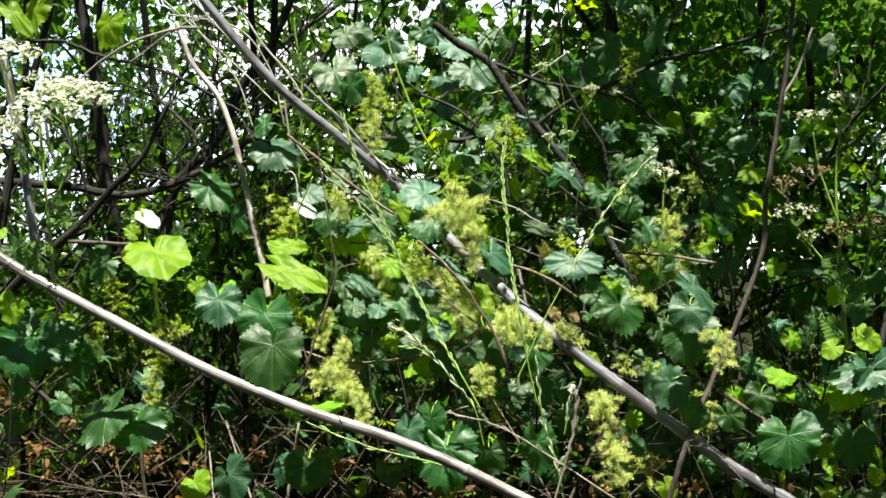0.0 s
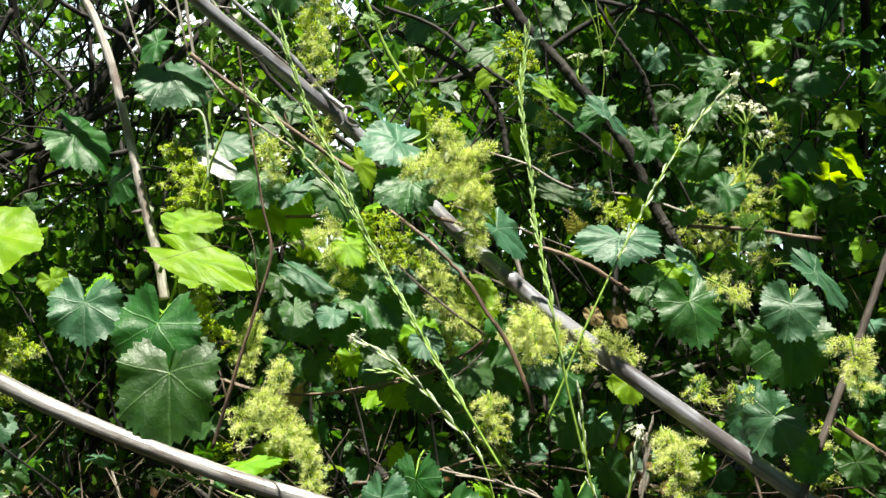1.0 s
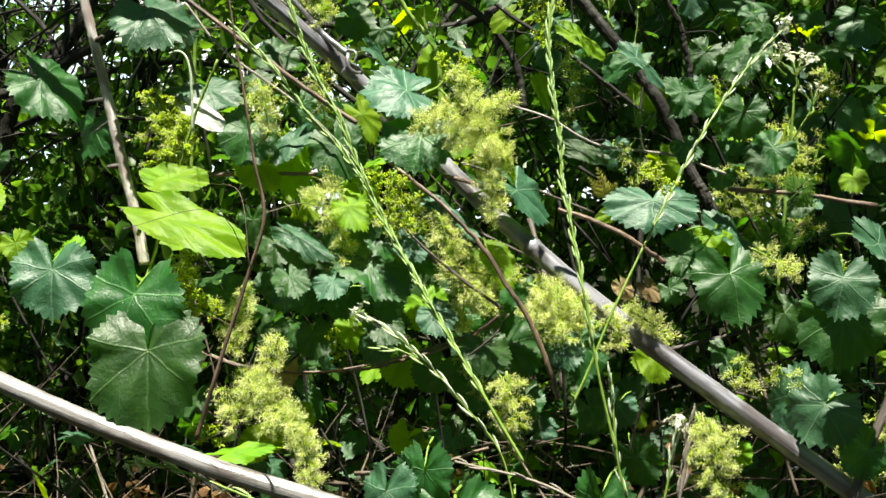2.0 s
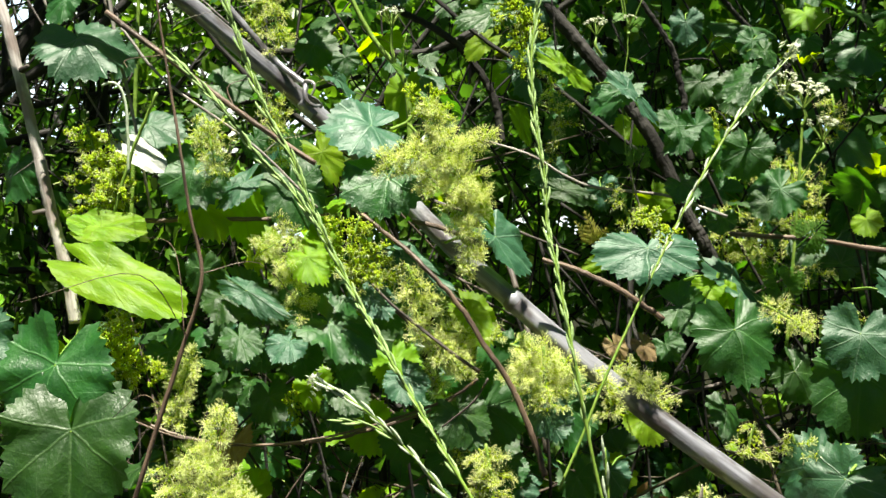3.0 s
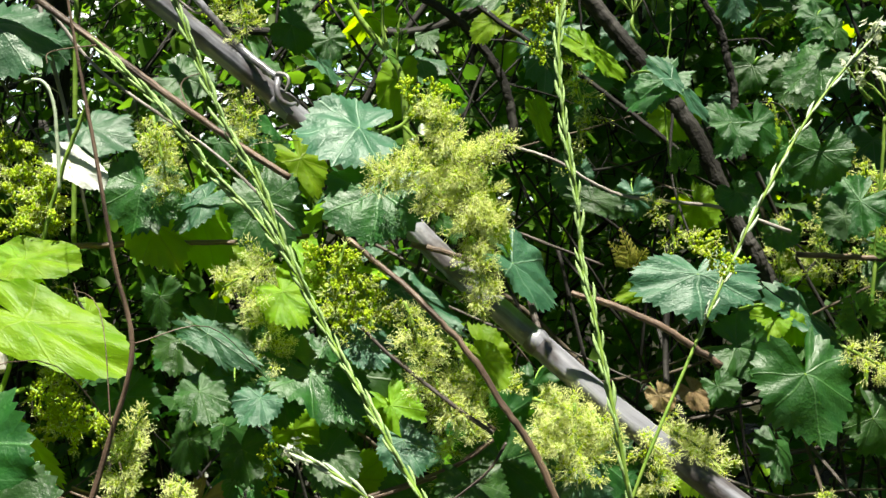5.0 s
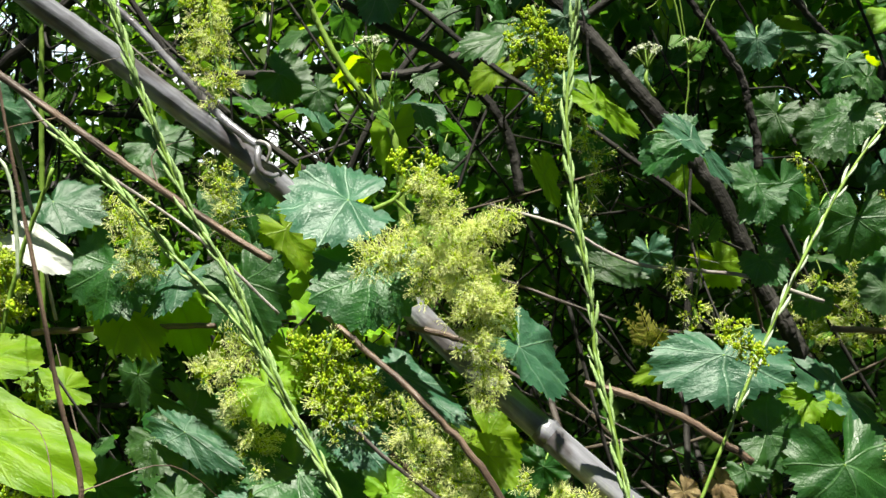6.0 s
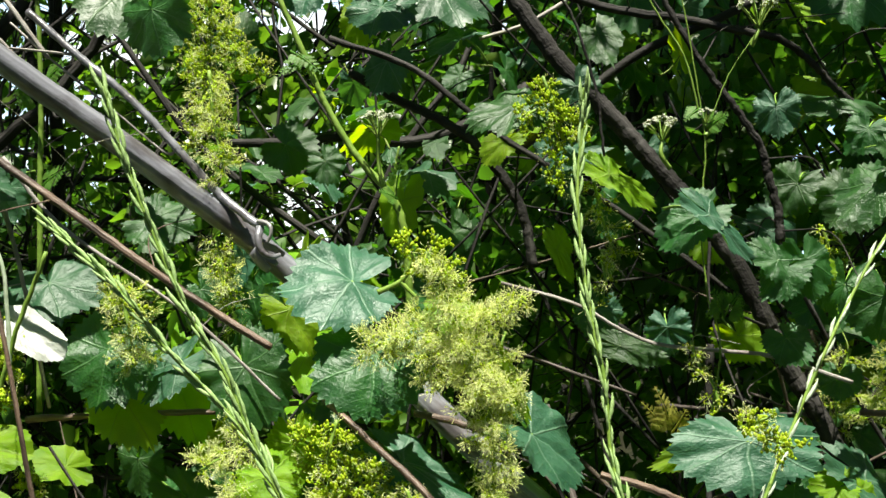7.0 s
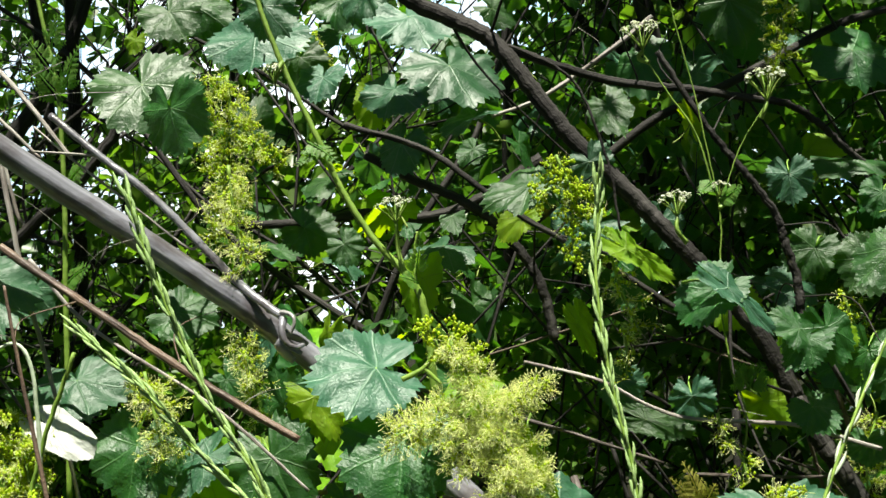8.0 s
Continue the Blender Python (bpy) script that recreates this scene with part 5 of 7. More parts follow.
stick("dry_stick", (0.272, 0.040, 1.329), [(0.085, 0.040, 1.385), (0.125, 0.040, 1.373), (0.149, 0.040, 1.359), (0.172, 0.040, 1.350), (0.210, 0.040, 1.346), (0.231, 0.040, 1.343), (0.272, 0.040, 1.329)], 0.0009, 0.0012, MAT_GREYTWIG, "thin grey kinked dead twig", "dry stick", 0, 0.00011, seed=177, shoots=2)
stick("dry_stick", (0.329, -0.060, 1.004), [(0.473, -0.020, 1.662), (0.466, -0.020, 1.571), (0.455, -0.020, 1.472), (0.443, -0.020, 1.388), (0.441, -0.020, 1.325), (0.408, -0.030, 1.226), (0.368, -0.050, 1.129), (0.348, -0.060, 1.074), (0.329, -0.060, 1.004)], 0.0030, 0.0036, MAT_DARKTWIG, "tall slender brown stem standing at the thicket edge", "dry stick", 1, 0.00035, seed=178, shoots=4)
stick("dry_stick", (0.460, -0.020, 1.513), [(0.494, -0.020, 1.599), (0.477, -0.020, 1.543), (0.460, -0.020, 1.513)], 0.0015, 0.0022, MAT_GREYTWIG, "thin grey dry twig on a stem", "dry stick", 0, 0.00017, seed=179, shoots=2)
stick("dry_stick", (-0.486, -0.100, 1.266), [(-0.544, -0.100, 1.562), (-0.525, -0.100, 1.480), (-0.507, -0.100, 1.399), (-0.492, -0.100, 1.317), (-0.486, -0.100, 1.266)], 0.0055, 0.0058, MAT_POLE, "upright grey dead reed stem", "dry stick", 1, 0.0006, seed=180, shoots=0)
stick("dry_stick", (-0.091, -0.220, 1.148), [(-0.077, -0.220, 1.431), (-0.073, -0.220, 1.406), (-0.066, -0.220, 1.368), (-0.058, -0.220, 1.321), (-0.051, -0.220, 1.286), (-0.061, -0.220, 1.248), (-0.073, -0.220, 1.209), (-0.091, -0.220, 1.148)], 0.0005, 0.0014, MAT_TWIG, "crooked dark brown dead twig standing before the vines", "dry stick", 0, 7e-05, seed=181, shoots=4)
stick("dry_twig", (0.070, 0.180, 1.548), [(0.184, 0.180, 1.609), (0.154, 0.180, 1.588), (0.106, 0.180, 1.559), (0.070, 0.180, 1.548)], 0.0019, 0.0014, MAT_GREYTWIG, "grey forked dead twig", "dry stick", 0, 0.00016, seed=182, shoots=2)
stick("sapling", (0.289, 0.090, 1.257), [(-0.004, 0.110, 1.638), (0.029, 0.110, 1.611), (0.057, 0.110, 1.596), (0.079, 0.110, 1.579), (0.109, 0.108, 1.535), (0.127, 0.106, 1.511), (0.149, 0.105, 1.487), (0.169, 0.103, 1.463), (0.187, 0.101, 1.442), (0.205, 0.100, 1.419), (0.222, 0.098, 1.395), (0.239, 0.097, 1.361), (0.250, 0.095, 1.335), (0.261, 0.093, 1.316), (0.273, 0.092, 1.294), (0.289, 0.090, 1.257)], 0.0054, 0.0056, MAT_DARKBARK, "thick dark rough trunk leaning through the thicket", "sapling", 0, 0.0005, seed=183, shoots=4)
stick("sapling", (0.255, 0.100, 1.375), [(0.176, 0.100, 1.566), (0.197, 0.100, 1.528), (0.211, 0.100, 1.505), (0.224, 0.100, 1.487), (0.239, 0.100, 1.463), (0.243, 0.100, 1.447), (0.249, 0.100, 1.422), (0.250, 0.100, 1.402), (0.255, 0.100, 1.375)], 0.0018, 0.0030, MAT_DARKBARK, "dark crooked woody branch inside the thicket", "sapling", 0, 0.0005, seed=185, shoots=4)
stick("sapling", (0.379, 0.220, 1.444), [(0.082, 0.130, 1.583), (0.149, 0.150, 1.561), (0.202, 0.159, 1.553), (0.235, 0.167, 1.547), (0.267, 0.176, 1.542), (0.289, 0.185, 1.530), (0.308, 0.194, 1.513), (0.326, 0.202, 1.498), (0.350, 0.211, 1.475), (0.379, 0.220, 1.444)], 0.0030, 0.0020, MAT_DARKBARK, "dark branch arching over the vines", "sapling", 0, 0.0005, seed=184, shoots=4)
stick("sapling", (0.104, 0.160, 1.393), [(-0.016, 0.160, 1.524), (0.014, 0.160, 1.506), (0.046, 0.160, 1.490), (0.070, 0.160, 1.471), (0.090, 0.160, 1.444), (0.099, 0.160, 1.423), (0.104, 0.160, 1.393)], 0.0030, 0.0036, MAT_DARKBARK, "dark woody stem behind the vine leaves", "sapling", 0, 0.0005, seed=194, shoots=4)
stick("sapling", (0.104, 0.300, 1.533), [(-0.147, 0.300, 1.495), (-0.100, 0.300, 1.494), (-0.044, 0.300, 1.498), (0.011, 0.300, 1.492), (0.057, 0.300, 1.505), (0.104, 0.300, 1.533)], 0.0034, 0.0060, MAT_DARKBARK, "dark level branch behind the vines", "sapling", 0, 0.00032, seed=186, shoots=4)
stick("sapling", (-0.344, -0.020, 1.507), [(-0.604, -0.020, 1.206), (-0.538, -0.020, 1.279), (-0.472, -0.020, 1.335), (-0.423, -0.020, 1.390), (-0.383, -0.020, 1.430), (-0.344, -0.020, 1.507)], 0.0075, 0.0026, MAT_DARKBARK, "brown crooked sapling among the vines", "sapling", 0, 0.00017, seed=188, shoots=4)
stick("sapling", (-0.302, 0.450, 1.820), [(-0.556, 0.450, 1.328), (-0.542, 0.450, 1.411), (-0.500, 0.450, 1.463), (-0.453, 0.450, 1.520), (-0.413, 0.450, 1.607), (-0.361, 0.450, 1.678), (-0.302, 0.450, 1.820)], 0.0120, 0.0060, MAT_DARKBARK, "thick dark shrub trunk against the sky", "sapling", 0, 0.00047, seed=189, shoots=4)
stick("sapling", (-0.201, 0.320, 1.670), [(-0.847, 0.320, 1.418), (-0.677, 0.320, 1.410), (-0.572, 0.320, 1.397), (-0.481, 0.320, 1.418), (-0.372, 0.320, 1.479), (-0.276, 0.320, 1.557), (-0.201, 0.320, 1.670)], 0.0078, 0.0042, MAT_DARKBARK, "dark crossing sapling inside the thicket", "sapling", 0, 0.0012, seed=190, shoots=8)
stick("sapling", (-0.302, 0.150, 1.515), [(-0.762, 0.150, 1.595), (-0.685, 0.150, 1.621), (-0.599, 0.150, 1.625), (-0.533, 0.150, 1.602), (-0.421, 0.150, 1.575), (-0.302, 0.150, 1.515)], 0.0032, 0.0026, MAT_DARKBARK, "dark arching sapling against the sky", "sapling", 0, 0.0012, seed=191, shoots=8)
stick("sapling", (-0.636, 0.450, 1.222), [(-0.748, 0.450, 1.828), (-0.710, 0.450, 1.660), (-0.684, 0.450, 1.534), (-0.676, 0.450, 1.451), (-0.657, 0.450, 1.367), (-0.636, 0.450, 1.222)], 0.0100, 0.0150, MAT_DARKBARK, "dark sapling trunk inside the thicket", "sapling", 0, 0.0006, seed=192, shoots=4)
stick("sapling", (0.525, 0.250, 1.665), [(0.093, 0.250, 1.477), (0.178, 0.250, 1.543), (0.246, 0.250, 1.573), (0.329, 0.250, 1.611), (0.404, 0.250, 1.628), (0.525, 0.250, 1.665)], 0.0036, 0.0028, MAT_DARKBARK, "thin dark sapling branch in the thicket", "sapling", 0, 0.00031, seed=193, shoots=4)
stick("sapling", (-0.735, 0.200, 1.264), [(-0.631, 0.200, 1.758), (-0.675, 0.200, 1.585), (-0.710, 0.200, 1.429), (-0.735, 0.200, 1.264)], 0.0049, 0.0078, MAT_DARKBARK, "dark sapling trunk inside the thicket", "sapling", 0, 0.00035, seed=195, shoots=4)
podded((0.110, -0.160, 1.129), [(0.110, -0.160, 1.129), (0.091, -0.155, 1.158), (0.072, -0.150, 1.187), (0.044, -0.140, 1.230), (0.031, -0.135, 1.251), (0.016, -0.130, 1.275), (0.000, -0.130, 1.305), (-0.012, -0.130, 1.330), (-0.022, -0.130, 1.355), (-0.037, -0.130, 1.380), (-0.052, -0.130, 1.415), (-0.063, -0.130, 1.445), (-0.070, -0.130, 1.470)], 0.0013, 0.0007, 120, "slender green weed stalk with narrow upright pods", "green", 0.12, 0.011, 196)
podded((-0.006, -0.118, 1.310), [(-0.006, -0.118, 1.310), (-0.010, -0.115, 1.317), (-0.029, -0.112, 1.340), (-0.050, -0.112, 1.361), (-0.067, -0.115, 1.384), (-0.084, -0.118, 1.402), (-0.096, -0.120, 1.414)], 0.0009, 0.0005, 54, "slender green weed side shoot with narrow pods", "green", 0.05, 0.011, 197)
podded((0.107, -0.090, 1.072), [(0.107, -0.090, 1.072), (0.094, -0.090, 1.118), (0.067, -0.090, 1.152), (0.036, -0.090, 1.185), (0.012, -0.090, 1.204), (-0.011, -0.090, 1.217)], 0.0009, 0.0006, 24, "pale weed stalk with a faded flowering tip", "pale", 0.20, 0.013, 198, flower=True)
podded((0.042, -0.090, 1.178), [(0.042, -0.090, 1.178), (0.024, -0.090, 1.189), (0.005, -0.090, 1.192)], 0.0008, 0.0006, 8, "short green weed side shoot", "green", 0.10, 0.012, 199)
podded((0.173, -0.120, 1.131), [(0.173, -0.120, 1.131), (0.160, -0.120, 1.183), (0.149, -0.120, 1.237), (0.142, -0.115, 1.271), (0.137, -0.110, 1.296), (0.132, -0.105, 1.317), (0.130, -0.100, 1.348), (0.125, -0.095, 1.374), (0.122, -0.090, 1.401), (0.121, -0.085, 1.428), (0.124, -0.080, 1.456), (0.125, -0.080, 1.472)], 0.0013, 0.0008, 90, "slender yellow-green weed stalk with small white flowers", "green", 0.10, 0.011, 200)
podded((0.143, -0.090, 1.152), [(0.143, -0.090, 1.152), (0.157, -0.085, 1.184), (0.169, -0.080, 1.215), (0.186, -0.070, 1.252), (0.205, -0.055, 1.290), (0.218, -0.045, 1.315), (0.235, -0.035, 1.347), (0.259, -0.020, 1.386), (0.279, -0.010, 1.413), (0.300, 0.000, 1.436), (0.306, 0.000, 1.445)], 0.0012, 0.0008, 34, "tall silvery green weed stalk with pale pods and tip buds", "pale", 0.35, 0.011, 201, flower=True)
podded((0.208, -0.100, 1.006), [(0.208, -0.100, 1.006), (0.196, -0.100, 1.060), (0.178, -0.100, 1.113), (0.170, -0.100, 1.181)], 0.0014, 0.0010, 18, "thin pale weed stalk", "pale", 0.20, 0.013, 202)
podded((0.196, -0.130, 1.019), [(0.196, -0.130, 1.019), (0.208, -0.130, 1.066), (0.217, -0.130, 1.106), (0.220, -0.130, 1.153)], 0.0017, 0.0013, 16, "dry bleached weed stalk with empty pods", "dry", 0.10, 0.014, 203, stem_mat=MAT_DRYSTEM)
podded((0.162, -0.120, 1.014), [(0.162, -0.120, 1.014), (0.072, -0.120, 1.050), (-0.033, -0.120, 1.071), (-0.134, -0.120, 1.104), (-0.167, -0.120, 1.108)], 0.0014, 0.0010, 22, "leaning green weed stalk with a pale flower tip", "green", 0.30, 0.013, 204, flower=True)
podded((0.268, -0.110, 1.022), [(0.268, -0.110, 1.022), (0.180, -0.110, 1.074), (0.125, -0.110, 1.102), (0.062, -0.110, 1.116)], 0.0014, 0.0010, 10, "leaning pale dry weed stalk", "dry", 0.20, 0.012, 205, stem_mat=MAT_DRYSTEM)
plant_mid = thing("umbel_plant", (0.036, 0.030, 1.370), "green umbel plant with a long smooth stem and small white heads", "wild flower", "white umbel plants")
rod("stem", [(0.036, 0.030, 1.370), (0.033, 0.030, 1.413), (0.027, 0.030, 1.432), (0.006, 0.030, 1.458), (-0.011, 0.030, 1.488), (-0.024, 0.030, 1.520), (-0.037, 0.030, 1.550), (-0.051, 0.030, 1.590), (-0.057, 0.030, 1.617)], 0.0023, 0.0013, MAT_STEM, plant_mid, Vector((0.036, 0.030, 1.370)), 8, 10, 0.0002, 0, "", 206)
rod("stem", [(0.030, 0.020, 1.432), (0.030, 0.020, 1.447), (0.032, 0.020, 1.459)], 0.0008, 0.0006, MAT_STEM, plant_mid, Vector((0.036, 0.030, 1.370)), 8, 10, 0.0002, 0, "", 207)
umbel(plant_mid, (0.024, 0.020, 1.438), (0.021, 0.020, 1.464), 0.020, None, 208, 10, up=(0.000, -0.200, 1.000), heads=9)
umbel(plant_mid, (-0.040, 0.030, 1.560), (-0.045, 0.030, 1.548), 0.015, None, 209, 9, up=(0.000, -0.200, 1.000), heads=9)
plant_right = thing("umbel_plant", (0.195, 0.030, 1.308), "branched green umbel plant with small greenish white heads", "wild flower", "white umbel plants")
rod("stem", [(0.195, 0.030, 1.308), (0.201, 0.030, 1.350), (0.195, 0.030, 1.377), (0.192, 0.030, 1.416), (0.195, 0.030, 1.453), (0.193, 0.030, 1.477), (0.185, 0.030, 1.530), (0.177, 0.030, 1.571), (0.176, 0.030, 1.590)], 0.0006, 0.0003, MAT_STEM, plant_right, Vector((0.195, 0.030, 1.308)), 8, 10, 0.0002, 0, "", 210)
rod("stem", [(0.192, 0.030, 1.474), (0.185, 0.030, 1.504), (0.171, 0.030, 1.528), (0.160, 0.030, 1.549)], 0.0006, 0.0004, MAT_STEM, plant_right, Vector((0.195, 0.030, 1.308)), 8, 10, 0.0002, 0, "", 211)
rod("stem", [(0.196, 0.030, 1.465), (0.208, 0.030, 1.494), (0.222, 0.030, 1.515)], 0.0004, 0.0003, MAT_STEM, plant_right, Vector((0.195, 0.030, 1.308)), 8, 10, 0.0002, 0, "", 212)
umbel(plant_right, (0.175, 0.020, 1.444), (0.171, 0.020, 1.458), 0.019, None, 213, 10, up=(0.000, -0.200, 1.000), heads=9)
umbel(plant_right, (0.220, 0.030, 1.509), (0.224, 0.030, 1.518), 0.025, None, 214, 10, up=(0.000, -0.200, 1.000), heads=9)
umbel(plant_right, (0.163, 0.030, 1.544), (0.160, 0.030, 1.551), 0.022, None, 215, 10, up=(0.000, -0.200, 1.000), heads=9)
umbel(plant_right, (0.195, 0.030, 1.462), (0.195, 0.030, 1.468), 0.012, None, 216, 6, up=(0.000, -0.200, 1.000), heads=9)
plant_far = thing("umbel_plant", (0.312, 0.020, 1.235), "umbel plant with flat white heads", "wild flower", "white umbel plants")
rod("stem", [(0.312, 0.020, 1.235), (0.316, 0.020, 1.306), (0.319, 0.020, 1.367), (0.320, 0.020, 1.398)], 0.0013, 0.0010, MAT_STEM, plant_far, Vector((0.312, 0.020, 1.235)), 8, 10, 0.0002, 0, "", 217)
rod("stem", [(0.317, 0.020, 1.352), (0.329, 0.020, 1.372), (0.335, 0.020, 1.383)], 0.0008, 0.0008, MAT_STEM, plant_far, Vector((0.312, 0.020, 1.235)), 8, 10, 0.0002, 0, "", 218)
umbel(plant_far, (0.320, 0.020, 1.395), (0.321, 0.020, 1.407), 0.041, None, 219, 10, up=(0.000, -0.200, 1.000), heads=9)
umbel(plant_far, (0.331, 0.020, 1.375), (0.335, 0.020, 1.383), 0.026, None, 220, 10, up=(0.000, -0.200, 1.000), heads=9)
umbel(plant_far, (0.315, 0.030, 1.409), (0.308, 0.030, 1.417), 0.026, None, 221, 10, up=(0.000, -0.200, 1.000), heads=9)
plant_left = thing("umbel_plant", (-0.428, -0.160, 1.247), "tall umbel plant with large white heads close by", "wild flower", "white umbel plants")
rod("stem", [(-0.428, -0.160, 1.247), (-0.434, -0.160, 1.310), (-0.444, -0.160, 1.380), (-0.453, -0.160, 1.451), (-0.462, -0.160, 1.486)], 0.0023, 0.0016, MAT_STEM, plant_left, Vector((-0.428, -0.160, 1.247)), 8, 10, 0.0002, 0, "", 222)
rod("stem", [(-0.448, -0.160, 1.402), (-0.485, -0.160, 1.472), (-0.502, -0.160, 1.522)], 0.0016, 0.0013, MAT_STEM, plant_left, Vector((-0.428, -0.160, 1.247)), 8, 10, 0.0002, 0, "", 223)
rod("stem", [(-0.439, -0.160, 1.345), (-0.414, -0.160, 1.402), (-0.408, -0.160, 1.444)], 0.0016, 0.0013, MAT_STEM, plant_left, Vector((-0.428, -0.160, 1.247)), 8, 10, 0.0002, 0, "", 224)
umbel(plant_left, (-0.411, -0.160, 1.437), (-0.416, -0.160, 1.455), 0.114, None, 225, 19, up=(0.000, -0.450, 0.900), heads=34)
umbel(plant_left, (-0.475, -0.150, 1.452), (-0.478, -0.150, 1.434), 0.079, None, 226, 14, up=(-0.200, -0.450, 0.800), heads=26)
umbel(plant_left, (-0.502, -0.160, 1.522), (-0.500, -0.160, 1.523), 0.078, None, 227, 14, up=(0.100, -0.400, 0.900), heads=26)
umbel(plant_left, (-0.486, -0.120, 1.492), (-0.474, -0.120, 1.503), 0.054, None, 228, 14, up=(0.000, -0.200, 1.000), heads=9)
plant_edge = thing("umbel_plant", (0.544, -0.020, 1.188), "umbel plant with drying brown and white heads", "wild flower", "white umbel plants")
rod("stem", [(0.544, -0.020, 1.188), (0.535, -0.020, 1.299), (0.526, -0.020, 1.403), (0.531, -0.020, 1.487)], 0.0018, 0.0015, MAT_STEM, plant_edge, Vector((0.544, -0.020, 1.188)), 8, 10, 0.0002, 0, "", 229)
rod("stem", [(0.531, -0.020, 1.355), (0.506, -0.020, 1.424), (0.498, -0.020, 1.469)], 0.0015, 0.0011, MAT_STEM, plant_edge, Vector((0.544, -0.020, 1.188)), 8, 10, 0.0002, 0, "", 230)
rod("stem", [(0.536, -0.020, 1.285), (0.501, -0.020, 1.326), (0.484, -0.020, 1.343)], 0.0015, 0.0011, MAT_STEM, plant_edge, Vector((0.544, -0.020, 1.188)), 8, 10, 0.0002, 0, "", 231)
rod("stem", [(0.540, -0.020, 1.244), (0.562, -0.020, 1.307), (0.568, -0.020, 1.335)], 0.0015, 0.0011, MAT_STEM, plant_edge, Vector((0.544, -0.020, 1.188)), 8, 10, 0.0002, 0, "", 232)
umbel(plant_edge, (0.531, -0.020, 1.483), (0.536, -0.020, 1.497), 0.045, None, 233, 10, up=(0.000, -0.200, 1.000), heads=10)
umbel(plant_edge, (0.498, -0.020, 1.466), (0.498, -0.020, 1.476), 0.044, None, 234, 10, up=(0.000, -0.200, 1.000), heads=10)
umbel(plant_edge, (0.529, -0.020, 1.445), (0.537, -0.020, 1.455), 0.032, None, 235, 10, up=(0.000, -0.200, 1.000), heads=10)
umbel(plant_edge, (0.486, -0.020, 1.341), (0.481, -0.020, 1.352), 0.058, None, 236, 10, up=(0.000, -0.200, 1.000), heads=10)
umbel(plant_edge, (0.579, -0.020, 1.432), (0.576, -0.020, 1.445), 0.044, None, 237, 10, up=(0.000, -0.200, 1.000), heads=10)
umbel(plant_edge, (0.470, -0.020, 1.381), (0.463, -0.020, 1.392), 0.044, MAT_DRYFLOWER, 238, 10, up=(0.000, -0.200, 1.000), heads=10)
umbel(plant_edge, (0.493, -0.020, 1.399), (0.500, -0.020, 1.408), 0.044, MAT_DRYFLOWER, 239, 10, up=(0.000, -0.200, 1.000), heads=10)
umbel(plant_edge, (0.528, -0.020, 1.327), (0.534, -0.020, 1.337), 0.044, MAT_DRYFLOWER, 240, 10, up=(0.000, -0.200, 1.000), heads=10)
umbel(plant_edge, (0.568, -0.020, 1.335), (0.564, -0.020, 1.345), 0.051, MAT_DRYFLOWER, 241, 10, up=(0.000, -0.200, 1.000), heads=10)
umbel(plant_edge, (0.502, -0.020, 1.316), (0.495, -0.020, 1.326), 0.029, None, 242, 10, up=(0.000, -0.200, 1.000), heads=10)
feather(plant_right, (0.173, 0.020, 1.306), (0.164, 0.012, 1.331), 0.0180, MAT_YELLOWFERN, 243)
feather(plant_right, (0.173, 0.020, 1.305), (0.180, 0.012, 1.319), 0.0150, MAT_YELLOWFERN, 244)
feather(plant_right, (0.170, 0.020, 1.308), (0.157, 0.012, 1.323), 0.0120, MAT_YELLOWFERN, 245)
feather(plant_mid, (-0.028, 0.030, 1.514), (-0.009, 0.022, 1.499), 0.0142, MAT_FERN, 246)
feather(plant_mid, (-0.023, 0.030, 1.508), (-0.033, 0.022, 1.499), 0.0111, MAT_FERN, 247)
feather(plant_mid, (0.030, 0.020, 1.435), (0.035, 0.012, 1.458), 0.0121, MAT_FERN, 248)
feather(plant_mid, (0.031, 0.020, 1.431), (0.022, 0.012, 1.435), 0.0121, MAT_FERN, 249)
feather(plant_right, (0.196, 0.030, 1.466), (0.206, 0.022, 1.472), 0.0142, MAT_FERN, 250)
feather(plant_right, (0.193, 0.030, 1.477), (0.183, 0.022, 1.469), 0.0111, MAT_FERN, 251)
feather(plant_right, (0.203, 0.030, 1.365), (0.196, 0.022, 1.380), 0.0185, MAT_FERN, 252)
feather(plant_right, (0.203, 0.030, 1.365), (0.210, 0.022, 1.378), 0.0185, MAT_FERN, 253)
plant_side = thing("umbel_plant", (-0.182, 0.050, 1.314), "slender green fennel-like stem with feathery leaves", "wild flower", "white umbel plants")
rod("stem", [(-0.182, 0.050, 1.314), (-0.180, 0.050, 1.438), (-0.179, 0.050, 1.501), (-0.181, 0.050, 1.562), (-0.190, 0.050, 1.607), (-0.193, 0.050, 1.635)], 0.0018, 0.0011, MAT_STEM, plant_side, Vector((-0.182, 0.050, 1.314)), 8, 10, 0.0002, 0, "", 254)
feather(plant_side, (-0.178, 0.050, 1.552), (-0.191, 0.042, 1.571), 0.0192, MAT_FERN, 255)
feather(plant_side, (-0.177, 0.050, 1.558), (-0.163, 0.042, 1.582), 0.0192, MAT_FERN, 256)
feather(plant_side, (-0.181, 0.050, 1.565), (-0.197, 0.042, 1.592), 0.0192, MAT_FERN, 257)
feather(plant_side, (-0.178, 0.050, 1.501), (-0.159, 0.042, 1.515), 0.0192, MAT_FERN, 258)
feather(plant_side, (-0.178, 0.050, 1.491), (-0.190, 0.042, 1.504), 0.0192, MAT_FERN, 259)
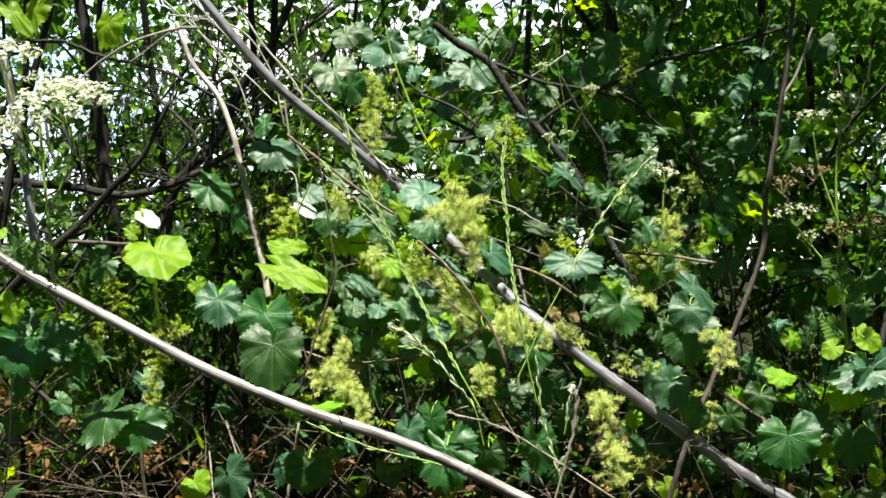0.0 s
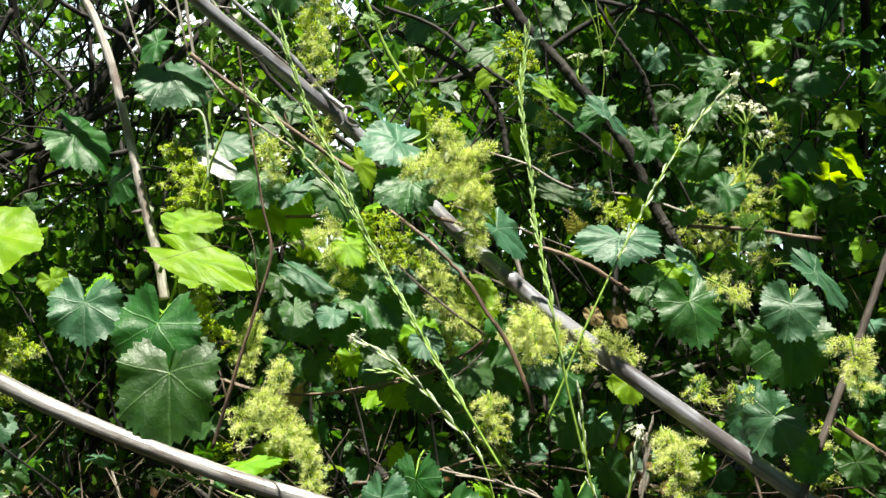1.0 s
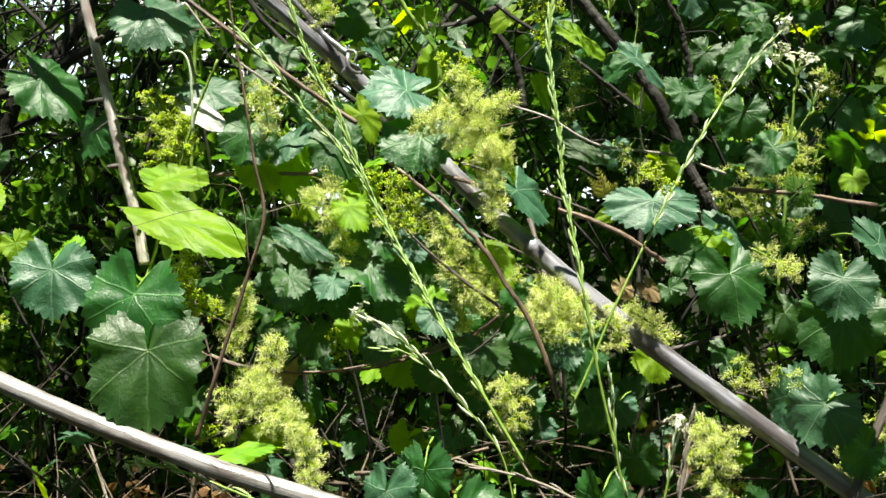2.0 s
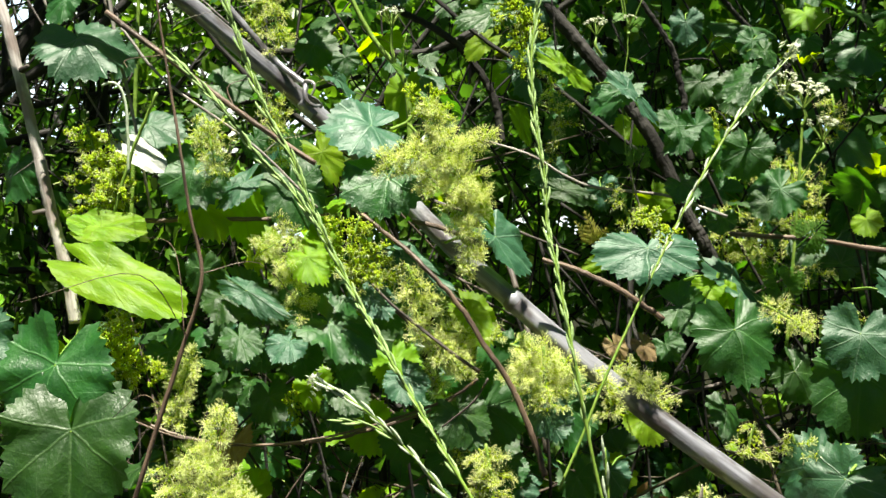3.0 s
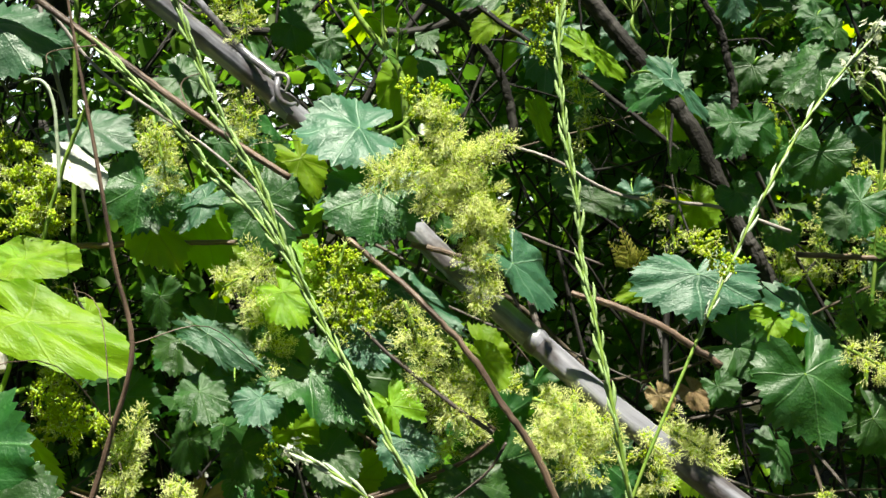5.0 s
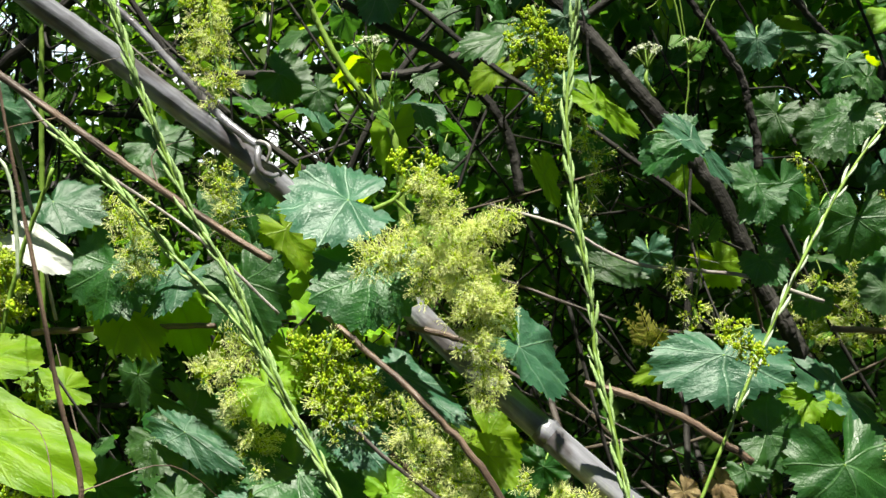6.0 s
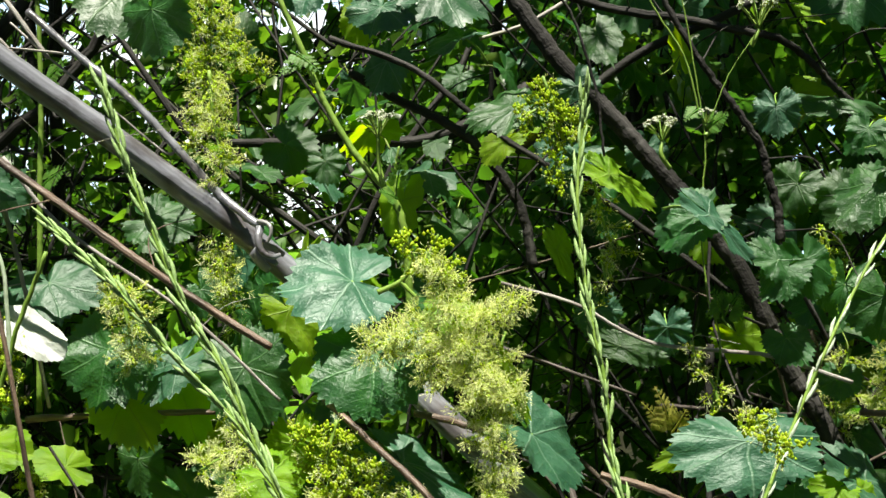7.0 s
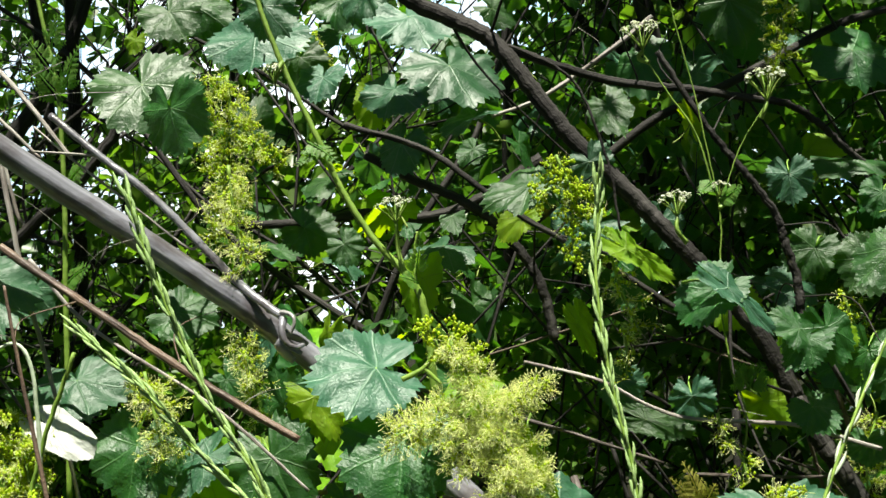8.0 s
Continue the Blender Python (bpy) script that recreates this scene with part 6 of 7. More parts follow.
feather(plant_side, (-0.179, 0.050, 1.444), (-0.161, 0.042, 1.453), 0.0192, MAT_FERN, 260)
feather(plant_side, (-0.184, 0.050, 1.583), (-0.173, 0.042, 1.603), 0.0192, MAT_FERN, 261)
feather(plant_left, (-0.437, -0.150, 1.282), (-0.473, -0.158, 1.309), 0.0461, MAT_FERN, 262)
feather(plant_left, (-0.450, -0.140, 1.346), (-0.396, -0.148, 1.332), 0.0398, MAT_FERN, 263)
feather(plant_left, (-0.450, -0.150, 1.402), (-0.492, -0.158, 1.430), 0.0461, MAT_FERN, 264)
feather(plant_left, (-0.448, -0.150, 1.388), (-0.393, -0.158, 1.423), 0.0395, MAT_FERN, 265)
feather(plant_edge, (0.540, -0.020, 1.216), (0.508, -0.028, 1.243), 0.0436, MAT_FERN, 266)
feather(plant_edge, (0.537, -0.020, 1.271), (0.560, -0.028, 1.286), 0.0436, MAT_FERN, 267)
feather(plant_edge, (0.534, -0.020, 1.320), (0.514, -0.028, 1.285), 0.0364, MAT_FERN, 268)
feather(plant_far, (0.315, 0.020, 1.266), (0.296, 0.012, 1.296), 0.0361, MAT_FERN, 269)
feather(plant_far, (0.317, 0.020, 1.306), (0.335, 0.012, 1.326), 0.0310, MAT_FERN, 270)
leaf(vine_mid, (0.184, -0.020, 1.237), (0.191, -0.020, 1.225), 1.00, "dry", (-0.29, -0.80, 0.56), 1)
leaf(vine_mid, (0.206, 0.000, 1.236), (0.216, 0.000, 1.224), 0.90, "dry", (-0.31, -0.80, 0.70), 2)
leaf(vine_low, (-0.100, 0.050, 1.148), (-0.115, 0.050, 1.116), 0.80, "dry", (0.15, -0.80, 0.47), 3)
leaf(vine_left, (-0.619, 0.100, 1.662), (-0.646, 0.100, 1.619), 1.00, "young", (0.100, -0.600, 0.650), 4)
leaf(vine_left, (-0.499, 0.100, 1.643), (-0.516, 0.100, 1.601), 1.00, "young", (0.100, -0.600, 0.650), 5)
leaf(vine_left, (-0.569, 0.100, 1.542), (-0.587, 0.100, 1.516), 1.20, "young", (0.100, -0.600, 0.650), 0)
leaf(vine_left, (-0.625, 0.050, 1.650), (-0.588, 0.050, 1.608), 0.50, "young", (0.100, -0.600, 0.650), 1)
leaf(vine_top, (-0.066, 0.100, 1.614), (-0.051, 0.100, 1.593), 1.30, "pale", (-0.30, -0.80, 0.42), 2)
leaf(vine_top, (-0.149, 0.160, 1.634), (-0.134, 0.150, 1.611), 1.50, "mature", (0.10, -0.80, 0.50), 3)
leaf(vine_top, (-0.008, 0.140, 1.630), (-0.022, 0.140, 1.609), 1.30, "pale", (-0.30, -0.80, 0.35), 4)
leaf(vine_top, (0.012, 0.140, 1.527), (0.001, 0.140, 1.505), 1.30, "pale", (-0.29, -0.80, 0.20), 2)
leaf(vine_top, (0.131, 0.100, 1.501), (0.139, 0.100, 1.481), 1.30, "pale", (-0.31, -0.80, 0.67), 4)
leaf(vine_top, (0.155, 0.120, 1.432), (0.142, 0.120, 1.411), 1.30, "mature", (-0.29, -0.80, 0.62), 5)
leaf(vine_top, (0.177, 0.140, 1.466), (0.174, 0.140, 1.445), 1.30, "pale", (0.15, -0.80, 0.32), 0)
leaf(vine_top, (0.218, 0.160, 1.411), (0.233, 0.160, 1.390), 1.30, "young", (-0.31, -0.80, 0.21), 1)
leaf(vine_top, (0.249, 0.100, 1.486), (0.250, 0.100, 1.466), 1.30, "pale", (-0.29, -0.80, 0.45), 2)
leaf(vine_top, (0.265, 0.120, 1.441), (0.252, 0.120, 1.420), 1.30, "mature", (0.15, -0.80, 0.69), 3)
leaf(vine_top, (0.188, 0.140, 1.353), (0.192, 0.140, 1.332), 1.30, "pale", (-0.32, -0.80, 0.58), 4)
leaf(vine_top, (0.236, 0.160, 1.346), (0.250, 0.160, 1.326), 1.30, "young", (-0.28, -0.80, 0.28), 5)
leaf(vine_top, (0.142, 0.100, 1.367), (0.136, 0.100, 1.346), 1.30, "pale", (0.15, -0.80, 0.23), 0)
leaf(vine_low, (-0.153, 0.060, 1.217), (-0.136, 0.060, 1.193), 1.30, "mature", (-0.32, -0.80, 0.51), 1)
leaf(vine_low, (-0.116, 0.080, 1.185), (-0.127, 0.080, 1.160), 1.30, "mature", (-0.28, -0.80, 0.70), 2)
leaf(vine_low, (-0.089, 0.100, 1.217), (-0.090, 0.100, 1.192), 1.30, "pale", (0.15, -0.80, 0.53), 3)
leaf(vine_low, (-0.051, 0.120, 1.184), (-0.037, 0.120, 1.160), 1.30, "young", (-0.33, -0.80, 0.24), 4)
leaf(vine_low, (-0.056, 0.060, 1.251), (-0.071, 0.060, 1.227), 1.30, "mature", (-0.27, -0.80, 0.26), 5)
leaf(vine_low, (0.006, 0.080, 1.158), (0.015, 0.080, 1.134), 1.30, "mature", (0.15, -0.80, 0.56), 0)
leaf(vine_low, (0.059, 0.100, 1.174), (0.065, 0.100, 1.150), 1.30, "pale", (-0.33, -0.80, 0.70), 1)
leaf(vine_low, (0.090, 0.120, 1.141), (0.075, 0.120, 1.116), 1.30, "young", (-0.27, -0.80, 0.47), 2)
leaf(vine_low, (0.166, 0.060, 1.128), (0.181, 0.060, 1.105), 1.30, "mature", (0.15, -0.80, 0.22), 3)
leaf(vine_low, (0.116, 0.080, 1.225), (0.112, 0.080, 1.201), 1.30, "mature", (-0.33, -0.80, 0.30), 4)
leaf(vine_low, (0.195, 0.100, 1.124), (0.187, 0.100, 1.100), 1.30, "pale", (-0.26, -0.80, 0.60), 5)
leaf(vine_low, (0.225, 0.120, 1.163), (0.241, 0.120, 1.140), 1.30, "young", (0.15, -0.80, 0.68), 0)
leaf(vine_low, (-0.089, 0.060, 1.266), (-0.101, 0.060, 1.242), 1.30, "mature", (-0.34, -0.80, 0.42), 1)
leaf(vine_low, (-0.135, 0.080, 1.281), (-0.134, 0.080, 1.256), 1.30, "mature", (-0.26, -0.80, 0.20), 2)
leaf(vine_right, (0.510, 0.020, 1.241), (0.521, 0.020, 1.224), 1.30, "mature", (0.15, -0.80, 0.35), 3)
leaf(vine_right, (0.541, 0.040, 1.270), (0.534, 0.040, 1.252), 1.30, "young", (-0.34, -0.80, 0.64), 4)
leaf(vine_right, (0.580, 0.060, 1.256), (0.579, 0.060, 1.238), 1.30, "mature", (-0.25, -0.80, 0.66), 5)
leaf(vine_right, (0.492, 0.080, 1.207), (0.502, 0.080, 1.189), 1.30, "young", (0.15, -0.80, 0.37), 0)
leaf(vine_right, (0.435, 0.020, 1.180), (0.425, 0.020, 1.163), 1.30, "mature", (-0.34, -0.80, 0.20), 1)
leaf(vine_right, (0.417, 0.040, 1.134), (0.423, 0.040, 1.116), 1.30, "young", (-0.25, -0.80, 0.40), 2)
leaf(vine_right, (0.505, 0.060, 1.135), (0.509, 0.060, 1.118), 1.30, "mature", (0.14, -0.80, 0.67), 3)
leaf(vine_right, (0.538, 0.080, 1.067), (0.528, 0.080, 1.049), 1.30, "young", (-0.35, -0.80, 0.62), 4)
leaf(vine_right, (0.581, 0.020, 1.101), (0.591, 0.020, 1.085), 1.30, "mature", (-0.24, -0.80, 0.32), 5)
leaf(vine_right, (0.594, 0.040, 1.041), (0.591, 0.040, 1.024), 1.30, "young", (0.14, -0.80, 0.21), 0)
leaf(vine_right, (0.385, 0.060, 1.040), (0.379, 0.060, 1.022), 1.30, "mature", (-0.35, -0.80, 0.45), 1)
leaf(vine_right, (0.335, 0.080, 1.003), (0.348, 0.080, 0.986), 1.30, "young", (-0.24, -0.80, 0.69), 2)
leaf(vine_right, (0.431, 0.020, 1.065), (0.422, 0.020, 1.047), 1.30, "mature", (0.14, -0.80, 0.58), 3)
leaf(vine_right, (0.288, 0.040, 1.098), (0.289, 0.040, 1.080), 1.30, "young", (-0.36, -0.80, 0.28), 4)
leaf(vine_low, (-0.048, 0.030, 1.276), (-0.030, 0.020, 1.253), 1.30, "mature", (-0.23, -0.80, 0.23), 5)
leaf(vine_low, (-0.007, 0.042, 1.229), (-0.016, 0.032, 1.206), 1.30, "pale", (0.14, -0.80, 0.51), 0)
leaf(vine_low, (-0.058, 0.054, 1.228), (-0.057, 0.044, 1.204), 1.30, "mature", (-0.36, -0.80, 0.70), 1)
leaf(vine_low, (0.023, 0.066, 1.212), (0.037, 0.056, 1.189), 1.30, "young", (-0.23, -0.80, 0.53), 2)
leaf(vine_low, (0.038, 0.030, 1.163), (0.024, 0.020, 1.140), 1.30, "mature", (0.14, -0.80, 0.24), 3)
leaf(vine_low, (-0.017, 0.042, 1.181), (-0.008, 0.032, 1.159), 1.30, "pale", (-0.36, -0.80, 0.26), 4)
leaf(vine_low, (-0.073, 0.054, 1.184), (-0.066, 0.044, 1.161), 1.30, "mature", (-0.22, -0.80, 0.56), 5)
leaf(vine_low, (0.077, 0.066, 1.186), (0.063, 0.056, 1.163), 1.30, "young", (0.14, -0.80, 0.70), 0)
leaf(vine_low, (0.069, 0.030, 1.148), (0.084, 0.020, 1.126), 1.30, "mature", (-0.37, -0.80, 0.47), 1)
leaf(vine_low, (-0.093, 0.042, 1.228), (-0.095, 0.032, 1.204), 1.30, "pale", (-0.22, -0.80, 0.22), 2)
leaf(vine_low, (0.111, 0.054, 1.135), (0.103, 0.044, 1.112), 1.30, "mature", (0.14, -0.80, 0.30), 3)
leaf(vine_low, (0.002, 0.066, 1.163), (0.019, 0.056, 1.140), 1.30, "young", (-0.37, -0.80, 0.60), 4)
leaf(vine_right, (0.238, 0.040, 1.353), (0.247, 0.030, 1.340), 1.30, "mature", (-0.21, -0.80, 0.68), 5)
leaf(vine_right, (0.281, 0.055, 1.370), (0.274, 0.045, 1.357), 1.30, "young", (0.14, -0.80, 0.42), 0)
leaf(vine_right, (0.274, 0.070, 1.329), (0.271, 0.060, 1.315), 1.30, "mature", (-0.37, -0.80, 0.20), 1)
leaf(vine_right, (0.318, 0.085, 1.346), (0.324, 0.075, 1.332), 1.30, "mature", (-0.21, -0.80, 0.35), 2)
leaf(vine_right, (0.331, 0.040, 1.307), (0.320, 0.030, 1.294), 1.30, "mature", (0.13, -0.80, 0.64), 3)
leaf(vine_right, (0.379, 0.055, 1.329), (0.382, 0.045, 1.316), 1.30, "young", (-0.38, -0.80, 0.66), 4)
leaf(vine_right, (0.404, 0.070, 1.356), (0.404, 0.060, 1.343), 1.30, "mature", (-0.20, -0.80, 0.37), 5)
leaf(vine_right, (0.260, 0.085, 1.275), (0.250, 0.075, 1.262), 1.30, "mature", (0.13, -0.80, 0.20), 0)
leaf(vine_right, (0.229, 0.040, 1.233), (0.237, 0.030, 1.221), 1.30, "mature", (-0.38, -0.80, 0.40), 1)
cluster(vine_right, [((0.362, 0.090, 1.428), (0.366, 0.085, 1.393), 0.0089, 0.0073)], 0.60, 344, 0.7)
cluster(vine_right, [((0.338, 0.090, 1.373), (0.342, 0.085, 1.339), 0.0089, 0.0073)], 0.60, 345, 0.7)
cluster(vine_right, [((0.381, 0.090, 1.264), (0.385, 0.085, 1.231), 0.0089, 0.0073)], 0.60, 346, 0.7)
cluster(vine_mid, [((0.008, -0.045, 1.323), (0.002, -0.050, 1.297), 0.0102, 0.0117), ((0.014, -0.045, 1.305), (0.024, -0.050, 1.276), 0.0132, 0.0088), ((-0.004, -0.045, 1.311), (-0.012, -0.050, 1.317), 0.0088, 0.0059), ((0.005, -0.045, 1.290), (0.005, -0.050, 1.273), 0.0088, 0.0059)], 0.10, 347, 1.3)
cluster(vine_mid, [((0.041, -0.050, 1.291), (0.048, -0.055, 1.271), 0.0058, 0.0087), ((0.047, -0.050, 1.273), (0.055, -0.055, 1.242), 0.0101, 0.0073)], 0.80, 348, 1.3)
cluster(vine_mid, [((0.059, -0.050, 1.247), (0.071, -0.055, 1.225), 0.0087, 0.0073), ((0.068, -0.050, 1.235), (0.082, -0.055, 1.216), 0.0073, 0.0058)], 0.70, 349, 1.3)
cluster(vine_mid, [((0.111, -0.050, 1.239), (0.140, -0.055, 1.231), 0.0087, 0.0087), ((0.126, -0.050, 1.230), (0.114, -0.055, 1.211), 0.0101, 0.0087), ((0.143, -0.050, 1.233), (0.157, -0.055, 1.214), 0.0087, 0.0058)], 0.80, 350, 1.3)
cluster(vine_mid, [((0.189, -0.040, 1.220), (0.208, -0.045, 1.209), 0.0059, 0.0074)], 0.80, 351, 1.3)
cluster(vine_mid, [((-0.177, 0.010, 1.254), (-0.172, 0.005, 1.202), 0.0089, 0.0118)], 0.10, 352, 1.3)
cluster(vine_mid, [((-0.110, -0.060, 1.206), (-0.098, -0.065, 1.231), 0.0071, 0.0043)], 0.80, 353, 1.3)
cluster(vine_mid, [((-0.150, 0.000, 1.220), (-0.141, -0.005, 1.202), 0.0087, 0.0058)], 0.10, 354, 1.3)
cluster(vine_mid, [((-0.164, -0.040, 1.368), (-0.156, -0.045, 1.333), 0.0127, 0.0142)], 0.10, 355, 1.4)
cluster(vine_mid, [((-0.062, 0.000, 1.412), (-0.056, -0.005, 1.380), 0.0063, 0.0079)], 0.40, 356, 1.3)
stick("dry_twig", (-0.183, 0.030, 1.515), [(-0.348, 0.030, 1.670), (-0.271, 0.030, 1.593), (-0.219, 0.030, 1.551), (-0.183, 0.030, 1.515)], 0.0015, 0.0010, MAT_GREYTWIG, "thin bleached dead twig beside the reed pole", "dry twig", 0, 0.00012, seed=357, shoots=2)
stick("dry_twig", (-0.208, 0.030, 1.509), [(-0.395, 0.030, 1.671), (-0.312, 0.030, 1.601), (-0.249, 0.030, 1.547), (-0.208, 0.030, 1.509)], 0.0015, 0.0010, MAT_GREYTWIG, "thin bleached dead twig beside the reed pole", "dry twig", 0, 0.00012, seed=358, shoots=2)
stick("dry_twig", (-0.165, 0.030, 1.514), [(-0.268, 0.030, 1.648), (-0.234, 0.030, 1.598), (-0.197, 0.030, 1.557), (-0.165, 0.030, 1.514)], 0.0018, 0.0013, MAT_GREYTWIG, "thin bleached dead twig beside the reed pole", "dry twig", 0, 0.00015, seed=359, shoots=2)
stick("dry_twig", (-0.196, 0.030, 1.477), [(-0.373, 0.030, 1.638), (-0.271, 0.030, 1.618), (-0.219, 0.030, 1.557), (-0.196, 0.030, 1.477)], 0.0015, 0.0010, MAT_GREYTWIG, "thin bleached dead twig beside the reed pole", "dry twig", 0, 0.00012, seed=360, shoots=2)
stick("dry_twig", (-0.242, 0.030, 1.477), [(-0.334, 0.030, 1.646), (-0.331, 0.030, 1.621), (-0.270, 0.030, 1.549), (-0.242, 0.030, 1.477)], 0.0015, 0.0010, MAT_GREYTWIG, "thin bleached dead twig beside the reed pole", "dry twig", 0, 0.00012, seed=361, shoots=2)
stick("dry_twig", (-0.144, -0.020, 1.326), [(-0.185, -0.020, 1.530), (-0.171, -0.020, 1.447), (-0.158, -0.020, 1.394), (-0.144, -0.020, 1.326)], 0.0015, 0.0010, MAT_GREYTWIG, "thin bleached dead twig beside the reed pole", "dry twig", 0, 0.00012, seed=362, shoots=2)
stick("dry_twig", (-0.251, -0.020, 1.629), [(-0.403, -0.020, 1.561), (-0.323, -0.020, 1.615), (-0.251, -0.020, 1.629)], 0.0011, 0.0008, MAT_GREYTWIG, "thin bleached dead twig beside the reed pole", "dry twig", 0, 9e-05, seed=363, shoots=2)
stick("dry_twig", (-0.025, -0.020, 1.329), [(-0.167, -0.020, 1.454), (-0.135, -0.020, 1.417), (-0.072, -0.020, 1.373), (-0.025, -0.020, 1.329)], 0.0011, 0.0008, MAT_GREYTWIG, "thin bleached dead twig beside the reed pole", "dry twig", 0, 9e-05, seed=364, shoots=2)
cluster(vine_right, [((0.327, 0.070, 1.372), (0.334, 0.065, 1.325), 0.0144, 0.0101)], 0.40, 399, 1.1)
cluster(vine_right, [((0.382, -0.090, 1.229), (0.388, -0.095, 1.182), 0.0173, 0.0121)], 0.70, 401, 1.1)
cluster(vine_right, [((0.244, -0.070, 1.146), (0.251, -0.075, 1.113), 0.0210, 0.0147)], 0.60, 402, 1.1)
cluster(vine_right, [((0.263, -0.070, 1.092), (0.269, -0.075, 1.031), 0.0210, 0.0147)], 0.60, 403, 1.1)
cluster(vine_mid, [((0.133, -0.060, 1.239), (0.140, -0.065, 1.198), 0.0176, 0.0123)], 0.70, 405, 1.1)
cluster(vine_mid, [((0.173, -0.060, 1.223), (0.179, -0.065, 1.196), 0.0141, 0.0099)], 0.60, 406, 1.1)
cluster(vine_mid, [((0.096, -0.060, 1.174), (0.103, -0.065, 1.133), 0.0141, 0.0099)], 0.50, 407, 1.1)
cluster(vine_mid, [((-0.065, 0.000, 1.499), (-0.056, -0.005, 1.445), 0.0125, 0.0088)], 0.40, 410, 1.1)
leaf(vine_mid, (-0.028, -0.040, 1.295), (-0.011, -0.052, 1.277), 1.00, "young", (-0.144, -0.550, 0.750), 4)
leaf(vine_mid, (-0.070, -0.040, 1.271), (-0.037, -0.052, 1.254), 0.50, "pale", (-0.249, -0.550, 0.750), 5)
leaf(vine_mid, (0.015, -0.040, 1.269), (0.034, -0.052, 1.255), 1.00, "pale", (-0.255, -0.550, 0.750), 0)
leaf(vine_mid, (-0.038, -0.050, 1.237), (-0.049, -0.062, 1.224), 1.30, "pale", (0.023, -0.550, 0.750), 1)
leaf(vine_mid, (-0.072, -0.050, 1.240), (-0.062, -0.062, 1.224), 1.20, "mature", (-0.074, -0.550, 0.750), 2)
leaf(vine_mid, (0.084, -0.030, 1.257), (0.100, -0.042, 1.242), 0.80, "young", (-0.286, -0.550, 0.750), 3)
leaf(vine_mid, (0.041, -0.050, 1.215), (0.054, -0.062, 1.199), 1.20, "pale", (-0.100, -0.550, 0.750), 4)
leaf(vine_mid, (0.078, -0.045, 1.191), (0.092, -0.057, 1.169), 1.30, "mature", (-0.109, -0.550, 0.750), 5)
leaf(vine_mid, (0.135, -0.050, 1.196), (0.148, -0.062, 1.175), 1.10, "pale", (-0.178, -0.550, 0.750), 0)
leaf(vine_mid, (-0.013, -0.035, 1.250), (0.023, -0.047, 1.224), 1.00, "mature", (0.043, -0.550, 0.750), 1)
leaf(vine_mid, (-0.089, -0.030, 1.266), (-0.073, -0.042, 1.250), 1.20, "mature", (-0.292, -0.550, 0.750), 2)
leaf(vine_mid, (-0.002, -0.040, 1.205), (0.017, -0.052, 1.191), 1.10, "mature", (-0.216, -0.550, 0.750), 3)
leaf(vine_mid, (-0.111, -0.005, 1.330), (-0.089, -0.017, 1.304), 1.00, "young", (0.070, -0.550, 0.750), 4)

rnd = random.Random(5)
for i in range(13):
    x = -1.9 + i * 0.32
    few = x < 0.1
    shrub(x + rnd.uniform(-0.1, 0.1), 0.7 + rnd.uniform(-0.1, 0.15), 1.45 + rnd.uniform(-0.1, 0.2), 40 + i, 8500, 0.022, MAT_HEDGE if i % 3 else MAT_HEDGE_LIGHT, "dense thicket shrub with tangled dark stems and small green leaves", 0.09, 6 if few else 4, 0.42, 0.0045 if few else 0.0055, (0.04 if x < -0.4 else 0.07) if x < 0.25 else 1.0, (1 if x > -0.6 else 2) if few else 4 if x < 0.45 else 3, rise=1.1 if few else 2.2, over=0.56 if few else 0.76, blade=far_leaf, gap=1.3 if x < -0.4 else 1.42 if x < -0.2 else 1.63)
for i in range(11):
    x = -3.4 + i * 0.65
    left = x < 0.1
    shrub(x, 1.6 + rnd.uniform(-0.2, 0.3), 2.4, 60 + i, 7000 if left else 8500, 0.036, MAT_HEDGE, "tall dark thicket shrub behind the vines", 0.14, 3 if left else 4, 1.0, 0.006, (0.07 if x < -0.9 else 0.1) if x < 0.4 else 1.0, 0, far_leaf, rise=1.2 if left else 2.2, gap=1.3 if x < -0.9 else 1.8)

for i in range(5):
    shrub(0.6 + i * 0.8, 2.9 + rnd.uniform(-0.2, 0.2), 2.2, 100 + i, 7000, 0.05, MAT_HEDGE, "tall dark thicket shrub further back", 0.16, 3, 2.2, 0.006, blade=far_leaf, forks=3)

# shrubs added unseen behind the viewer, to block light from the low sky
for i in range(9):
    shrub(-4.4 + i * 1.1, -4.2 + rnd.uniform(-0.3, 0.3), 2.6, 80 + i, 3000, 0.11, MAT_HEDGE, "unseen leafy shrub behind the viewer, added to cut sky light", 0.25, 3, -9.0, blade=far_leaf, forks=3)

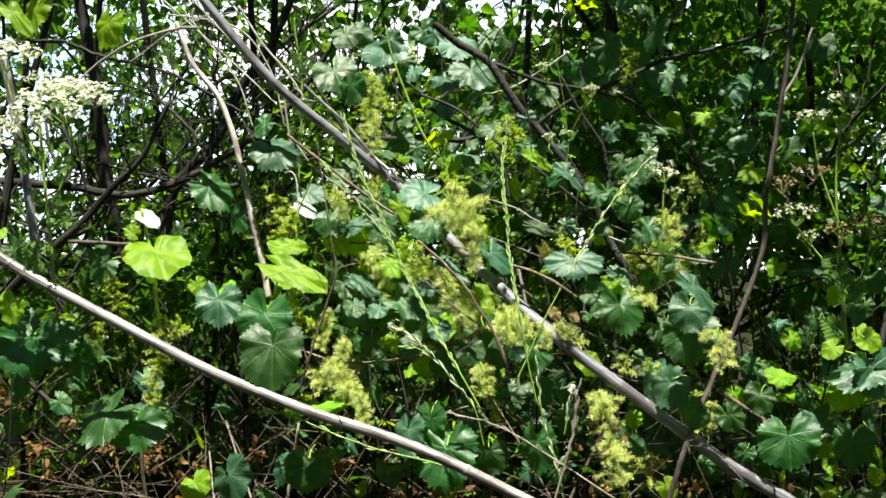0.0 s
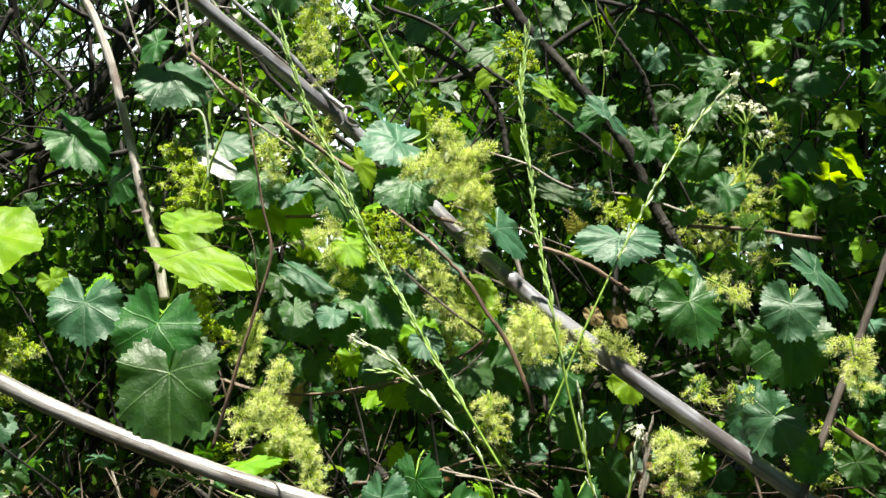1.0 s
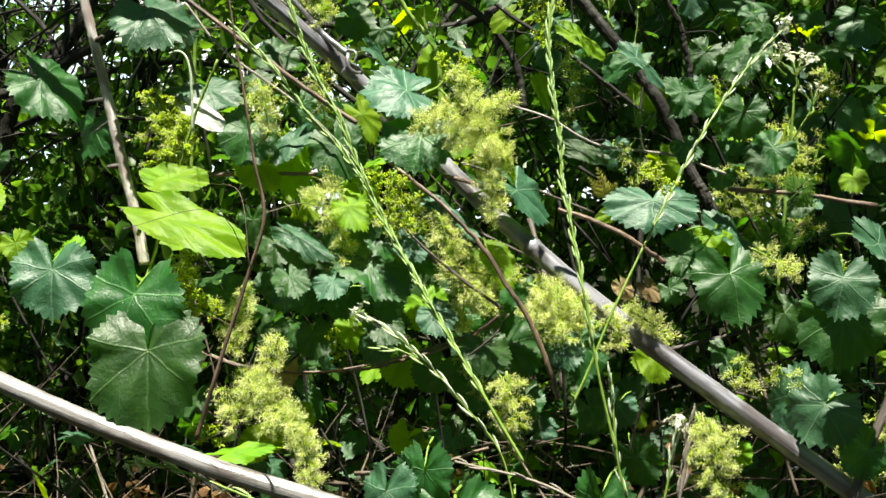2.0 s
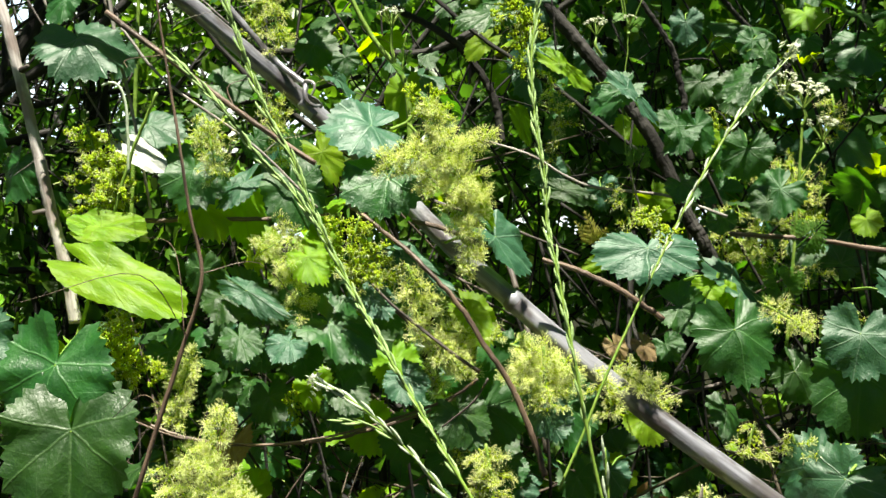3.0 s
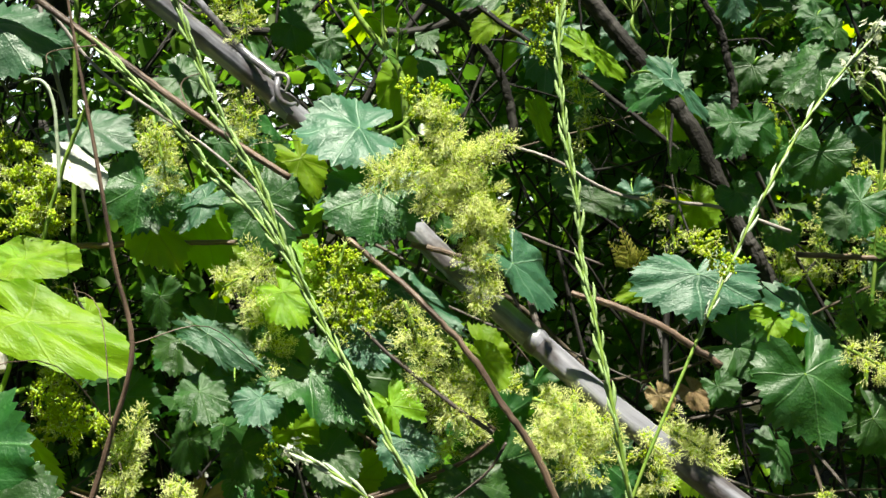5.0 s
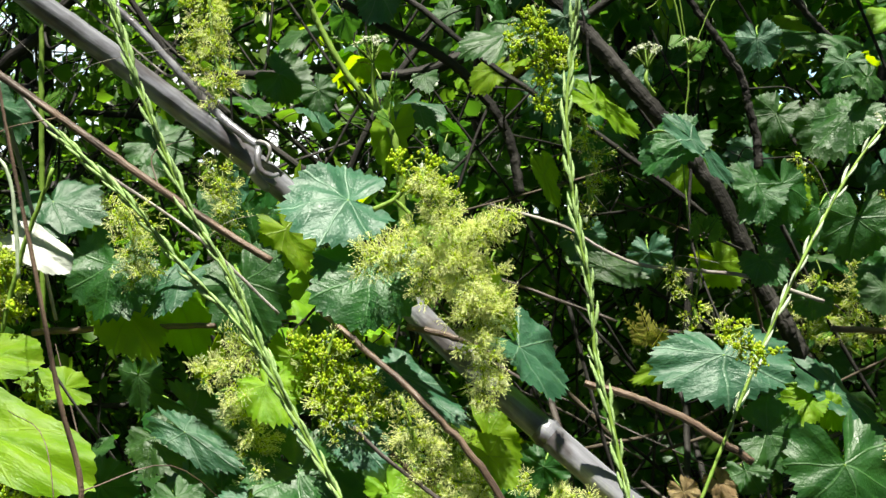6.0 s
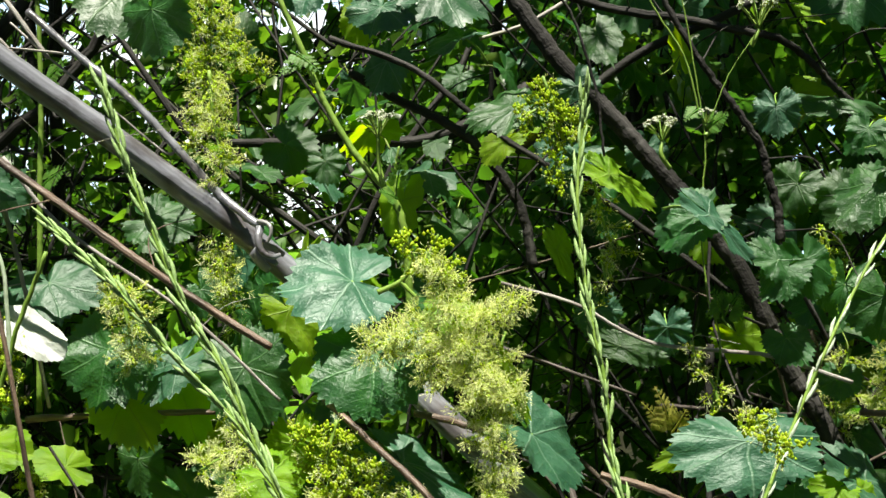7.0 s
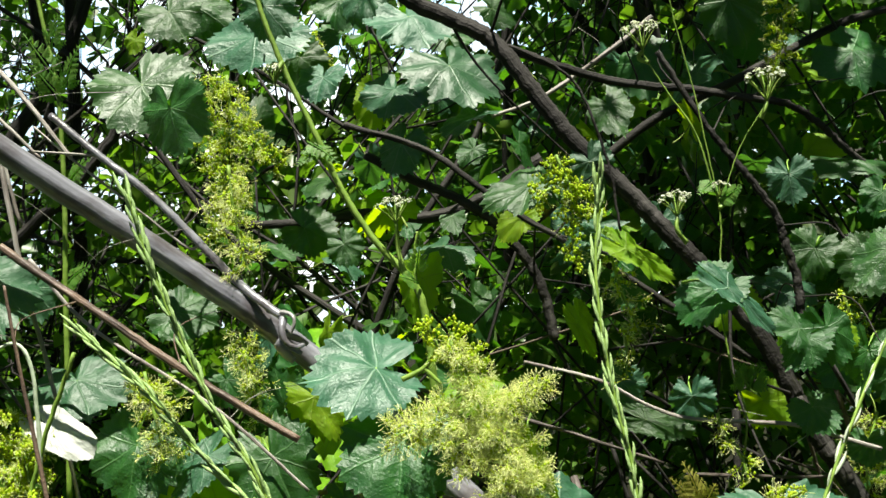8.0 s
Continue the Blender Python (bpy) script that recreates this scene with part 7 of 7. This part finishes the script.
# leafy vine growth between the near vines and the shrubs
def back_shoot(x, y, z0, z1, leaves, small, big):
    foot = Vector((x, y, height(x, y)))
    mid = Vector((x + rnd.uniform(-0.1, 0.1), y + rnd.uniform(-0.05, 0.05), foot.z * 0.5 + z1 * 0.5))
    top = Vector((x + rnd.uniform(-0.3, 0.3), y + rnd.uniform(-0.08, 0.1), z1))
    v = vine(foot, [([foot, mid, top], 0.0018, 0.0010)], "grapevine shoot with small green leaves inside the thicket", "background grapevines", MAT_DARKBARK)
    line = [q for q in spline([foot, mid, top], 12) if q.z > z0]
    for k in range(leaves):
        q = rnd.choice(line) + random_way(rnd) * rnd.uniform(0.02, 0.09)
        q.y = max(q.y, 0.09)
        if 0.06 < q.x < 0.24 + 0.2 * q.y and 1.16 < q.z < 1.40 + 0.05 * q.y:
            continue
        d = random_way(rnd, -0.6)
        size = rnd.uniform(small, big)
        kindn = rnd.choice(("mature", "mature", "mature", "mature", "mature", "mature", "pale", "pale", "young", "young"))
        ob = new("leaf", rnd.choice(SMALL[kindn]))
        ob.parent = v
        ob.matrix_basis = Matrix.Translation(foot).inverted() @ leaf_pose(q, q + d * size, rnd.uniform(0.9, 1.3), (rnd.uniform(-0.5, 0.5), rnd.uniform(-0.9, 0.2), rnd.uniform(0.3, 1)))


for i in range(48):
    x, y = rnd.uniform(-0.75 if i % 3 == 0 else -0.3, 0.95), rnd.uniform(0.13, 0.6)
    if x > 0.12 and i % 5 < 2:
        continue
    back_shoot(x, y, 0.9, rnd.uniform(1.1, 1.3) if i % 3 else rnd.uniform(1.35, 1.6), 14, 0.018, 0.034)
for i in range(34):
    x, y = rnd.uniform(-0.2, 0.85), rnd.uniform(0.2, 0.75)
    back_shoot(x, y, 1.25, rnd.uniform(1.5, 1.85), 11, 0.022, 0.042)

# dry stems, withered leaves and litter
for i in range(46):
    x, y = rnd.uniform(-0.72, 0.25), rnd.uniform(0.0, 0.22)
    foot = Vector((x, y, height(x, y)))
    way = Vector((rnd.gauss(0, 0.55), rnd.gauss(0, 0.2), rnd.uniform(0.35, 1.0))).normalized()
    ln = rnd.uniform(0.18, 0.42)
    bow = random_way(rnd) * ln * 0.08
    r = rnd.choice((0.0009, 0.0012, 0.0016, 0.0026, 0.0038))
    stick("dry_twig", foot, [foot, foot + way * ln * 0.35 + bow * 0.6, foot + way * ln * 0.7 + bow, foot + way * ln], r, r * 0.6, (MAT_DRYSTEM, MAT_DEADSTEM, MAT_GREYTWIG, MAT_DEADSTEM)[i % 4], "thin dry weed stem in the dark undergrowth", "dry stem", 0, r * 0.1, seed=400 + i, sides=6, steps=6, shoots=rnd.choice((0, 0, 1, 2)), group="dry weed stems")

# dead wood in the hollow under the leaning trunk
for i in range(34):
    a = Vector((rnd.uniform(0.02, 0.42), rnd.uniform(0.16, 0.42), rnd.uniform(1.10, 1.42)))
    way = Vector((rnd.gauss(0.7, 0.5), rnd.gauss(0, 0.3), rnd.gauss(-0.25, 0.5))).normalized()
    ln = rnd.uniform(0.12, 0.3)
    r = rnd.choice((0.0010, 0.0014, 0.0018, 0.0030))
    stick("dead_branch", a, [a - way * ln * 0.5, a + random_way(rnd) * 0.012, a + way * ln * 0.5], r, r * 0.7, (MAT_DARKTWIG, MAT_DEADSTEM, MAT_DARKBARK)[i % 3], "dark dead branch tangled inside the thicket", "branch", 0, r * 0.15, seed=460 + i, sides=6, steps=8, shoots=rnd.choice((0, 1, 2)), group="tangled dead branches")

# dark tangle of bare branches against the sky
for i in range(26):
    a = Vector((rnd.uniform(-0.95, -0.25), rnd.uniform(0.25, 0.6), rnd.uniform(1.18, 1.62)))
    way = Vector((rnd.gauss(0, 0.8), rnd.gauss(0, 0.2), rnd.gauss(0.3, 0.7))).normalized()
    ln = rnd.uniform(0.2, 0.5)
    r = rnd.choice((0.0014, 0.0020, 0.0028, 0.0042))
    stick("bare_branch", a, [a - way * ln * 0.5, a - way * ln * 0.15 + random_way(rnd) * 0.025, a + way * ln * 0.2 + random_way(rnd) * 0.025, a + way * ln * 0.5], r, r * 0.6, MAT_DARKBARK, "dark bare branch tangled against the sky", "branch", 0, r * 0.3, seed=540 + i, sides=6, steps=8, shoots=rnd.choice((2, 3, 5)), group="bare branches against the sky")

# fine dead twigs before the leaves
stick("dry_twig", (0.090, -0.040, 1.214), [(-0.149, -0.040, 1.180), (-0.112, -0.040, 1.168), (-0.060, -0.040, 1.165), (-0.012, -0.040, 1.172), (0.035, -0.040, 1.186), (0.072, -0.040, 1.201), (0.090, -0.040, 1.214)], 0.0007, 0.0012, MAT_TWIG, "thin reddish dead tendril hanging between the vine leaves", "dry twig", 0, 0.0001, seed=511, sides=6, shoots=0)
stick("dry_twig", (0.090, -0.060, 1.222), [(0.019, -0.060, 1.278), (0.033, -0.060, 1.264), (0.051, -0.060, 1.250), (0.072, -0.060, 1.234), (0.090, -0.060, 1.222)], 0.001, 0.0014, MAT_DARKTWIG, "thin dark dead twig below the flower clusters", "dry twig", 0, 0.0001, seed=512, sides=6, shoots=0)
stick("dry_twig", (0.067, -0.060, 1.184), [(0.097, -0.060, 1.217), (0.087, -0.060, 1.201), (0.067, -0.060, 1.184)], 0.0009, 0.0006, MAT_DARKTWIG, "thin dark dead twig below the flower clusters", "dry twig", 0, 0.0001, seed=513, sides=6, shoots=0)
stick("dry_twig", (-0.165, -0.030, 1.372), [(-0.237, -0.030, 1.482), (-0.225, -0.030, 1.462), (-0.192, -0.030, 1.413), (-0.165, -0.030, 1.372)], 0.001, 0.0008, MAT_DARKTWIG, "thin dark dead twig crossing before the leaves", "dry twig", 0, 0.0001, seed=514, sides=6, shoots=0)
stick("dry_twig", (-0.216, -0.030, 1.373), [(-0.185, -0.030, 1.433), (-0.200, -0.030, 1.404), (-0.216, -0.030, 1.373)], 0.0008, 0.0007, MAT_GREYTWIG, "thin pale dead twig crossing before the leaves", "dry twig", 0, 0.0001, seed=515, sides=6, shoots=0)
podded((0.206, -0.130, 1.099), [(0.206, -0.130, 1.099), (0.209, -0.130, 1.118), (0.211, -0.130, 1.134), (0.214, -0.130, 1.153)], 0.0011, 0.0008, 16, "short bleached weed stalk with pale dry pods", "pale", 0.15, 0.011, 516, flower=True)

litter = Soup()
for i in range(520):
    x, y = rnd.uniform(-0.85, 0.8), rnd.uniform(-0.02, 0.6)
    z = height(x, y)
    a = Vector((x, y, z + rnd.uniform(0.03, 0.32 if x > -0.18 else 0.22)))
    d = Vector((rnd.gauss(0, 1), rnd.gauss(0, 0.6), rnd.gauss(0.3, 0.6))).normalized()
    ln = rnd.uniform(0.1, 0.4)
    tube(litter, spline([a, a + d * ln * 0.5 + random_way(rnd) * 0.03, a + d * ln], 3), rnd.uniform(0.0007, 0.0019), 0.0005, 5, 0, 0, i, cap=False)
thing("dry_stems", (0, 0, 0), "tangle of dry greyish dead stems under the vines", "dry stems", "", litter.mesh("dry_stems", MAT_DEADSTEM), "stuff")

withered = Soup()
for k in range(120):
    x, y = rnd.uniform(-0.75, 0.85), rnd.uniform(0.0, 0.35)
    c = Vector((x, y, height(x, y) + rnd.uniform(0.04, 0.30)))
    for _ in range(rnd.randint(8, 22)):
        small_leaf(withered, c + random_way(rnd) * rnd.uniform(0.0, 0.035), random_way(rnd), random_way(rnd, -0.3), rnd.uniform(0.007, 0.017))
thing("withered_leaves", (0, 0, 0), "rust-brown withered leaves hanging in the dry undergrowth", "dry leaves", "", withered.mesh("withered_leaves", MAT_DRYLEAF), "stuff")

fallen = Soup()
for i in range(5000):
    x, y = rnd.uniform(-1.3, 1.3), rnd.uniform(-0.3, 1.6)
    far_leaf(fallen, Vector((x, y, height(x, y) + rnd.uniform(0.002, 0.03))), random_way(rnd, 1.5), random_way(rnd), rnd.uniform(0.012, 0.032))
thing("leaf_litter", (0, 0, 0), "brown fallen dry leaves scattered over the soil", "leaf litter", "", fallen.mesh("leaf_litter", MAT_LITTER), "stuff")
